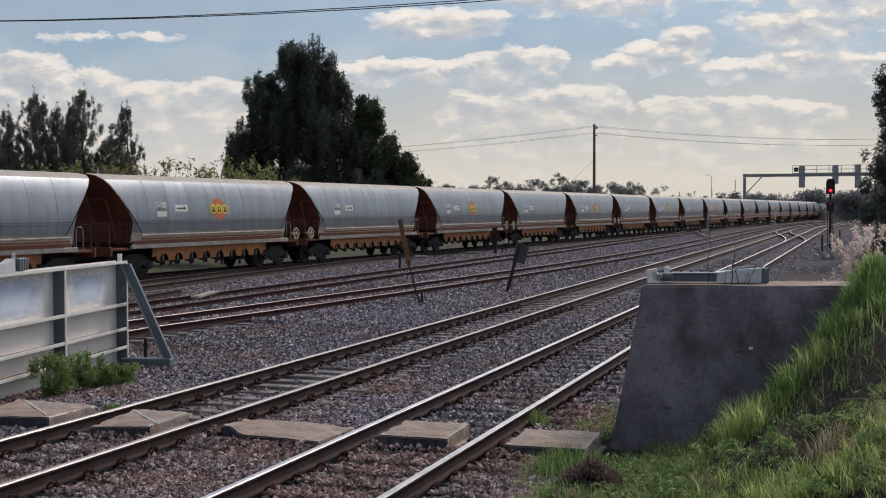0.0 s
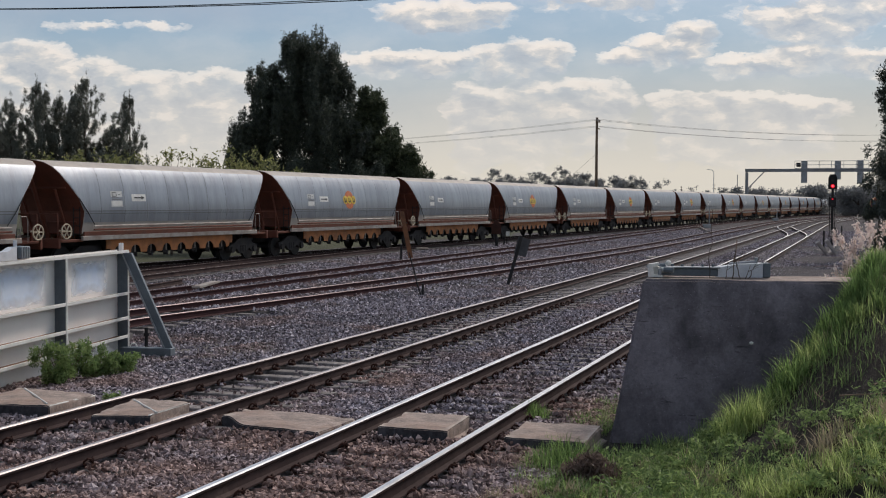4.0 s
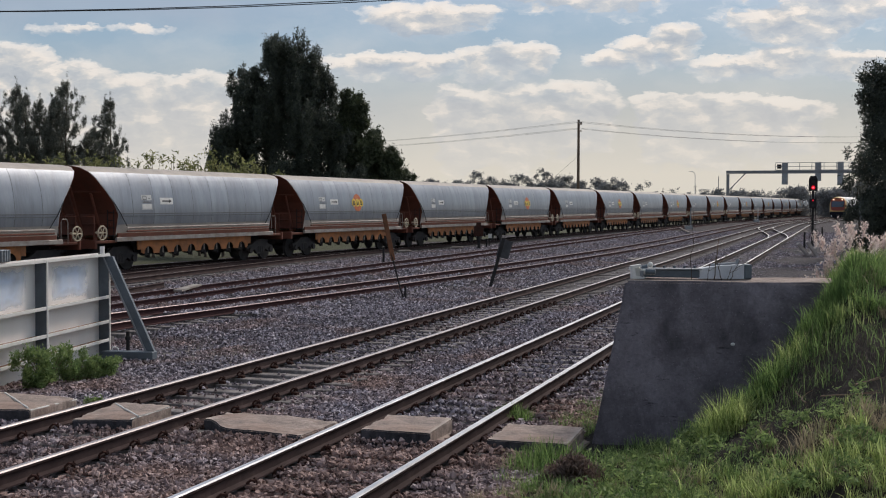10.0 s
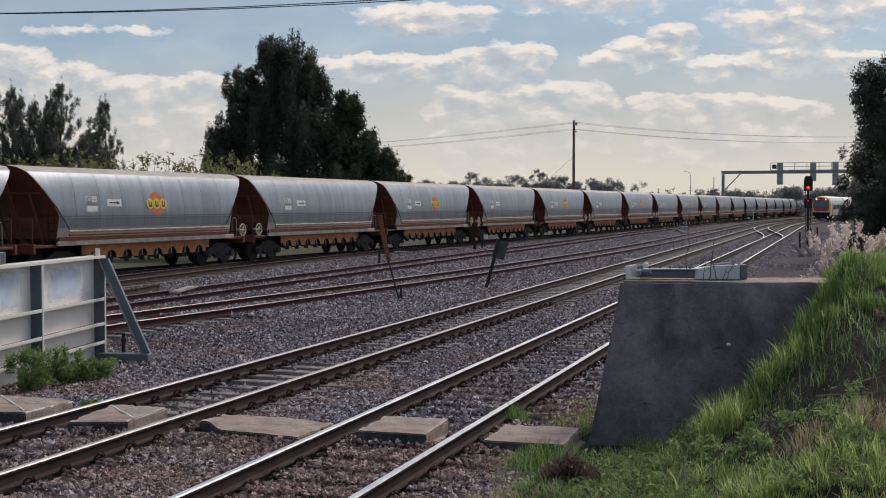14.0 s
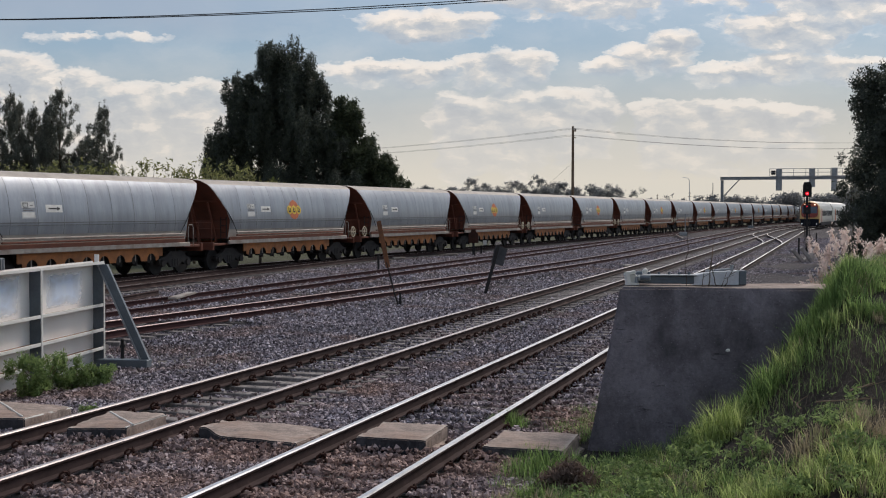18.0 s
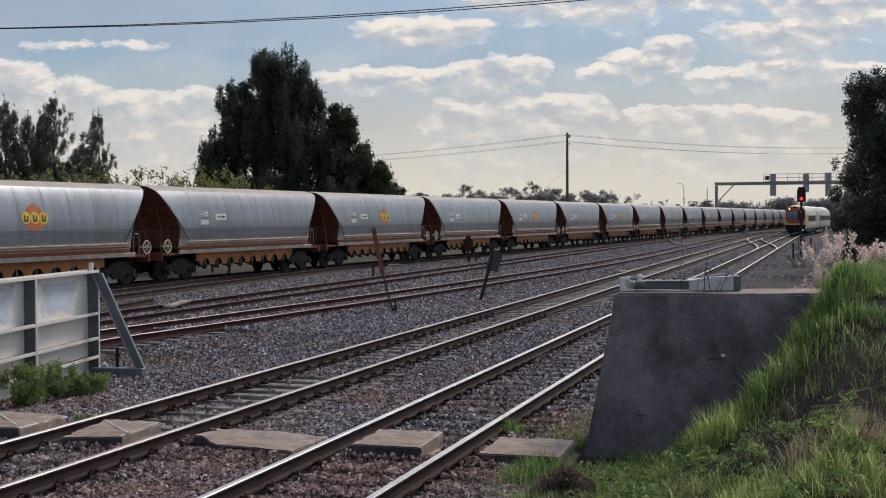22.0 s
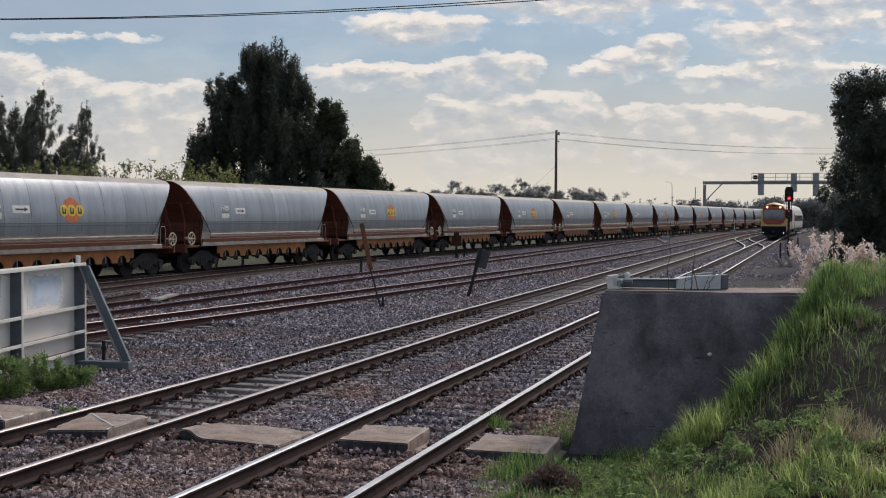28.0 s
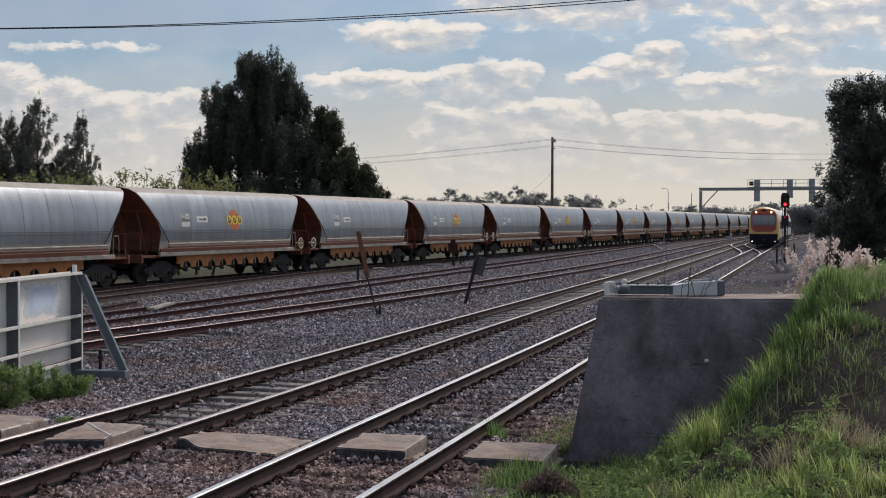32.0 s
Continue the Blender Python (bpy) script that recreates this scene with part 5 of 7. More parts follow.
def abutment():
    bm = bmesh.new()
    pts = [(1.74, 14.28, -0.45), (6.3, 13.7, -0.45), (6.7, 15.7, -0.45), (2.3, 16.2, -0.45),
           (2.25, 14.92, 1.655), (5.9, 14.5, 1.655), (6.1, 15.35, 1.66), (2.5, 15.78, 1.66)]
    v = [bm.verts.new(p) for p in pts]
    for f in ((0, 3, 2, 1), (4, 5, 6, 7), (0, 1, 5, 4), (1, 2, 6, 5), (2, 3, 7, 6), (3, 0, 4, 7)):
        bm.faces.new([v[i] for i in f])
    bmesh.ops.recalc_face_normals(bm, faces=bm.faces[:])
    rough_solid(bm, 9, 0.014, 0.03)
    bm.normal_update()
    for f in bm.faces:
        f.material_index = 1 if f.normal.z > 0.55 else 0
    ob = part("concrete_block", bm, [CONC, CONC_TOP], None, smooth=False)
    tagged(ob, "dark weathered concrete block with sloping faces", "concrete block")
    bm = bmesh.new()
    bmesh.ops.create_icosphere(bm, subdivisions=1, radius=0.028, matrix=pose(3.49, 14.53, 0.92) @ Matrix.Diagonal((1.1, 0.5, 0.8, 1)))
    tagged(part("paint_fleck", bm, WHITE, ob))
    return ob


SLABS = [(-5.62, 15.95, 1.3, 1.15), (-3.97, 15.2, 0.86, 1.12), (-2.15, 14.72, 1.66, 1.0), (-0.37, 14.37, 0.9, 1.0), (1.14, 14.05, 1.0, 1.05)]
SLAB_TURN = (-14, -14, -21, -16, -16)


def crossing_slabs():
    """Each slab is broken along a crease, so that its two halves tilt apart."""
    # height of the crease, fall to either side, slant of the crease
    ways = ((-0.03, 0.02, 0.02, 1.0), (-0.02, 0.02, 0.012, 0.95), (-0.085, 0.004, 0.02, 0.1), (-0.025, 0.0, 0.008, 0.0), (-0.075, 0.0, 0.006, 0.0))
    labels = ("cracked pale concrete slab beside the rail", "tilted broken concrete slab between the rails", "wide worn concrete slab between the tracks",
              "squared concrete slab between polished rails", "concrete slab half sunk in grass")
    for (u, v, w, l), (top, fall_l, fall_r, slant), label, turn in zip(SLABS, ways, labels, SLAB_TURN):
        bm = bmesh.new()
        box(bm, (0, 0, -0.13), (w, l, 0.3))
        rough_solid(bm, 14, 0.013, 0.014, 2.2)
        for k in bm.verts:
            if w > 1.5 and k.co.y < 0:
                k.co.y += 0.42 * smooth((-0.2 - k.co.x) / 0.6) * min(1.0, -k.co.y * 3)
            d = k.co.x + slant * k.co.y
            if k.co.z > -0.15:
                k.co.z += -fall_l * max(0.0, -d) * 2 / w - fall_r * max(0.0, d) * 2 / w - 0.02
            if k.co.x > w * 0.44 and k.co.z > -0.15:
                k.co.x -= 0.07
            chip = max(0.0, noise.noise((k.co.x * 9.1 + u, k.co.y * 9.1 + v, 5)) - 0.1) * 0.8
            rim = abs(k.co.x) > w * 0.45 or abs(k.co.y) > l * 0.44
            if rim:
                k.co.x += 0.022 * noise.noise((k.co.y * 7.3 + u, v, 1)) - 0.09 * chip * math.copysign(1, k.co.x) * (abs(k.co.x) > w * 0.45)
                k.co.y += 0.022 * noise.noise((k.co.x * 7.3 + u, v, 2)) - 0.09 * chip * math.copysign(1, k.co.y) * (abs(k.co.y) > l * 0.44)
                if k.co.z > -0.1:
                    k.co.z -= 0.03 * chip
        bm.normal_update()
        # sides away from the sun get the shaded concrete; sunny right faces stay tan
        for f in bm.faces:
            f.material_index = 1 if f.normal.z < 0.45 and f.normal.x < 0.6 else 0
        ob = part("concrete_slab", bm, [CONC_TOP, CONC_SHADED])
        ob.matrix_basis = pose(u, v, top, 0, 0, turn)
        tagged(ob, label, "concrete slab", "slabs across the tracks")
        if slant > 0.2:
            bm = bmesh.new()
            k = l * 0.43
            k = min(k, 0.43 * w / slant)
            tube(bm, [(-slant * y, y, 0.001 + 0.004 * noise.noise((y * 5, u, 3))) for y in np.linspace(-k, k, 9)], [0.015 + 0.006 * noise.noise((y * 17, u, 4)) for y in np.linspace(-k, k, 9)], 8)
            part("chipped_ridge", bm, WHITE, ob, "pale chipped ridge")
            bm = bmesh.new()
            ys = np.linspace(-l * 0.48, l * 0.48, 12)
            tube(bm, [(w * 0.485 - 0.07 + 0.008 * noise.noise((y * 9, u, 1)), y, -fall_r * (0.9 + slant * y * 2 / w) - 0.012 + 0.006 * noise.noise((y * 11, u, 6))) for y in ys], [0.011 + 0.006 * noise.noise((y * 14, u, 8)) for y in ys], 6)
            part("worn_edge", bm, WHITE, ob, "pale worn edge")


abutment()
crossing_slabs()
stones()


# ---- steel boxes left on the block ----
def block_clutter():
    z = 1.67
    t = thing("cable_trough", "dark steel trough with bolted lid edge lying on concrete", "trough", pose(2.8, 15.3, z, 0, 0, -6))
    bm = bmesh.new()
    box(bm, (0, 0, 0.06), (0.85, 0.22, 0.1), 0.01)
    part("trough_body", bm, BLUEGREY, t)
    bm = bmesh.new()
    box(bm, (0, -0.05, 0.118), (0.9, 0.2, 0.016), 0.004)
    part("trough_lid", bm, GALV, t)
    for k in range(7):
        bm = bmesh.new()
        rod(bm, (-0.38 + k * 0.125, -0.02, 0.124), (-0.38 + k * 0.125, -0.02, 0.155), 0.018, 6)
        part("lid_bolt", bm, BLUEGREY, t)
    t = thing("white_bracket", "chipped white steel bracket with a hole", "bracket", pose(2.46, 15.2, z, 0, 0, -20))
    bm = bmesh.new()
    prism(bm, [(-0.06, 0.0), (0.02, 0.0), (0.05, 0.11), (0.0, 0.15), (-0.09, 0.13)], -0.05, -0.03)
    box(bm, (0.13, -0.02, 0.085), (0.17, 0.05, 0.07), 0.015)
    part("bracket_body", bm, WHITE, t)
    bm = bmesh.new()
    box(bm, (-0.02, 0.09, 0.06), (0.2, 0.14, 0.12), 0.025)
    rod(bm, (-0.08, 0.06, 0.11), (0.1, 0.06, 0.14), 0.035, 8)
    part("clamp", bm, BLUEGREY, t)
    bm = bmesh.new()
    bmesh.ops.create_icosphere(bm, subdivisions=2, radius=0.038, matrix=pose(0.14, 0.02, 0.17))
    part("knob", bm, WHITE, t)
    bm = bmesh.new()
    rod(bm, (0.1, -0.07, 0.09), (0.22, -0.07, 0.09), 0.035, 8)
    part("bracket_pin", bm, BLUEGREY, t)
    t = thing("equipment_box", "pale grey steel equipment box with a dark end", "metal box", pose(3.54, 15.25, z, 0, 0, -5) @ Matrix.Scale(0.82, 4))
    bm = bmesh.new()
    prism(bm, [(-0.42, 0.0), (0.28, 0.0), (0.28, 0.215), (-0.1, 0.2), (-0.42, 0.14)], -0.14, 0.14)
    part("box_body", bm, PALEBOX, t)
    bm = bmesh.new()
    box(bm, (0.34, 0, 0.11), (0.11, 0.3, 0.22), 0.012)
    part("box_end", bm, BLUEGREY, t, "dark blue-grey end cap")
    bm = bmesh.new()
    rod(bm, (0.2, 0, 0.21), (0.2, 0, 0.3), 0.03, 8)
    rod(bm, (-0.2, 0.03, 0.2), (0.2, 0.0, 0.24), 0.02, 6)
    part("box_pipe", bm, GALV, t)
    t = thing("bent_wire", "thin bent dry stem standing by the box", "stem", pose(3.45, 15.4, z))
    bm = bmesh.new()
    limb(bm, (0, 0, 0), (0.05, 0, 0.5), 0.008, 0.004, 4, 7)
    limb(bm, (0.0, 0, 0.1), (0.17, 0, 0.3), 0.006, 0.003, 5, 5)
    limb(bm, (0.02, 0, 0.22), (-0.1, 0, 0.0), 0.006, 0.004, 6, 5)
    part("stem", bm, TIMBER, t)
    t = thing("dry_twig", "forked bare dry twigs in front of the steel box", "twig", pose(3.36, 15.02, z))
    for k, (x0, x1, h, s) in enumerate(((0.0, 0.04, 0.36, 0.013), (0.1, 0.02, 0.3, 0.011), (0.2, 0.34, 0.26, 0.01), (0.16, 0.24, 0.16, 0.009), (-0.08, -0.03, 0.2, 0.009))):
        bm = bmesh.new()
        s *= 0.6
        limb(bm, (x0, 0, -0.01), (x1, 0.02 * k, h), s, s * 0.5, 20 + k, 6)
        limb(bm, (x0 + (x1 - x0) * 0.5, 0.01 * k, h * 0.5), (x1 + 0.09, 0.02, h * 0.85), s * 0.6, s * 0.3, 30 + k, 4)
        part("twig", bm, BARK, t)
    t = thing("whip_stem", "tall thin dry stem standing by the trough", "stem", pose(3.1, 15.1, z))
    bm = bmesh.new()
    limb(bm, (0, 0, -0.01), (0.02, 0, 0.84), 0.005, 0.003, 9, 8)
    part("stem", bm, BARK, t)
    t = thing("white_bracket", "small white bent steel bracket on the block", "bracket", pose(2.42, 15.12, z, 0, 0, 12))
    bm = bmesh.new()
    prism(bm, [(-0.07, 0.0), (0.09, 0.0), (0.09, 0.025), (-0.02, 0.03), (-0.04, 0.13), (0.05, 0.15), (0.04, 0.18), (-0.08, 0.16)], -0.04, 0.04)
    part("bracket_plate", bm, WHITE, t)
    bm = bmesh.new()
    rod(bm, (0.06, -0.02, 0.02), (0.06, -0.02, 0.1), 0.025, 8)
    part("bolt", bm, GALV, t)


block_clutter()


# ---- white steel barrier ----
def barrier():
    end, step = Vector((-6.36, 23.1, 0)), 2.62
    d = Vector((-0.13, -0.9915, 0))
    t = thing("steel_barrier", "white ribbed steel barrier panel with blue-grey end brace", "barrier", Matrix.Translation((end.x, end.y, 0)) @ Matrix.Rotation(math.atan2(d.y, d.x), 4, "Z"))
    # local x runs along it towards the bank, y towards the tracks; the sheet stands behind the flanges
    top, low, long, back = 1.62, -0.4, 10.6, -0.2
    for k in range(4):
        x0, x1 = k * step, min((k + 1) * step, long)
        bm = bmesh.new()
        box(bm, ((x0 + x1) / 2, back - 0.01, (top + low) / 2), (x1 - x0 - 0.02, 0.02, top - low))
        part("sheet_panel", bm, PANEL, t)
    for z, h in ((top - 0.03, 0.055), (0.79, 0.06), (0.32, 0.06), (-0.03, 0.06)):
        bm = bmesh.new()
        box(bm, (long / 2, back / 2, z - 0.012), (long, -back, 0.016), 0.002)
        box(bm, (long / 2, 0.008, z), (long + 0.06, 0.016, h), 0.004)
        rail = part("flange_rail", bm, WHITE, t)
        bm = bmesh.new()
        box(bm, (long / 2, back / 2, z - 0.002), (long - 0.04, -back - 0.03, 0.003))
        part("rust_line", bm, RUSTY, rail, "rust gathered along the shelf")
    for k in range(5):
        x = k * step
        if x > long:
            break
        # rib webs are blue-grey in place of white, painting in their shade
        bm = bmesh.new()
        box(bm, (x, back / 2, (top + low) / 2), (0.018, -back - 0.004, top - low - 0.08), 0.003)
        rib = part("upright_rib", bm, BLUEGREY, t)
        bm = bmesh.new()
        box(bm, (x, 0.02, (top + low) / 2), (0.05, 0.012, top - low - 0.06), 0.003)
        part("rib_flange", bm, WHITE, rib)
    for x0, z0, w, h in ((0.5, 0.86, 1.5, 0.6), (2.95, 0.84, 1.9, 0.66), (5.7, 0.86, 1.8, 0.6)):
        bm = bmesh.new()
        bm.faces.new([bm.verts.new((x0 + dx * w, back + 0.004, z0 + dz * h)) for dx, dz in ((1, 0), (0, 0), (0, 1), (1, 1))])
        part("overpaint", bm, PATCH, t, "pale blue overpainted patch")
    # outrigger at the end: sloping channel, its pale edge, and the beam that it stands on
    bm = bmesh.new()
    prism(bm, [(-0.08, 1.56), (0.1, 1.56), (0.92, -0.24), (0.76, -0.24)], -0.02, 0.06, "x")
    brace_bar = part("end_brace", bm, BLUEGREY, t, "blue-grey sloping brace")
    bm = bmesh.new()
    prism(bm, [(-0.1, 1.56), (-0.07, 1.56), (0.77, -0.24), (0.735, -0.24)], -0.03, 0.075, "x")
    part("brace_edge", bm, GALV, brace_bar)
    bm = bmesh.new()
    box(bm, (0.06, 0.42, -0.31), (0.24, 1.02, 0.15), 0.012)
    part("base_beam", bm, BLUEGREY, t)
    bm = bmesh.new()
    rod(bm, (0.06, -0.1, top - 0.02), (0.06, -0.1, top + 0.13), 0.045, 10)
    part("cap_stub", bm, PANEL, t)
    bm = bmesh.new()
    ring(bm, (0.0, 0.12, -0.24), 0.07, 0.012, "x", 14, 5)
    part("lifting_eye", bm, PANEL, t)
    t2 = thing("ground_bolt", "black steel bolt stub standing in ballast", "bolt", pose(-6.0, 23.1, -0.27))
    bm = bmesh.new()
    rod(bm, (0, 0, 0), (0, 0, 0.4), 0.035, 8)
    rod(bm, (0, 0, 0.24), (0, 0, 0.3), 0.055, 6)
    part("shank", bm, BLACK, t2)
    # ribbed grey box and a pale plate fixed on top of the barrier, farther along it
    t3 = thing("cable_box", "blue-grey ribbed cable box fixed on the barrier", "metal box", Matrix.Translation((-7.02, 19.3, 1.6)) @ Matrix.Rotation(math.atan2(d.y, d.x), 4, "Z"))
    bm = bmesh.new()
    box(bm, (-0.1, -0.08, 0.12), (0.3, 0.2, 0.2), 0.015)
    part("box_body", bm, BLUEGREY, t3)
    for k in range(4):
        bm = bmesh.new()
        box(bm, (-0.22 + 0.08 * k, 0.028, 0.12), (0.03, 0.016, 0.19), 0.004)
        part("fin", bm, GALV, t3)
    bm = bmesh.new()
    prism(bm, [(0.14, 0.01), (0.9, 0.01), (0.9, 0.14), (0.4, 0.16), (0.22, 0.22), (0.14, 0.2)], -0.12, 0.0)
    part("cover_plate", bm, PALEBOX, t3)
    bm = bmesh.new()
    rod(bm, (0.1, -0.05, 0.0), (0.1, -0.05, 0.32), 0.03, 8)
    part("stub_pipe", bm, PALEBOX, t3)


barrier()


# ---- leaning markers and small posts between the tracks ----
def markers():
    t = thing("leaning_marker", "rusty leaning marker plate on a thin bent rod", "marker post", pose(-1.13, 36.2, -0.24))
    bm = bmesh.new()
    limb(bm, (0, 0, -0.1), (-0.4, 0, 1.3), 0.026, 0.022, 3, 3)
    part("rod", bm, BLACK, t)
    bm = bmesh.new()
    box(bm, (0, 0, 0.68), (0.135, 0.03, 1.42), 0.008, pose(-0.35, 0, 1.15, 0, -11.5, 0))
    part("plate", bm, RUSTY, t, "rust-orange flat plate")
    bm = bmesh.new()
    rod(bm, (0.02, 0.05, -0.1), (0.02, 0.05, 0.36), 0.04, 6)
    part("stub", bm, BLACK, t)
    t = thing("leaning_marker", "dark leaning post with a tilted plate at its top", "marker post", pose(1.61, 41.1, -0.24))
    bm = bmesh.new()
    box(bm, (0, 0, 0.88), (0.11, 0.05, 1.8), 0.01, pose(0, 0, -0.05, 0, 15, 0))
    part("post", bm, BLACK, t)
    bm = bmesh.new()
    box(bm, (0.13, 0.03, 1.42), (0.46, 0.02, 0.62), 0.006, pose(0.0, 0, -0.03, 0, 17, 20))
    part("plate", bm, DARKPLATE, t)
    for x, y, h in ((-2.8, 57.5, 0.7), (2.3, 75.6, 0.55), (2.85, 79.0, 0.5), (22.5, 75.5, 1.1), (28.0, 91.0, 1.0), (28.9, 92.5, 1.1)):
        t = thing("marker_stub", "short dark steel post in the ballast", "post", pose(x, y, -0.26), "short posts of the yard")
        bm = bmesh.new()
        box(bm, (0, 0, h / 2), (0.1, 0.1, h), 0.012)
        rod(bm, (0, 0, h), (0, 0, h + 0.06), 0.065, 6)
        part("post", bm, BLACK, t)
    t = thing("white_marker", "small white plate on a short post", "marker post", pose(3.05, 79.6, -0.26))
    bm = bmesh.new()
    box(bm, (0, 0, 0.45), (0.06, 0.06, 0.9), 0.01)
    part("post", bm, BLACK, t)
    bm = bmesh.new()
    box(bm, (0.05, -0.05, 0.72), (0.24, 0.02, 0.3), 0.01)
    part("plate", bm, WHITE, t)
    t = thing("points_indicator", "rust-brown points indicator box on a post", "railway signal", pose(2.25, 76.2, -0.26))
    bm = bmesh.new()
    box(bm, (0, 0, 0.4), (0.14, 0.14, 0.8), 0.01)
    part("post", bm, BLACK, t)
    bm = bmesh.new()
    prism(bm, [(-0.3, 0.8), (0.3, 0.8), (0.3, 1.4), (0.15, 1.48), (0.15, 1.66), (-0.15, 1.66), (-0.15, 1.48), (-0.3, 1.4)], -0.16, 0.16)
    part("housing", bm, DARKRUST, t)
    t = thing("timber_offcut", "pale timber board lying across a rail", "board")
    bm = bmesh.new()
    prism(bm, [(-7.99, 36.0), (-7.74, 36.0), (-7.45, 37.5), (-7.7, 37.5)], -0.06, 0.0, "z")
    for v in bm.verts:
        v.co.z += 0.045 * (v.co.y - 36.0)
    part("board", bm, SILL, t)
    t = thing("spare_rail", "rusty spare rail lying on the ballast", "rail")
    sweep_rail("rail_length", [(-9.7, 37.1, -0.06), (-9.25, 40.2, -0.06)], t, RUST)
    t = thing("white_rod", "pale point rod lying between the tracks", "rod")
    bm = bmesh.new()
    rod(bm, (26.5, 134.8, -0.12), (23.45, 115.5, -0.12), 0.09, 6)
    part("rod", bm, SILL, t)
    for x, y, h in ((51.0, 196.6, 2.4), (28.0, 137.2, 2.5)):
        t = thing("white_post", "thin pale post beside the far tracks", "post", pose(x, y, -0.28), "pale posts of the yard")
        bm = bmesh.new()
        rod(bm, (0, 0, 0), (0, 0, h), 0.07, 6, 0.055)
        part("post", bm, WHITE if x > 40 else GALV, t)
        bm = bmesh.new()
        box(bm, (-0.25, 0, 0.22), (0.9, 0.5, 0.44), 0.03)
        part("base_box", bm, GALV, t)
    for x, y, a in ((-2.2, 69.5, 10), (0.9, 75.5, -8), (9.6, 60.5, 15)):
        t = thing("ballast_bag", "pale flattened bag among the ballast", "bag", pose(x, y, -0.24, 0, 0, a), "pale litter")
        bm = bmesh.new()
        box(bm, (0, 0, 0.08), (0.75, 0.35, 0.14), 0.05)
        part("bag", bm, SILL, t)


markers()


# ---- signal, gantry, poles and wires ----
RED = glow("red_signal", (0.9, 0.012, 0.03), 0.75)
HOT = glow("red_lamp_core", (1.0, 0.12, 0.16), 3.0)


def signal():
    t = thing("colour_light_signal", "black colour-light signal showing red on a post", "railway signal", pose(24.3, 79.8, -0.3, 0, 0, -17))
    bm = bmesh.new()
    rod(bm, (0, 0, 0), (0, 0, 4.0), 0.085, 10)
    part("post", bm, BLACK, t)
    bm = bmesh.new()
    prism(bm, [(-0.28, 3.8), (0.28, 3.8), (0.28, 4.55), (0.18, 4.78), (-0.18, 4.78), (-0.28, 4.55)], -0.16, 0.02)
    part("main_head", bm, BLACK, t)
    bm = bmesh.new()
    box(bm, (0, -0.07, 2.98), (0.46, 0.2, 0.62), 0.03)
    part("lower_head", bm, BLACK, t)
    for z, r, on in ((4.02, 0.12, RED), (4.42, 0.12, LOGO_INK), (3.17, 0.045, RED), (2.85, 0.08, LOGO_INK)):
        bm = bmesh.new()
        rod(bm, (0, -0.19, z), (0, -0.17, z), r, 14)
        part("lens", bm, on, t, "glowing red lens" if on is RED else "dark lens")
    bm = bmesh.new()
    rod(bm, (0, -0.2, 4.02), (0, -0.188, 4.02), 0.045, 10)
    part("lamp_core", bm, HOT, t, "bright pinkish lamp core")
    for z, r in ((4.02, 0.17), (4.42, 0.15)):
        bm = bmesh.new()
        for k in range(9):
            a0, a1 = math.pi * k / 9, math.pi * (k + 1) / 9
            q = [bm.verts.new((r * math.cos(a), y, z + r * math.sin(a))) for a in (a0, a1) for y in (-0.17, -0.4)]
            bm.faces.new((q[0], q[1], q[3], q[2]))
        part("hood", bm, BLACK, t)
    bm = bmesh.new()
    for x in (-0.16, 0.16):
        rod(bm, (x, 0.2, 0.2), (x, 0.2, 4.2), 0.02, 5)
    for k in range(13):
        rod(bm, (-0.16, 0.2, 0.4 + 0.3 * k), (0.16, 0.2, 0.4 + 0.3 * k), 0.014, 5)
    part("ladder", bm, BLACK, t)


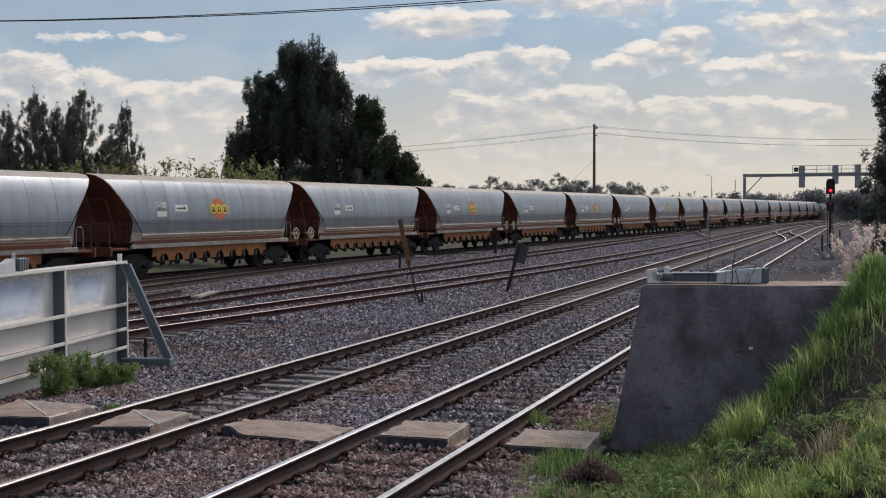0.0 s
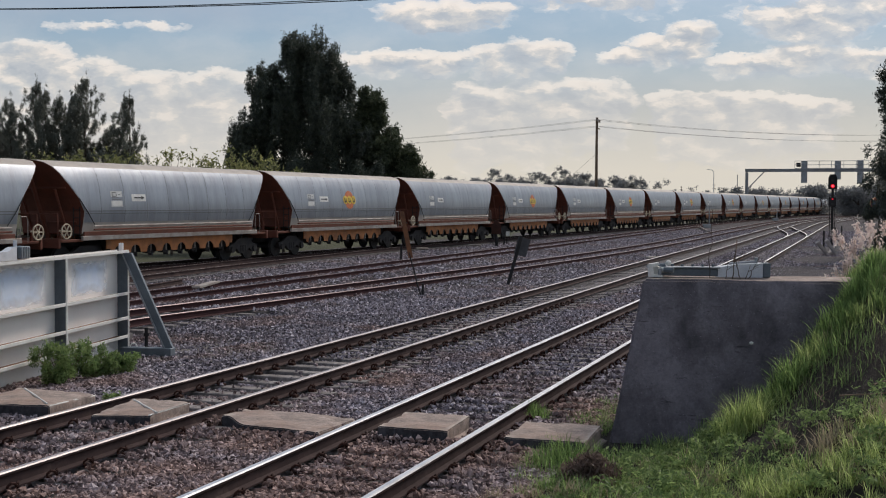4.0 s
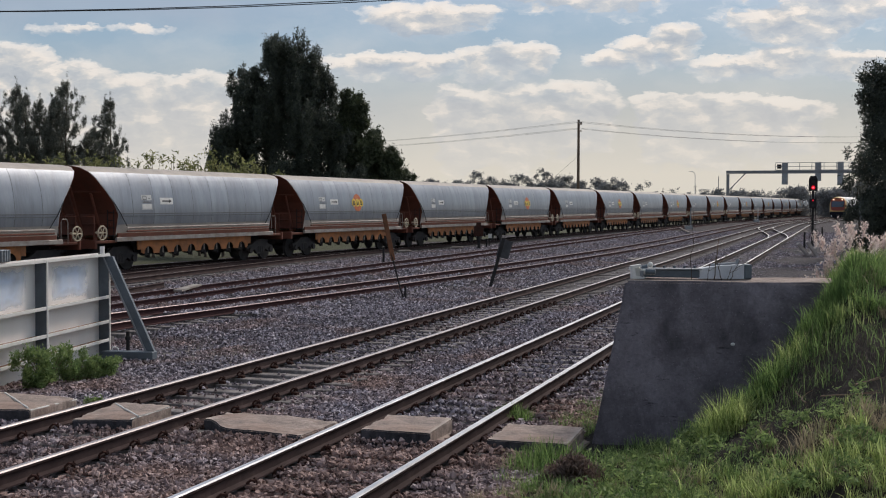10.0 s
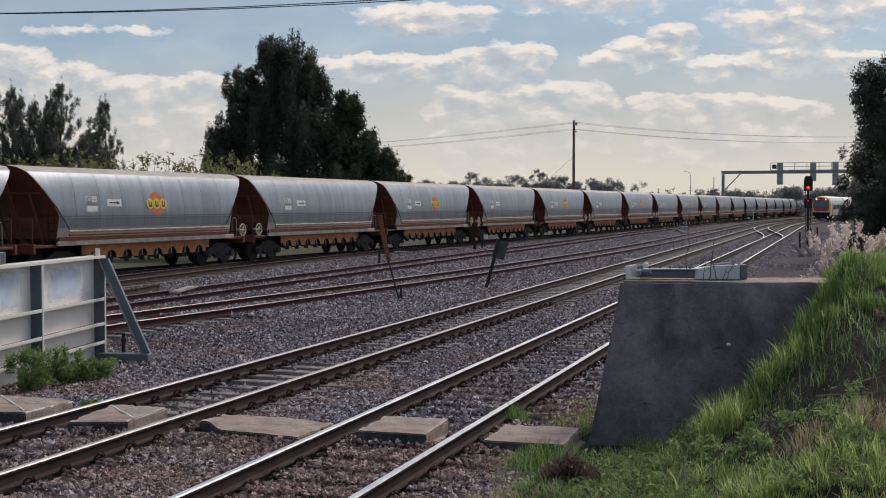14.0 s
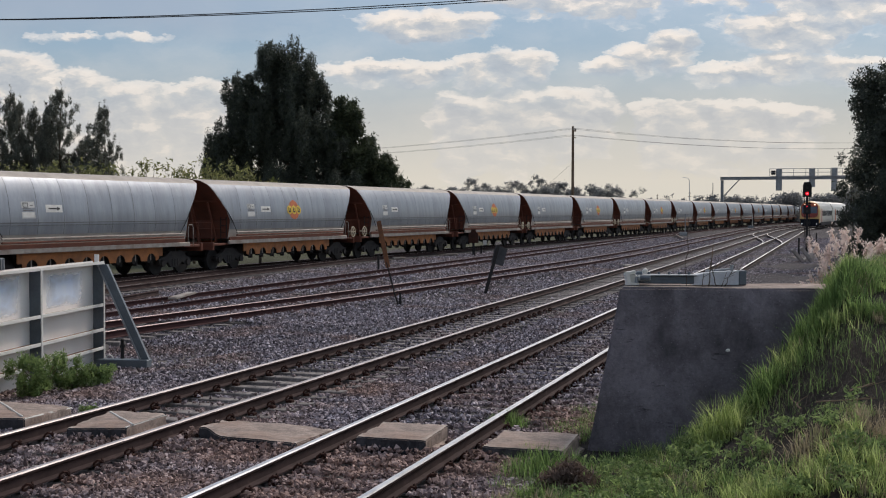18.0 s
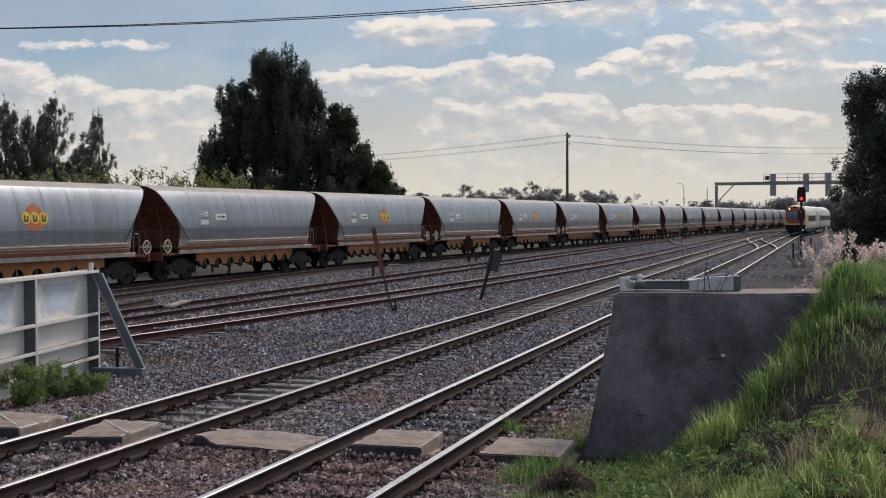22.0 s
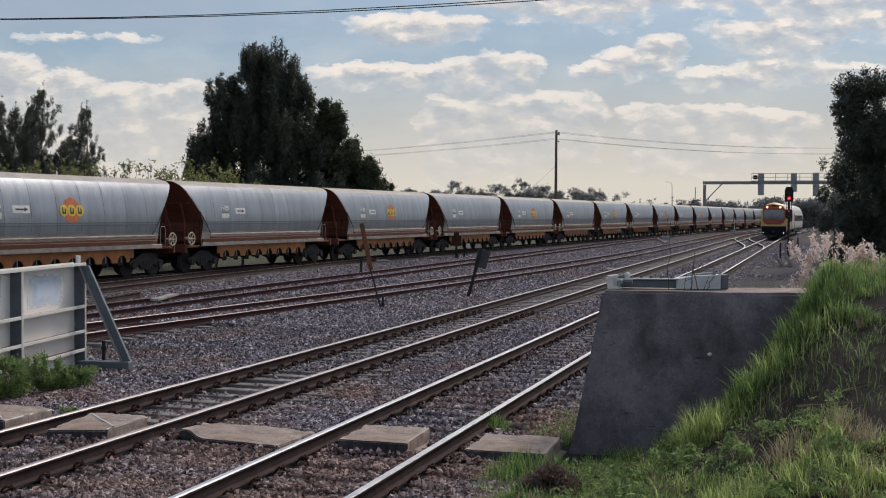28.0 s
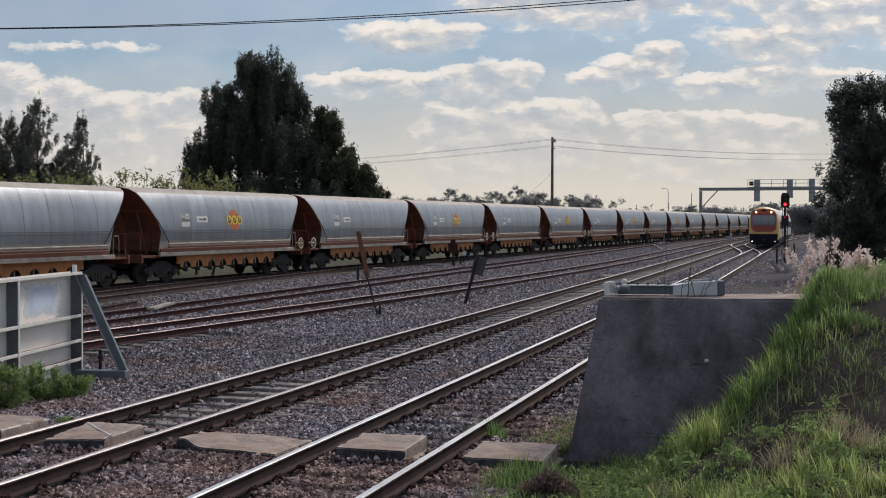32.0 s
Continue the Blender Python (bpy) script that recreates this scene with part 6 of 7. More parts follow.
def gantry():
    o, a, k = Vector((48.5, 207.0, -0.41)), radians(-19.9), 1.156
    t = thing("signal_gantry", "grey steel signal gantry spanning the tracks", "signal gantry", Matrix.Translation(o) @ Matrix.Rotation(a, 4, "Z") @ Matrix.Scale(k, 4))
    h, long = 7.1, 18.6
    for x in (0, long):
        bm = bmesh.new()
        box(bm, (x, 0, h / 2 - 0.2), (0.42, 0.36, h + 0.3), 0.03)
        part("leg", bm, GANTRY, t)
    for y in (-0.45, 0.45):
        bm = bmesh.new()
        box(bm, (long / 2, y, h + 0.22), (long + 0.42, 0.12, 0.36), 0.02)
        for z in (h + 0.03, h + 0.41):
            box(bm, (long / 2, y, z), (long + 0.5, 0.24, 0.05), 0.01)
        part("girder", bm, GANTRY, t)
    bm = bmesh.new()
    rod(bm, (0.2, 0, h - 2.4), (2.5, 0, h + 0.05), 0.08, 6)
    part("knee_brace", bm, GANTRY, t)
    bm = bmesh.new()
    box(bm, (12.6, 0, h + 0.5), (11.6, 0.8, 0.06), 0.005)
    part("walkway", bm, GANTRY, t)
    bm = bmesh.new()
    for z in (1.0, 1.55):
        rod(bm, (6.8, -0.5, h + z), (long, -0.5, h + z), 0.04, 5)
    for j in range(8):
        rod(bm, (6.8 + j * 1.68, -0.5, h + 0.5), (6.8 + j * 1.68, -0.5, h + 1.55), 0.04, 5)
    part("handrail", bm, GALV, t)
    for x, z0, z1 in ((8.1, 5.5, 8.65), (12.7, 6.0, 8.7), (15.75, 5.4, 8.75)):
        bm = bmesh.new()
        box(bm, (x, -0.2, (z0 + z1) / 2), (0.85, 0.4, z1 - z0), 0.03)
        box(bm, (x, -0.42, (z0 + z1) / 2), (0.6, 0.1, z1 - z0 - 0.3), 0.02)
        part("signal_cabinet", bm, GALV, t, "tall grey signal cabinet")
    bm = bmesh.new()
    box(bm, (7.3, -0.3, h + 1.0), (0.6, 0.4, 0.6), 0.03)
    part("lamp_box", bm, BLACK, t)


def wire(bm, a, b, r, sag, bits=14):
    a, b = Vector(a), Vector(b)
    pts = [a.lerp(b, i / bits) - Vector((0, 0, sag * 4 * (i / bits) * (1 - i / bits))) for i in range(bits + 1)]
    tube(bm, pts, [r] * len(pts), 5)


POLES = [(18.9, 170.0, 14.3), (-46.0, 268.0, 15.0), (75.0, 197.0, 14.1)]


def power_line():
    for x, y, h in POLES:
        t = thing("power_pole", "weathered timber power pole with one crossarm", "utility pole", pose(x, y, -0.3, 0, 0, 66), "power poles")
        bm = bmesh.new()
        rod(bm, (0, 0, 0), (0, 0, h + 0.3), 0.24, 10, 0.17)
        part("pole", bm, TIMBER, t)
        bm = bmesh.new()
        box(bm, (0, -0.2, h - 0.3), (1.5, 0.12, 0.14), 0.01)
        part("crossarm", bm, TIMBER, t)
        bm = bmesh.new()
        box(bm, (0, -0.2, h - 1.25), (1.3, 0.12, 0.14), 0.01)
        part("crossarm", bm, TIMBER, t)
        for k in (-0.68, -0.25, 0.25, 0.68):
            bm = bmesh.new()
            rod(bm, (k, -0.2, h - 0.22), (k, -0.2, h + 0.05), 0.07, 6)
            part("insulator", bm, SILL, t)
    p, q, r = POLES
    for a, b in ((p, q), (p, r)):
        for off, dz in ((-0.68, 0.0), (0.68, 0.02), (-0.6, -0.9), (0.6, -0.92)):
            bm = bmesh.new()
            wire(bm, (a[0] + off, a[1], a[2] + dz - 0.3), (b[0] + off, b[1], b[2] + dz - 0.3), 0.015, 0.9)
            tagged(part("power_wire", bm, CABLE), "black overhead power wire between poles", "wire", "overhead wires")
    bm = bmesh.new()
    wire(bm, (18.9, 170.0, 9.3), (8.0, 170.0, -0.3), 0.013, 0.1)
    tagged(part("guy_wire", bm, CABLE), "thin guy wire that stays the power pole", "wire")
    for dz, rise in ((0.0, 0.0), (0.11, 0.004)):
        bm = bmesh.new()
        pts = [(x, 60.0, 12.68 + dz + (0.0637 + rise) * x + 0.00124 * x * x) for x in np.linspace(-75, 75, 31)]
        tube(bm, pts, [0.024] * 31, 5)
        tagged(part("power_wire", bm, CABLE), "thick black overhead cable crossing the yard", "wire", "overhead wires")
    t = thing("street_lamp", "tall thin pale street lamp beyond the trains", "street lamp", pose(62.2, 300.0, -0.3))
    bm = bmesh.new()
    tube(bm, [(0, 0, 0), (0, 0, 9.6), (-0.05, 0, 10.4), (-0.4, 0, 10.85), (-1.1, 0, 11.0)], [0.1, 0.075, 0.07, 0.06, 0.05], 8)
    part("pole", bm, PALEBOX, t)
    bm = bmesh.new()
    box(bm, (-1.35, 0, 11.0), (0.6, 0.25, 0.12), 0.04)
    part("lamp_head", bm, PALEBOX, t)
    for x, y, h in ((68.5, 330.0, 8.0), (76.0, 420.0, 8.5)):
        t = thing("power_pole", "distant small timber pole with crossarms", "utility pole", pose(x, y, -0.3), "power poles")
        bm = bmesh.new()
        rod(bm, (0, 0, 0), (0, 0, h), 0.11, 8, 0.08)
        part("pole", bm, TIMBER, t)
        bm = bmesh.new()
        box(bm, (0, 0, h - 0.4), (0.9, 0.09, 0.1), 0.01)
        part("crossarm", bm, TIMBER, t)
        bm = bmesh.new()
        box(bm, (0, 0, h - 1.3), (0.9, 0.09, 0.1), 0.01)
        part("crossarm", bm, TIMBER, t)
    t = thing("mast", "thin dark steel mast beside the signal gantry", "mast", pose(47.6, 210.0, -0.3))
    bm = bmesh.new()
    rod(bm, (0, 0, 0), (0, 0, 7.7), 0.09, 8, 0.06)
    part("pole", bm, GANTRY, t)


signal()
gantry()
power_line()


# ---- trees and far woods ----
def clumps(blobs, each, seed, tall=1.9, small=0.3):
    """Breaks the main masses of a crown into many upright sprays with gaps between."""
    rng = random.Random(seed)
    out = []
    for x, y, z, a, b, c in blobs:
        for _ in range(each):
            d = Vector((rng.gauss(0, 1), rng.gauss(0, 1), rng.gauss(0, 1))).normalized() * rng.uniform(0.66, 1.18)
            s = rng.uniform(0.6, 1.4) * small
            out.append((x + d.x * a, y + d.y * b, z + d.z * c, a * s * 0.8, b * s * 0.8, c * s * tall))
    return out


PINE = [(-7.0, 0, 7.9, 0.9, 1.3, 0.9), (-5.9, 0.2, 11.3, 0.8, 1.0, 0.9), (-7.5, 0, 6.2, 1.1, 1.5, 1.3), (-3.2, 0, 13.6, 1.5, 2.0, 1.5), (-1.4, 0.4, 14.7, 0.8, 0.9, 1.3), (-3.6, 0.3, 14.8, 0.7, 0.8, 1.1), (-1.5, 0, 13.2, 1.6, 2.0, 1.6), (-5.2, 0.3, 12.6, 1.0, 1.2, 0.9), (-4.2, 0.6, 11.2, 2.3, 2.4, 1.9),
        (-0.6, -0.3, 11.6, 2.1, 2.4, 2.2), (0.4, 0.2, 12.4, 0.9, 1.1, 1.0), (-5.4, 0, 8.9, 2.0, 2.2, 1.7), (-6.5, 0, 6.3, 1.9, 2.0, 1.9), (-2.9, 0, 8.0, 2.9, 3.0, 2.6), (0.2, 0, 8.6, 2.2, 3.0, 2.7),
        (-7.3, 0, 4.6, 1.0, 1.4, 1.4), (-2.5, 0, 4.6, 4.6, 3.0, 1.9), (1.5, 0, 4.4, 3.2, 3.0, 1.9), (1.4, 0.2, 6.4, 1.3, 2.0, 1.6)]
tree("dark_pine", (-9.9, 95.0, -0.3), PINE, 62000, 0.115, LEAF_DARK, "large dark dense pine with several tops", 11, 0.5, -0.5, 0.5, long=2.4, fine=clumps(PINE, 30, 5, 2.4, 0.2), more=170000)
OLIVE = [(2.6, 0.4, 10.5, 1.2, 1.3, 1.2), (2.5, 0.2, 8.9, 1.7, 1.6, 1.6), (3.6, -0.4, 6.8, 2.0, 2.2, 1.9), (5.3, 0.2, 6.1, 1.1, 1.4, 1.2), (6.1, 0, 5.0, 1.2, 1.6, 1.2), (6.9, 0, 3.8, 1.0, 1.2, 1.2), (4.6, 0, 4.0, 2.8, 2.4, 1.8)]
tree("broad_tree", (-9.9, 96.5, -0.3), OLIVE, 20000, 0.17, LEAF_OLIVE, "dark olive-green spreading tree beside the pine", 12, 0.35, 0.0, 0.5, long=1.8, fine=clumps(OLIVE, 22, 6, 1.1, 0.24), more=52000)
def slender_tree(x, y, h, w, seed):
    """A thin leader, many rising branches, and fine sprays along them that let the sky through."""
    rng = random.Random(seed)
    t = thing("slender_tree", "slender airy grey-green tree behind the freight line", "tree", pose(x, y, -0.3), "slender trees")
    bm = bmesh.new()
    limb(bm, (0, 0, -0.1), (0.15, 0, h * 0.95), 0.12, 0.015, seed, 7)
    sprays = []
    for k in range(100):
        f = 0.16 + 0.82 * (k + rng.random()) / 100
        reach = 0.12 + 1.65 * w * (1.0 - f) ** 0.74 * rng.uniform(0.3, 1.0)
        a, z0 = rng.uniform(0, 6.283), h * f * 0.93
        tip = Vector((math.cos(a) * reach, math.sin(a) * reach, min(h * 0.985, z0 + reach * rng.uniform(0.5, 1.0))))
        base = Vector((0.12 * f, 0, z0))
        limb(bm, base, tip, 0.028 * (1.1 - f), 0.006, seed * 70 + k, 3)
        for j in range(2 + int(reach * 2.2)):
            p = base.lerp(tip, rng.uniform(0.3, 1.06))
            s = rng.uniform(0.6, 1.2)
            sprays.append((p.x + rng.uniform(-0.2, 0.2), p.y + rng.uniform(-0.2, 0.2), p.z + rng.uniform(-0.1, 0.25), 0.17 * s, 0.17 * s, 0.45 * s))
    sprays += [(0.15, 0, h * k, 0.1, 0.1, 0.3) for k in (0.9, 0.95, 0.99)]
    part("trunk", bm, BARK, t)
    leaf_mesh("crown", sprays, int(2500 + 56 * len(sprays)), 0.058, LEAF_GREY, t, seed, 3.6, -1.1, 0.1)


for i, (x, y, h, w) in enumerate(((-42.4, 113.0, 10.0, 2.4), (-36.4, 113.0, 11.0, 2.6), (-32.3, 112.0, 10.0, 2.2), (-43.6, 112.0, 13.2, 2.3), (-41.0, 110.0, 12.4, 2.3), (-39.0, 111.0, 14.2, 2.2), (-37.8, 110.0, 13.3, 2.2), (-36.9, 111.0, 12.8, 2.0),
                                  (-35.1, 110.5, 13.0, 2.0), (-34.1, 110.0, 14.4, 2.8), (-31.2, 113.0, 8.2, 1.6), (-30.2, 110.0, 12.9, 1.9))):
    slender_tree(x, y, h, w, 30 + i)
for i in range(15):
    rng = random.Random(60 + i)
    x = -22.5 + 0.94 * i + rng.uniform(-0.3, 0.3)
    h = (4.7, 4.9, 5.0, 5.2, 5.2, 5.0, 4.8, 4.9, 5.1, 5.3, 5.1, 5.0, 5.3, 5.2, 4.8)[i]
    blobs = [(rng.uniform(-0.8, 0.8), rng.uniform(-0.6, 0.6), h * rng.uniform(0.45, 0.84), rng.uniform(0.45, 0.8), rng.uniform(0.5, 0.9), rng.uniform(0.3, 0.6)) for _ in range(8)]
    blobs += [(rng.uniform(-0.8, 0.8), rng.uniform(-0.5, 0.5), h * rng.uniform(0.88, 1.03), 0.12, 0.12, rng.uniform(0.25, 0.5)) for _ in range(6)]
    tree("shrub", (x, 63.0 + rng.uniform(-1.5, 1.5), -0.3), blobs, 2600, 0.13, LEAF_HEDGE, "tall ragged yellow-green shrub behind the wagons", 80 + i, 0.08, -0.1, 0.2, "shrubs behind the wagons")
DENSE = [(-1.45, 0, 8.6, 1.05, 1.4, 1.4), (-0.4, 0.2, 9.1, 1.3, 1.5, 1.0), (1.2, 0, 8.7, 1.4, 1.6, 1.2), (-1.1, 0, 7.0, 1.5, 1.8, 1.7), (0.9, 0, 6.6, 2.0, 2.0, 1.8),
      (-1.1, 0, 4.8, 1.6, 1.9, 1.8), (0.8, 0, 4.2, 2.2, 2.2, 1.8), (-1.3, -0.1, 2.7, 1.55, 1.8, 1.6), (-1.2, 0.2, 1.2, 1.6, 1.6, 1.2), (2.8, 0, 6.0, 1.6, 1.8, 2.6), (3.0, 0, 3.0, 2.2, 2.2, 2.0), (0.3, 0, 1.6, 2.2, 2.0, 1.3), (4.6, 0, 5.0, 1.6, 1.8, 3.0)]
tree("broad_tree", (22.75, 60.0, -0.2), DENSE, 54000, 0.1, LEAF_DARK, "tall dense dark tree beside the main tracks", 21, 0.3, -0.2, 0.5, long=1.8, fine=clumps(DENSE, 20, 7, 1.2, 0.24), more=80000)
tree("pale_shrub", (21.25, 62.5, -0.2), [(0.1, 0, 4.7, 0.4, 0.6, 0.5), (0.3, 0, 5.6, 0.35, 0.5, 0.6), (0.3, 0, 3.8, 0.4, 0.6, 0.6)], 700, 0.11, LEAF_GREY, "pale leafy shrub beside the dark tree", 23, 0.06, -0.1, 0.2)
# three low trees and scrub behind the gantry
for i, (x, y, h, w) in enumerate(((74.0, 290.0, 6.6, 5.5), (82.0, 285.0, 7.6, 6.0), (89.5, 280.0, 7.2, 5.5), (92.0, 262.0, 8.6, 6.0), (66.5, 285.0, 6.2, 3.4), (98.0, 262.0, 8.0, 6.0), (84.0, 258.0, 6.6, 5.0), (99.0, 275.0, 6.5, 6.0))):
    rng = random.Random(200 + i)
    blobs = [(rng.uniform(-0.7, 0.7) * w, rng.uniform(-0.5, 0.5) * w, h * rng.uniform(0.35, 0.85), w * rng.uniform(0.3, 0.5), w * 0.4, h * rng.uniform(0.12, 0.24)) for _ in range(9)] + [(0, 0, 1.5, w * 0.9, w * 0.5, 1.8)]
    tree("far_tree", (x, y, -0.3), blobs, 5200, 0.36, LEAF_HAZED, "hazy spreading tree beyond the signal gantry", 210 + i, 0.25, 0.1, 0.35, "trees beyond the gantry")


def palm():
    t = thing("palm_tree", "small distant palm tree above the wagons", "palm tree", pose(96.0, 390.0, -0.3))
    bm = bmesh.new()
    limb(bm, (0, 0, 0), (0.2, 0, 7.0), 0.3, 0.2, 2, 5)
    part("trunk", bm, BARK, t)
    for k in range(11):
        a = 6.283 * k / 11
        bm = bmesh.new()
        prev = None
        for j in range(6):
            f = j / 5
            c = Vector((math.cos(a) * 2.4 * f, math.sin(a) * 2.4 * f, 7.0 + 1.3 * f - 2.6 * f * f))
            s = Vector((-math.sin(a), math.cos(a), -0.3)) * (0.38 * (1 - f) + 0.05)
            cur = (bm.verts.new(c - s), bm.verts.new(c + s))
            if prev:
                bm.faces.new((prev[0], prev[1], cur[1], cur[0]))
            prev = cur
        part("frond", bm, LEAF_HAZED, t)


palm()


def far_woods():
    """The distant tree line, nobody could count its trees."""
    rng = random.Random(9)
    blobs = []
    for i in range(92):
        x = -30 + 1.98 * i + rng.uniform(-1.4, 1.4)
        y = 330 + rng.uniform(-14, 14) + (35 if x > 60 else 0)
        tall = rng.choice((7.6, 8.4, 8.8, 9.4, 10.2, 11.4)) + rng.uniform(-0.5, 0.5)
        tall *= 0.62 if x > 50 else 0.84
        wide = tall * rng.uniform(0.16, 0.27)
        for k in range(8):
            a, r, f = rng.uniform(0, 6.283), wide * rng.uniform(0.1, 0.95), rng.random()
            blobs.append((x + math.cos(a) * r, y + math.sin(a) * r, tall * (0.6 + 0.38 * f * (1 - 0.3 * r / wide)), wide * rng.uniform(0.28, 0.5), wide * 0.4, tall * rng.uniform(0.04, 0.075)))
        for k in range(4):
            low = 8.6 if x < 50 else 5.0
            blobs.append((x + rng.uniform(-1.5, 1.5), y, low * (0.3 + 0.19 * k) + rng.uniform(-0.3, 0.4), rng.uniform(1.2, 2.0), 2.0, low * 0.13))
    # the crowns that stand out above the rest: across, height, half-width
    for x, tall, wide in ((9.3, 11.7, 2.3), (12.8, 10.2, 1.8), (16.9, 9.6, 1.8), (20.1, 11.0, 2.3), (23.1, 10.0, 1.8), (27.2, 12.3, 2.6), (30.3, 10.6, 1.8), (33.5, 10.9, 2.6), (37.6, 9.1, 2.0), (41.6, 10.1, 2.0), (46.5, 9.9, 1.8), (49.6, 8.1, 1.2), (53.3, 8.1, 1.4), (55.5, 8.8, 1.1), (62.1, 6.8, 0.8), (63.8, 7.0, 0.6)):
        for k in range(16):
            a, r, f = rng.uniform(0, 6.283), wide * rng.random() ** 0.6, rng.random()
            blobs.append((x + math.cos(a) * r * 0.85, 330 + math.sin(a) * r, tall - wide * 0.3 - wide * 1.3 * f * (0.4 + 0.6 * r / wide), wide * rng.uniform(0.16, 0.34), wide * 0.3, wide * rng.uniform(0.12, 0.26)))
    ob = leaf_mesh("far_woods", blobs, 190000, 0.27, LEAF_HAZED, None, 3, 1.5, 0.1, 0.2)
    tagged(ob, "distant ragged line of dark trees on the horizon", "woods", kind="stuff")
    blobs = []
    for i in range(170):
        x = -420 + 7.5 * i + rng.uniform(-3, 3)
        y = 620 + rng.uniform(-30, 30)
        tall = 8.5 + 2.5 * noise.noise((x * 0.02, 7, 0)) + 2 * noise.noise((x * 0.11, 8, 0))
        for k in range(3):
            blobs.append((x + rng.uniform(-3, 3), y, tall * (0.25 + 0.27 * k), rng.uniform(4, 7) * (1.15 - 0.25 * k), 5.0, tall * 0.18))
    ob = leaf_mesh("far_woods", blobs, 40000, 1.0, LEAF_HAZED, None, 4, 1.3, 0.1, 0.3)
    tagged(ob, "very distant low woods closing the horizon", "woods", kind="stuff")


far_woods()


# ---- grass, weeds and plumes of the bank ----
def near(a, b, u, v, ru, rv):
    """1 at a place on the bank, falling off round it."""
    return math.exp(-(((a - u) / ru) ** 2 + ((b - v) / rv) ** 2))


def in_block(a, b):
    return 1.9 < a < 6.2 and 14.2 - 0.12 * (a - 1.7) < b < 16.0 and lie(a, b) < 1.62


def bank_grass():
    """Clumps of blades of many heights, thin over the bare soil, dry on the upper slope."""
    rng = np.random.default_rng(8)
    green, pale, straw = [], [], []
    for _ in range(11000):
        v = 5.0 + 13.5 * rng.random()
        q = 0.5 + 6.2 * rng.random() ** 1.1
        u = q / 0.95 + 0.3296 * v - 4.3
        if u > 0.42 * v + 0.5 or v < 5 + 0.2 * q or in_block(u, v):
            continue
        k = noise.noise((u * 0.8, v * 0.8, 2)) + 0.6 * noise.noise((u * 2.3, v * 2.3, 9))
        soil = 1.5 * near(u, v, 4.4, 12.8, 0.95, 0.6) + 0.5 * near(u, v, 4.0, 12.2, 0.5, 0.4) + 0.45 * near(u, v, 3.2, 13.3, 0.6, 0.5) + 0.5 * near(u, v, 2.2, 13.4, 0.8, 0.4)
        edge = smooth((q - 0.45) / 0.9)
        if rng.random() > (0.46 + 0.9 * k - soil) * edge:
            continue
        tall = 0.07 + 0.1 * rng.random() + 0.2 * rng.random() ** 3
        tall -= 0.05 * near(u, v, 4.4, 12.8, 1.0, 0.8) + 0.12 * near(u, v, 1.3, 13.3, 0.7, 0.9)
        if q < 1.3:
            tall *= 0.7
        dry = 0.17 - 0.15 * k + 0.6 * near(u, v, 4.1, 11.7, 0.9, 0.7) + 0.25 * near(u, v, 1.0, 12.0, 0.5, 1.0)
        width = 0.05 + 0.1 * rng.random()
        n = int(20 + 56 * rng.random() * (0.6 + width * 5))
        # pale clumps are commoner round two spots low on the bank
        light = 1.1 * near(u, v, 3.4, 9.9, 1.4, 1.6) + 0.5 * near(u, v, 1.3, 13.2, 0.6, 0.8)
        rows = straw if rng.random() < dry else (pale if rng.random() < 0.12 + light else green)
        for _ in range(n):
            a, r = rng.random() * 6.28, width * rng.random() ** 0.6
            x, y = u + r * math.cos(a), v + r * math.sin(a)
            rows.append((x, y, lie(x, y) - 0.01, tall * (0.35 + 0.75 * rng.random()), 0.8 + 0.9 * rng.random()))
    blades("grass", green, GRASS, "uneven clumped green grass over the railway bank", 3)
    blades("pale_grass", pale, PALE_GRASS, "bright pale grass low on the bank", 5)
    litter = []
    for _ in range(2400):
        u, v = rng.normal(4.2, 0.75), rng.normal(12.9, 0.6)
        if not in_block(u, v) and u < 0.42 * v + 0.5:
            litter.append((u, v, lie(u, v) + 0.004, 0.06 + 0.1 * rng.random(), 2.6))
    strays = []
    for _ in range(520):
        u, v = rng.normal(4.3, 0.9), rng.normal(12.9, 0.7)
        if not in_block(u, v) and u < 0.42 * v + 0.5:
            for _ in range(4):
                x, y = u + rng.normal() * 0.03, v + rng.normal() * 0.03
                strays.append((x, y, lie(x, y), 0.05 + 0.22 * rng.random() ** 2, 1.5))
    blades("stray_grass", strays, GRASS, "thin single grass stems over the dark soil", 7)
    blades("dry_litter", litter, LITTER, "flattened dead brown stems over dark soil", 6)
    blades("dry_grass", straw, STRAW, "dry straw-coloured grass among the green", 4)


bank_grass()


def tuft(u, v, n, h, spread, label, seed, material=None, name="grass_tuft"):
    rng = np.random.default_rng(seed)
    t = thing(name, label, "grass", pose(u, v, lie(u, v)), "grass tufts")
    rows = []
    spread *= 1.35
    for _ in range(n):
        a, r = rng.random() * 6.28, spread * rng.random() ** 0.7
        x, y = r * math.cos(a), r * math.sin(a)
        rows.append((x, y, lie(u + x, v + y) - lie(u, v) - 0.02, h * (0.2 + 0.8 * rng.random()) * (1.15 - 0.5 * r / spread), 0.85))
    blades("blade", rows, material or GRASS, "", seed, t)
    return t


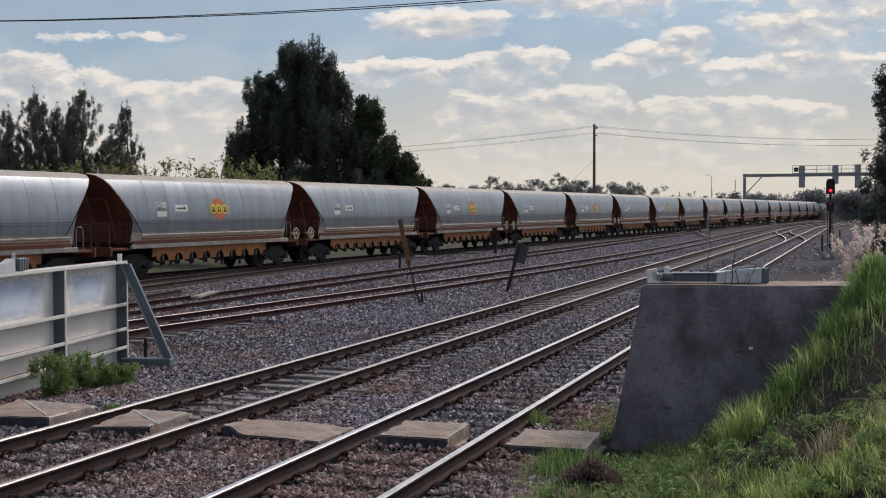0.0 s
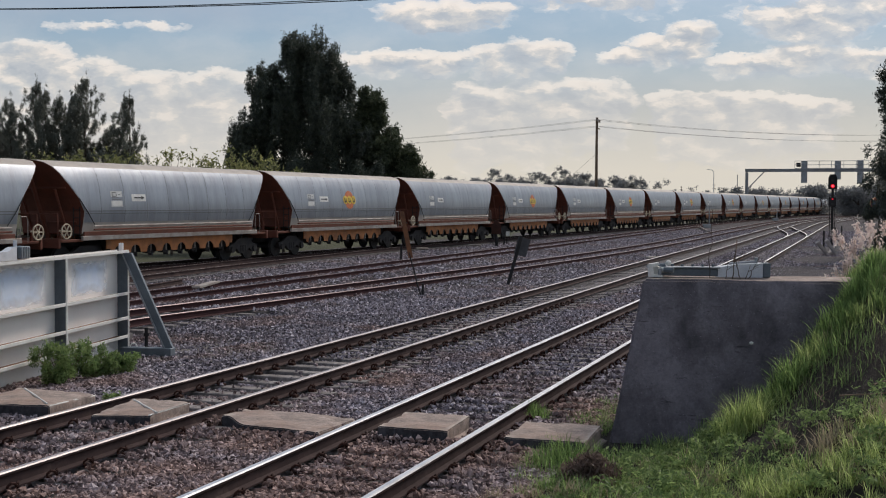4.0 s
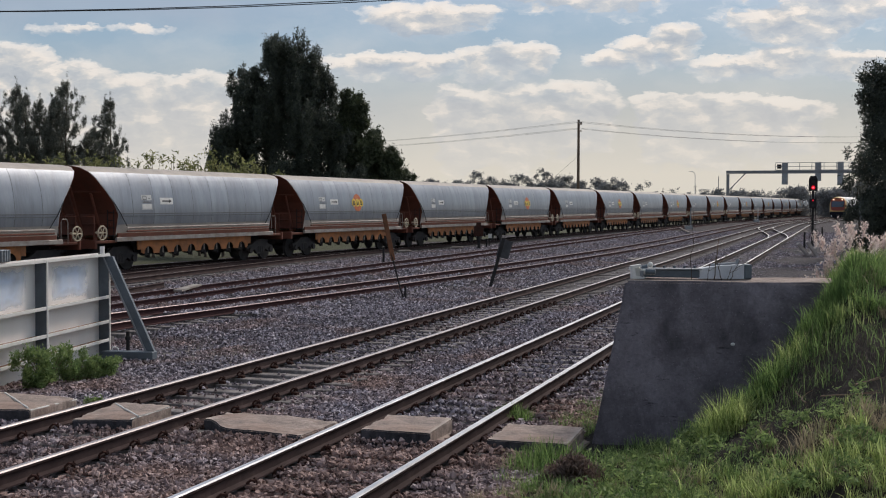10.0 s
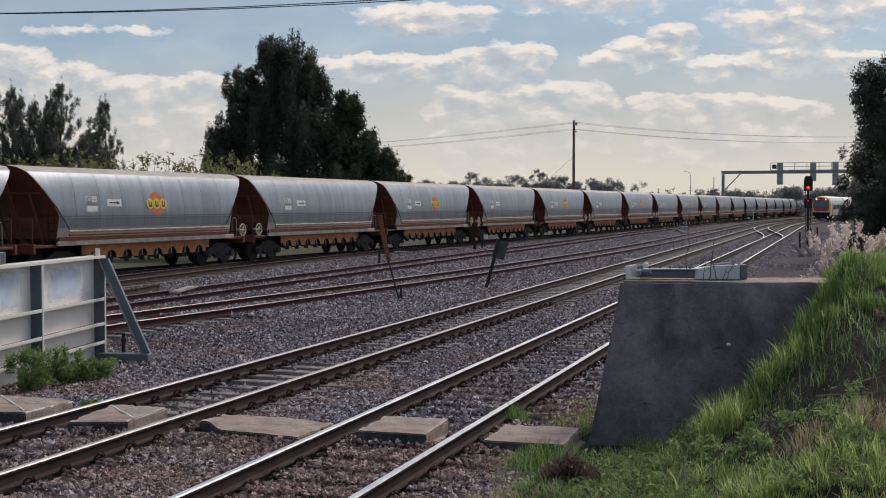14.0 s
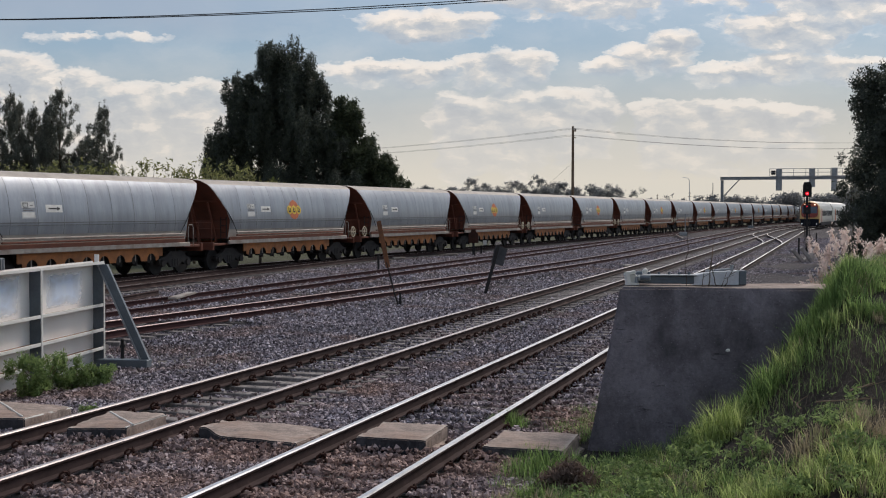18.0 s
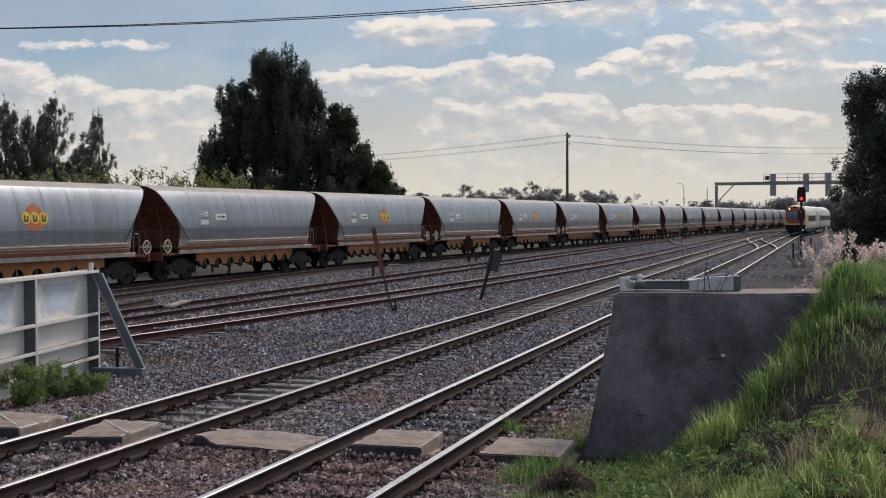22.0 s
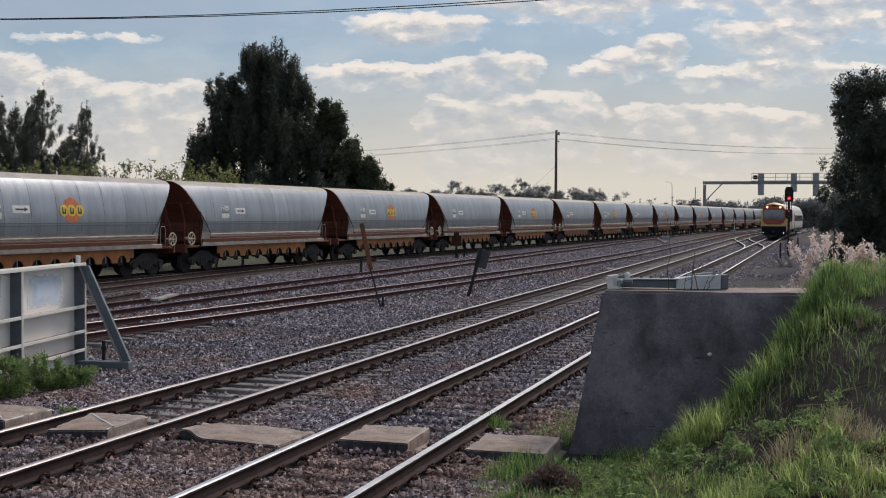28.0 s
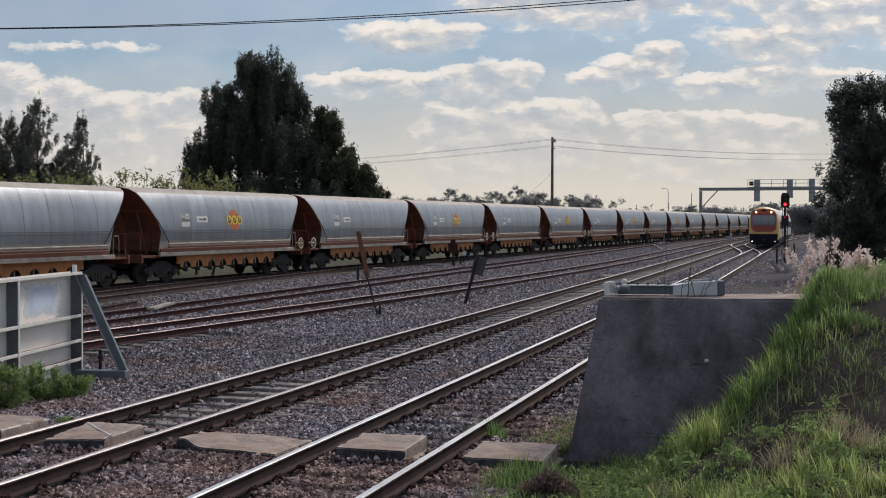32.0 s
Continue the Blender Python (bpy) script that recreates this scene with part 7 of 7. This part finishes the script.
for i, (u, v, n, h, r) in enumerate(((0.93, 15.75, 1000, 0.34, 0.22), (3.02, 12.98, 800, 0.6, 0.2), (3.59, 13.43, 700, 0.56, 0.2), (4.24, 14.0, 600, 0.48, 0.25), (3.9, 13.75, 420, 0.46, 0.2), (1.15, 12.95, 1000, 0.42, 0.34), (1.45, 13.05, 500, 0.34, 0.3),
                                     (1.05, 13.7, 400, 0.28, 0.25), (2.16, 13.55, 240, 0.3, 0.25), (2.7, 13.6, 240, 0.42, 0.22), (2.4, 13.55, 140, 0.36, 0.2), (1.9, 13.5, 200, 0.24, 0.25), (1.0, 12.7, 160, 0.16, 0.3),
                                     (3.3, 13.2, 260, 0.4, 0.22), (3.15, 13.3, 180, 0.34, 0.3), (4.05, 13.4, 220, 0.36, 0.25), (4.5, 13.6, 300, 0.3, 0.3), (2.95, 13.45, 130, 0.4, 0.2))):
    tuft(u, v, n, h, r, "tall bright green grass tuft at the concrete block", 300 + i, PALE_GRASS if i % 3 == 1 else GRASS)
for i, (u, v, n, h, r) in enumerate(((4.55, 14.3, 1800, 0.3, 0.26), (4.85, 14.45, 2300, 0.4, 0.32), (5.2, 14.6, 1500, 0.27, 0.35), (6.5, 16.6, 1100, 0.16, 0.4), (5.85, 16.4, 1300, 0.22, 0.38), (7.1, 16.8, 900, 0.16, 0.4))):
    tuft(u, v, n, h, r, "dense rounded clump of green grass on the bank", 330 + i)


def plumes():
    for i, (u, v, n) in enumerate(((5.3, 16.9, 10), (5.6, 17.1, 12), (5.95, 17.2, 10), (6.25, 17.1, 10), (6.55, 17.4, 9), (6.95, 17.3, 9))):
        rng = np.random.default_rng(400 + i)
        z0 = lie(u, v)
        t = thing("plume_grass", "feathery pink-white flowering grass on the bank", "grass", pose(u, v, z0), "plume grasses")
        bm = bmesh.new()
        heads = []
        for _ in range(n):
            a, r = rng.random() * 6.28, 0.2 * rng.random()
            top = Vector((r * math.cos(a) + rng.normal() * 0.13, r * math.sin(a) + rng.normal() * 0.1, (0.2 + 0.36 * rng.random()) * (1.0 if u < 6.2 else 0.72)))
            rod(bm, (r * math.cos(a) * 0.5, r * math.sin(a) * 0.5, 0), top, 0.003, 4)
            for k in range(7):
                f = k / 6
                heads.append((top.x - 0.1 * top.x * f + rng.normal() * 0.01, top.y + rng.normal() * 0.01, top.z - 0.17 * f, 0.008 + 0.022 * f, 0.018, 0.02))
        part("stem", bm, STRAW, t)
        leaf_mesh("plume", heads, n * 110, 0.023, PLUME, t, 420 + i, 2.0, -0.5, 0.2)


plumes()


def weeds():
    for i, (u, v, w, h, n) in enumerate(((-6.3, 19.1, 0.42, 0.62, 1300), (-5.85, 19.5, 0.36, 0.5, 900), (-5.5, 19.8, 0.28, 0.3, 500), (-4.75, 16.6, 0.16, 0.14, 160))):
        t = thing("weed_bush", "low fresh green weed at the barrier's foot", "weed", pose(u, v, lie(u, v)), "weeds by the barrier")
        rw = random.Random(70 + i)
        blobs = [(rw.gauss(0, 0.5) * w, rw.gauss(0, 0.4) * w, h * rw.uniform(0.15, 1.0) ** 1.2, w * rw.uniform(0.14, 0.3), w * 0.25, h * rw.uniform(0.14, 0.3)) for k in range(26)]
        bm = bmesh.new()
        for k, b in enumerate(blobs):
            limb(bm, (0, 0, 0), b[:3], 0.008, 0.004, k, 3)
        part("stem", bm, TIMBER, t)
        leaf_mesh("foliage", blobs, n * 6, 0.022, LEAF_WEED, t, 500 + i, 2.4, -0.4, 0.15)
    # broad-leaved weeds low in the foreground grass, and a dead brown clump
    rng = random.Random(77)
    for i in range(96):
        u, v = (rng.uniform(1.0, 4.4), rng.uniform(9.6, 13.5)) if i < 70 else (rng.uniform(1.6, 3.2), rng.uniform(11.2, 13.3))
        if u < 0.3296 * v - 4.3 + 1.2 or near(u, v, 4.2, 12.8, 1.2, 0.9) > 0.35:
            continue
        w, h, n = rng.uniform(0.12, 0.3), rng.uniform(0.08, 0.22), rng.randint(90, 260)
        t = thing("weed_bush", "broad-leaved green weed low among grass", "weed", pose(u, v, lie(u, v)), "weeds on the bank")
        blobs = [(rng.uniform(-w, w), rng.uniform(-w, w), h * rng.uniform(0.2, 0.95), 0.07, 0.07, 0.035) for k in range(12)]
        leaf_mesh("foliage", blobs, n, rng.uniform(0.018, 0.03), LEAF_WEED, t, 540 + i, 2.1, 0.1, 0.1)
    t = thing("dead_weed", "dead dark brown weed clump at the grass edge", "weed", pose(1.3, 12.1, lie(1.3, 12.1)))
    leaf_mesh("foliage", [(0, 0, 0.16, 0.2, 0.2, 0.17), (0.14, 0, 0.12, 0.16, 0.2, 0.13), (-0.14, 0, 0.11, 0.16, 0.2, 0.12), (0.05, 0, 0.24, 0.12, 0.12, 0.1)], 7000, 0.02, DEAD, t, 560, 3.6, -0.7, 0.05)
    for i, (u, v) in enumerate(((4.0, 11.8), (4.3, 12.1), (3.7, 12.4))):
        t = thing("dead_twig", "thin bare grey twig lying on the bank", "twig", pose(u, v, lie(u, v) + 0.03, 0, 0, 40 * i), "dead twigs")
        bm = bmesh.new()
        limb(bm, (-0.3, 0, 0.02), (0.3, 0.05, 0.05), 0.008, 0.004, i, 5)
        limb(bm, (0.0, 0, 0.03), (0.2, -0.15, 0.1), 0.005, 0.003, i + 4, 3)
        part("stick", bm, TIMBER, t)


weeds()


def rubble():
    """Broken concrete beams tipped against one another by the signal."""
    for u, v, z, tip, turn, long in ((19.5, 65.6, 0.14, 46, 20, 1.05), (19.9, 65.3, 0.2, 52, 12, 1.1), (20.2, 65.9, 0.16, -40, 30, 1.0), (19.8, 66.4, -0.06, 8, -30, 1.1)):
        bm = bmesh.new()
        box(bm, (0, 0, 0), (long, 0.24, 0.17))
        rough_solid(bm, 2, 0.025, 0.025)
        ob = part("concrete_beam", bm, CONC_PALE)
        ob.matrix_basis = pose(u, v, z, 0, tip, turn)
        tagged(ob, "broken pale concrete beam dumped beside the track", "concrete beam", "dumped beams")


rubble()


# ---- what moves ----
def car_pose(v):
    slope = line_1(v + 1) - line_1(v - 1)
    return pose(line_1(v), v, 0, 0, 0, -90 - math.degrees(math.atan2(slope, 2.0)))


def motions():
    for w, s0 in TRAIN:
        last = s0 + rolled(32)
        steps = [0, 7, 13, 17, 20, 23, 28, 32] if last < 285 else [0, 2, 4, 7, 10, 13, 15, 17, 20, 23, 25, 28, 30, 32]
        walk(w, [(t, on_line(s0 + rolled(t))) for t in steps])
    walk(CLOUD_SHELL, [(t, pose(0, 0, EYE[2], 0, 0, -0.0234 * (t - 13))) for t in (0, 16, 32)])
    for c, back in RAILCARS:
        walk(c, [(t, car_pose(203 - 4.44 * (t - 13) + back)) for t in range(0, 33, 2)])


motions()
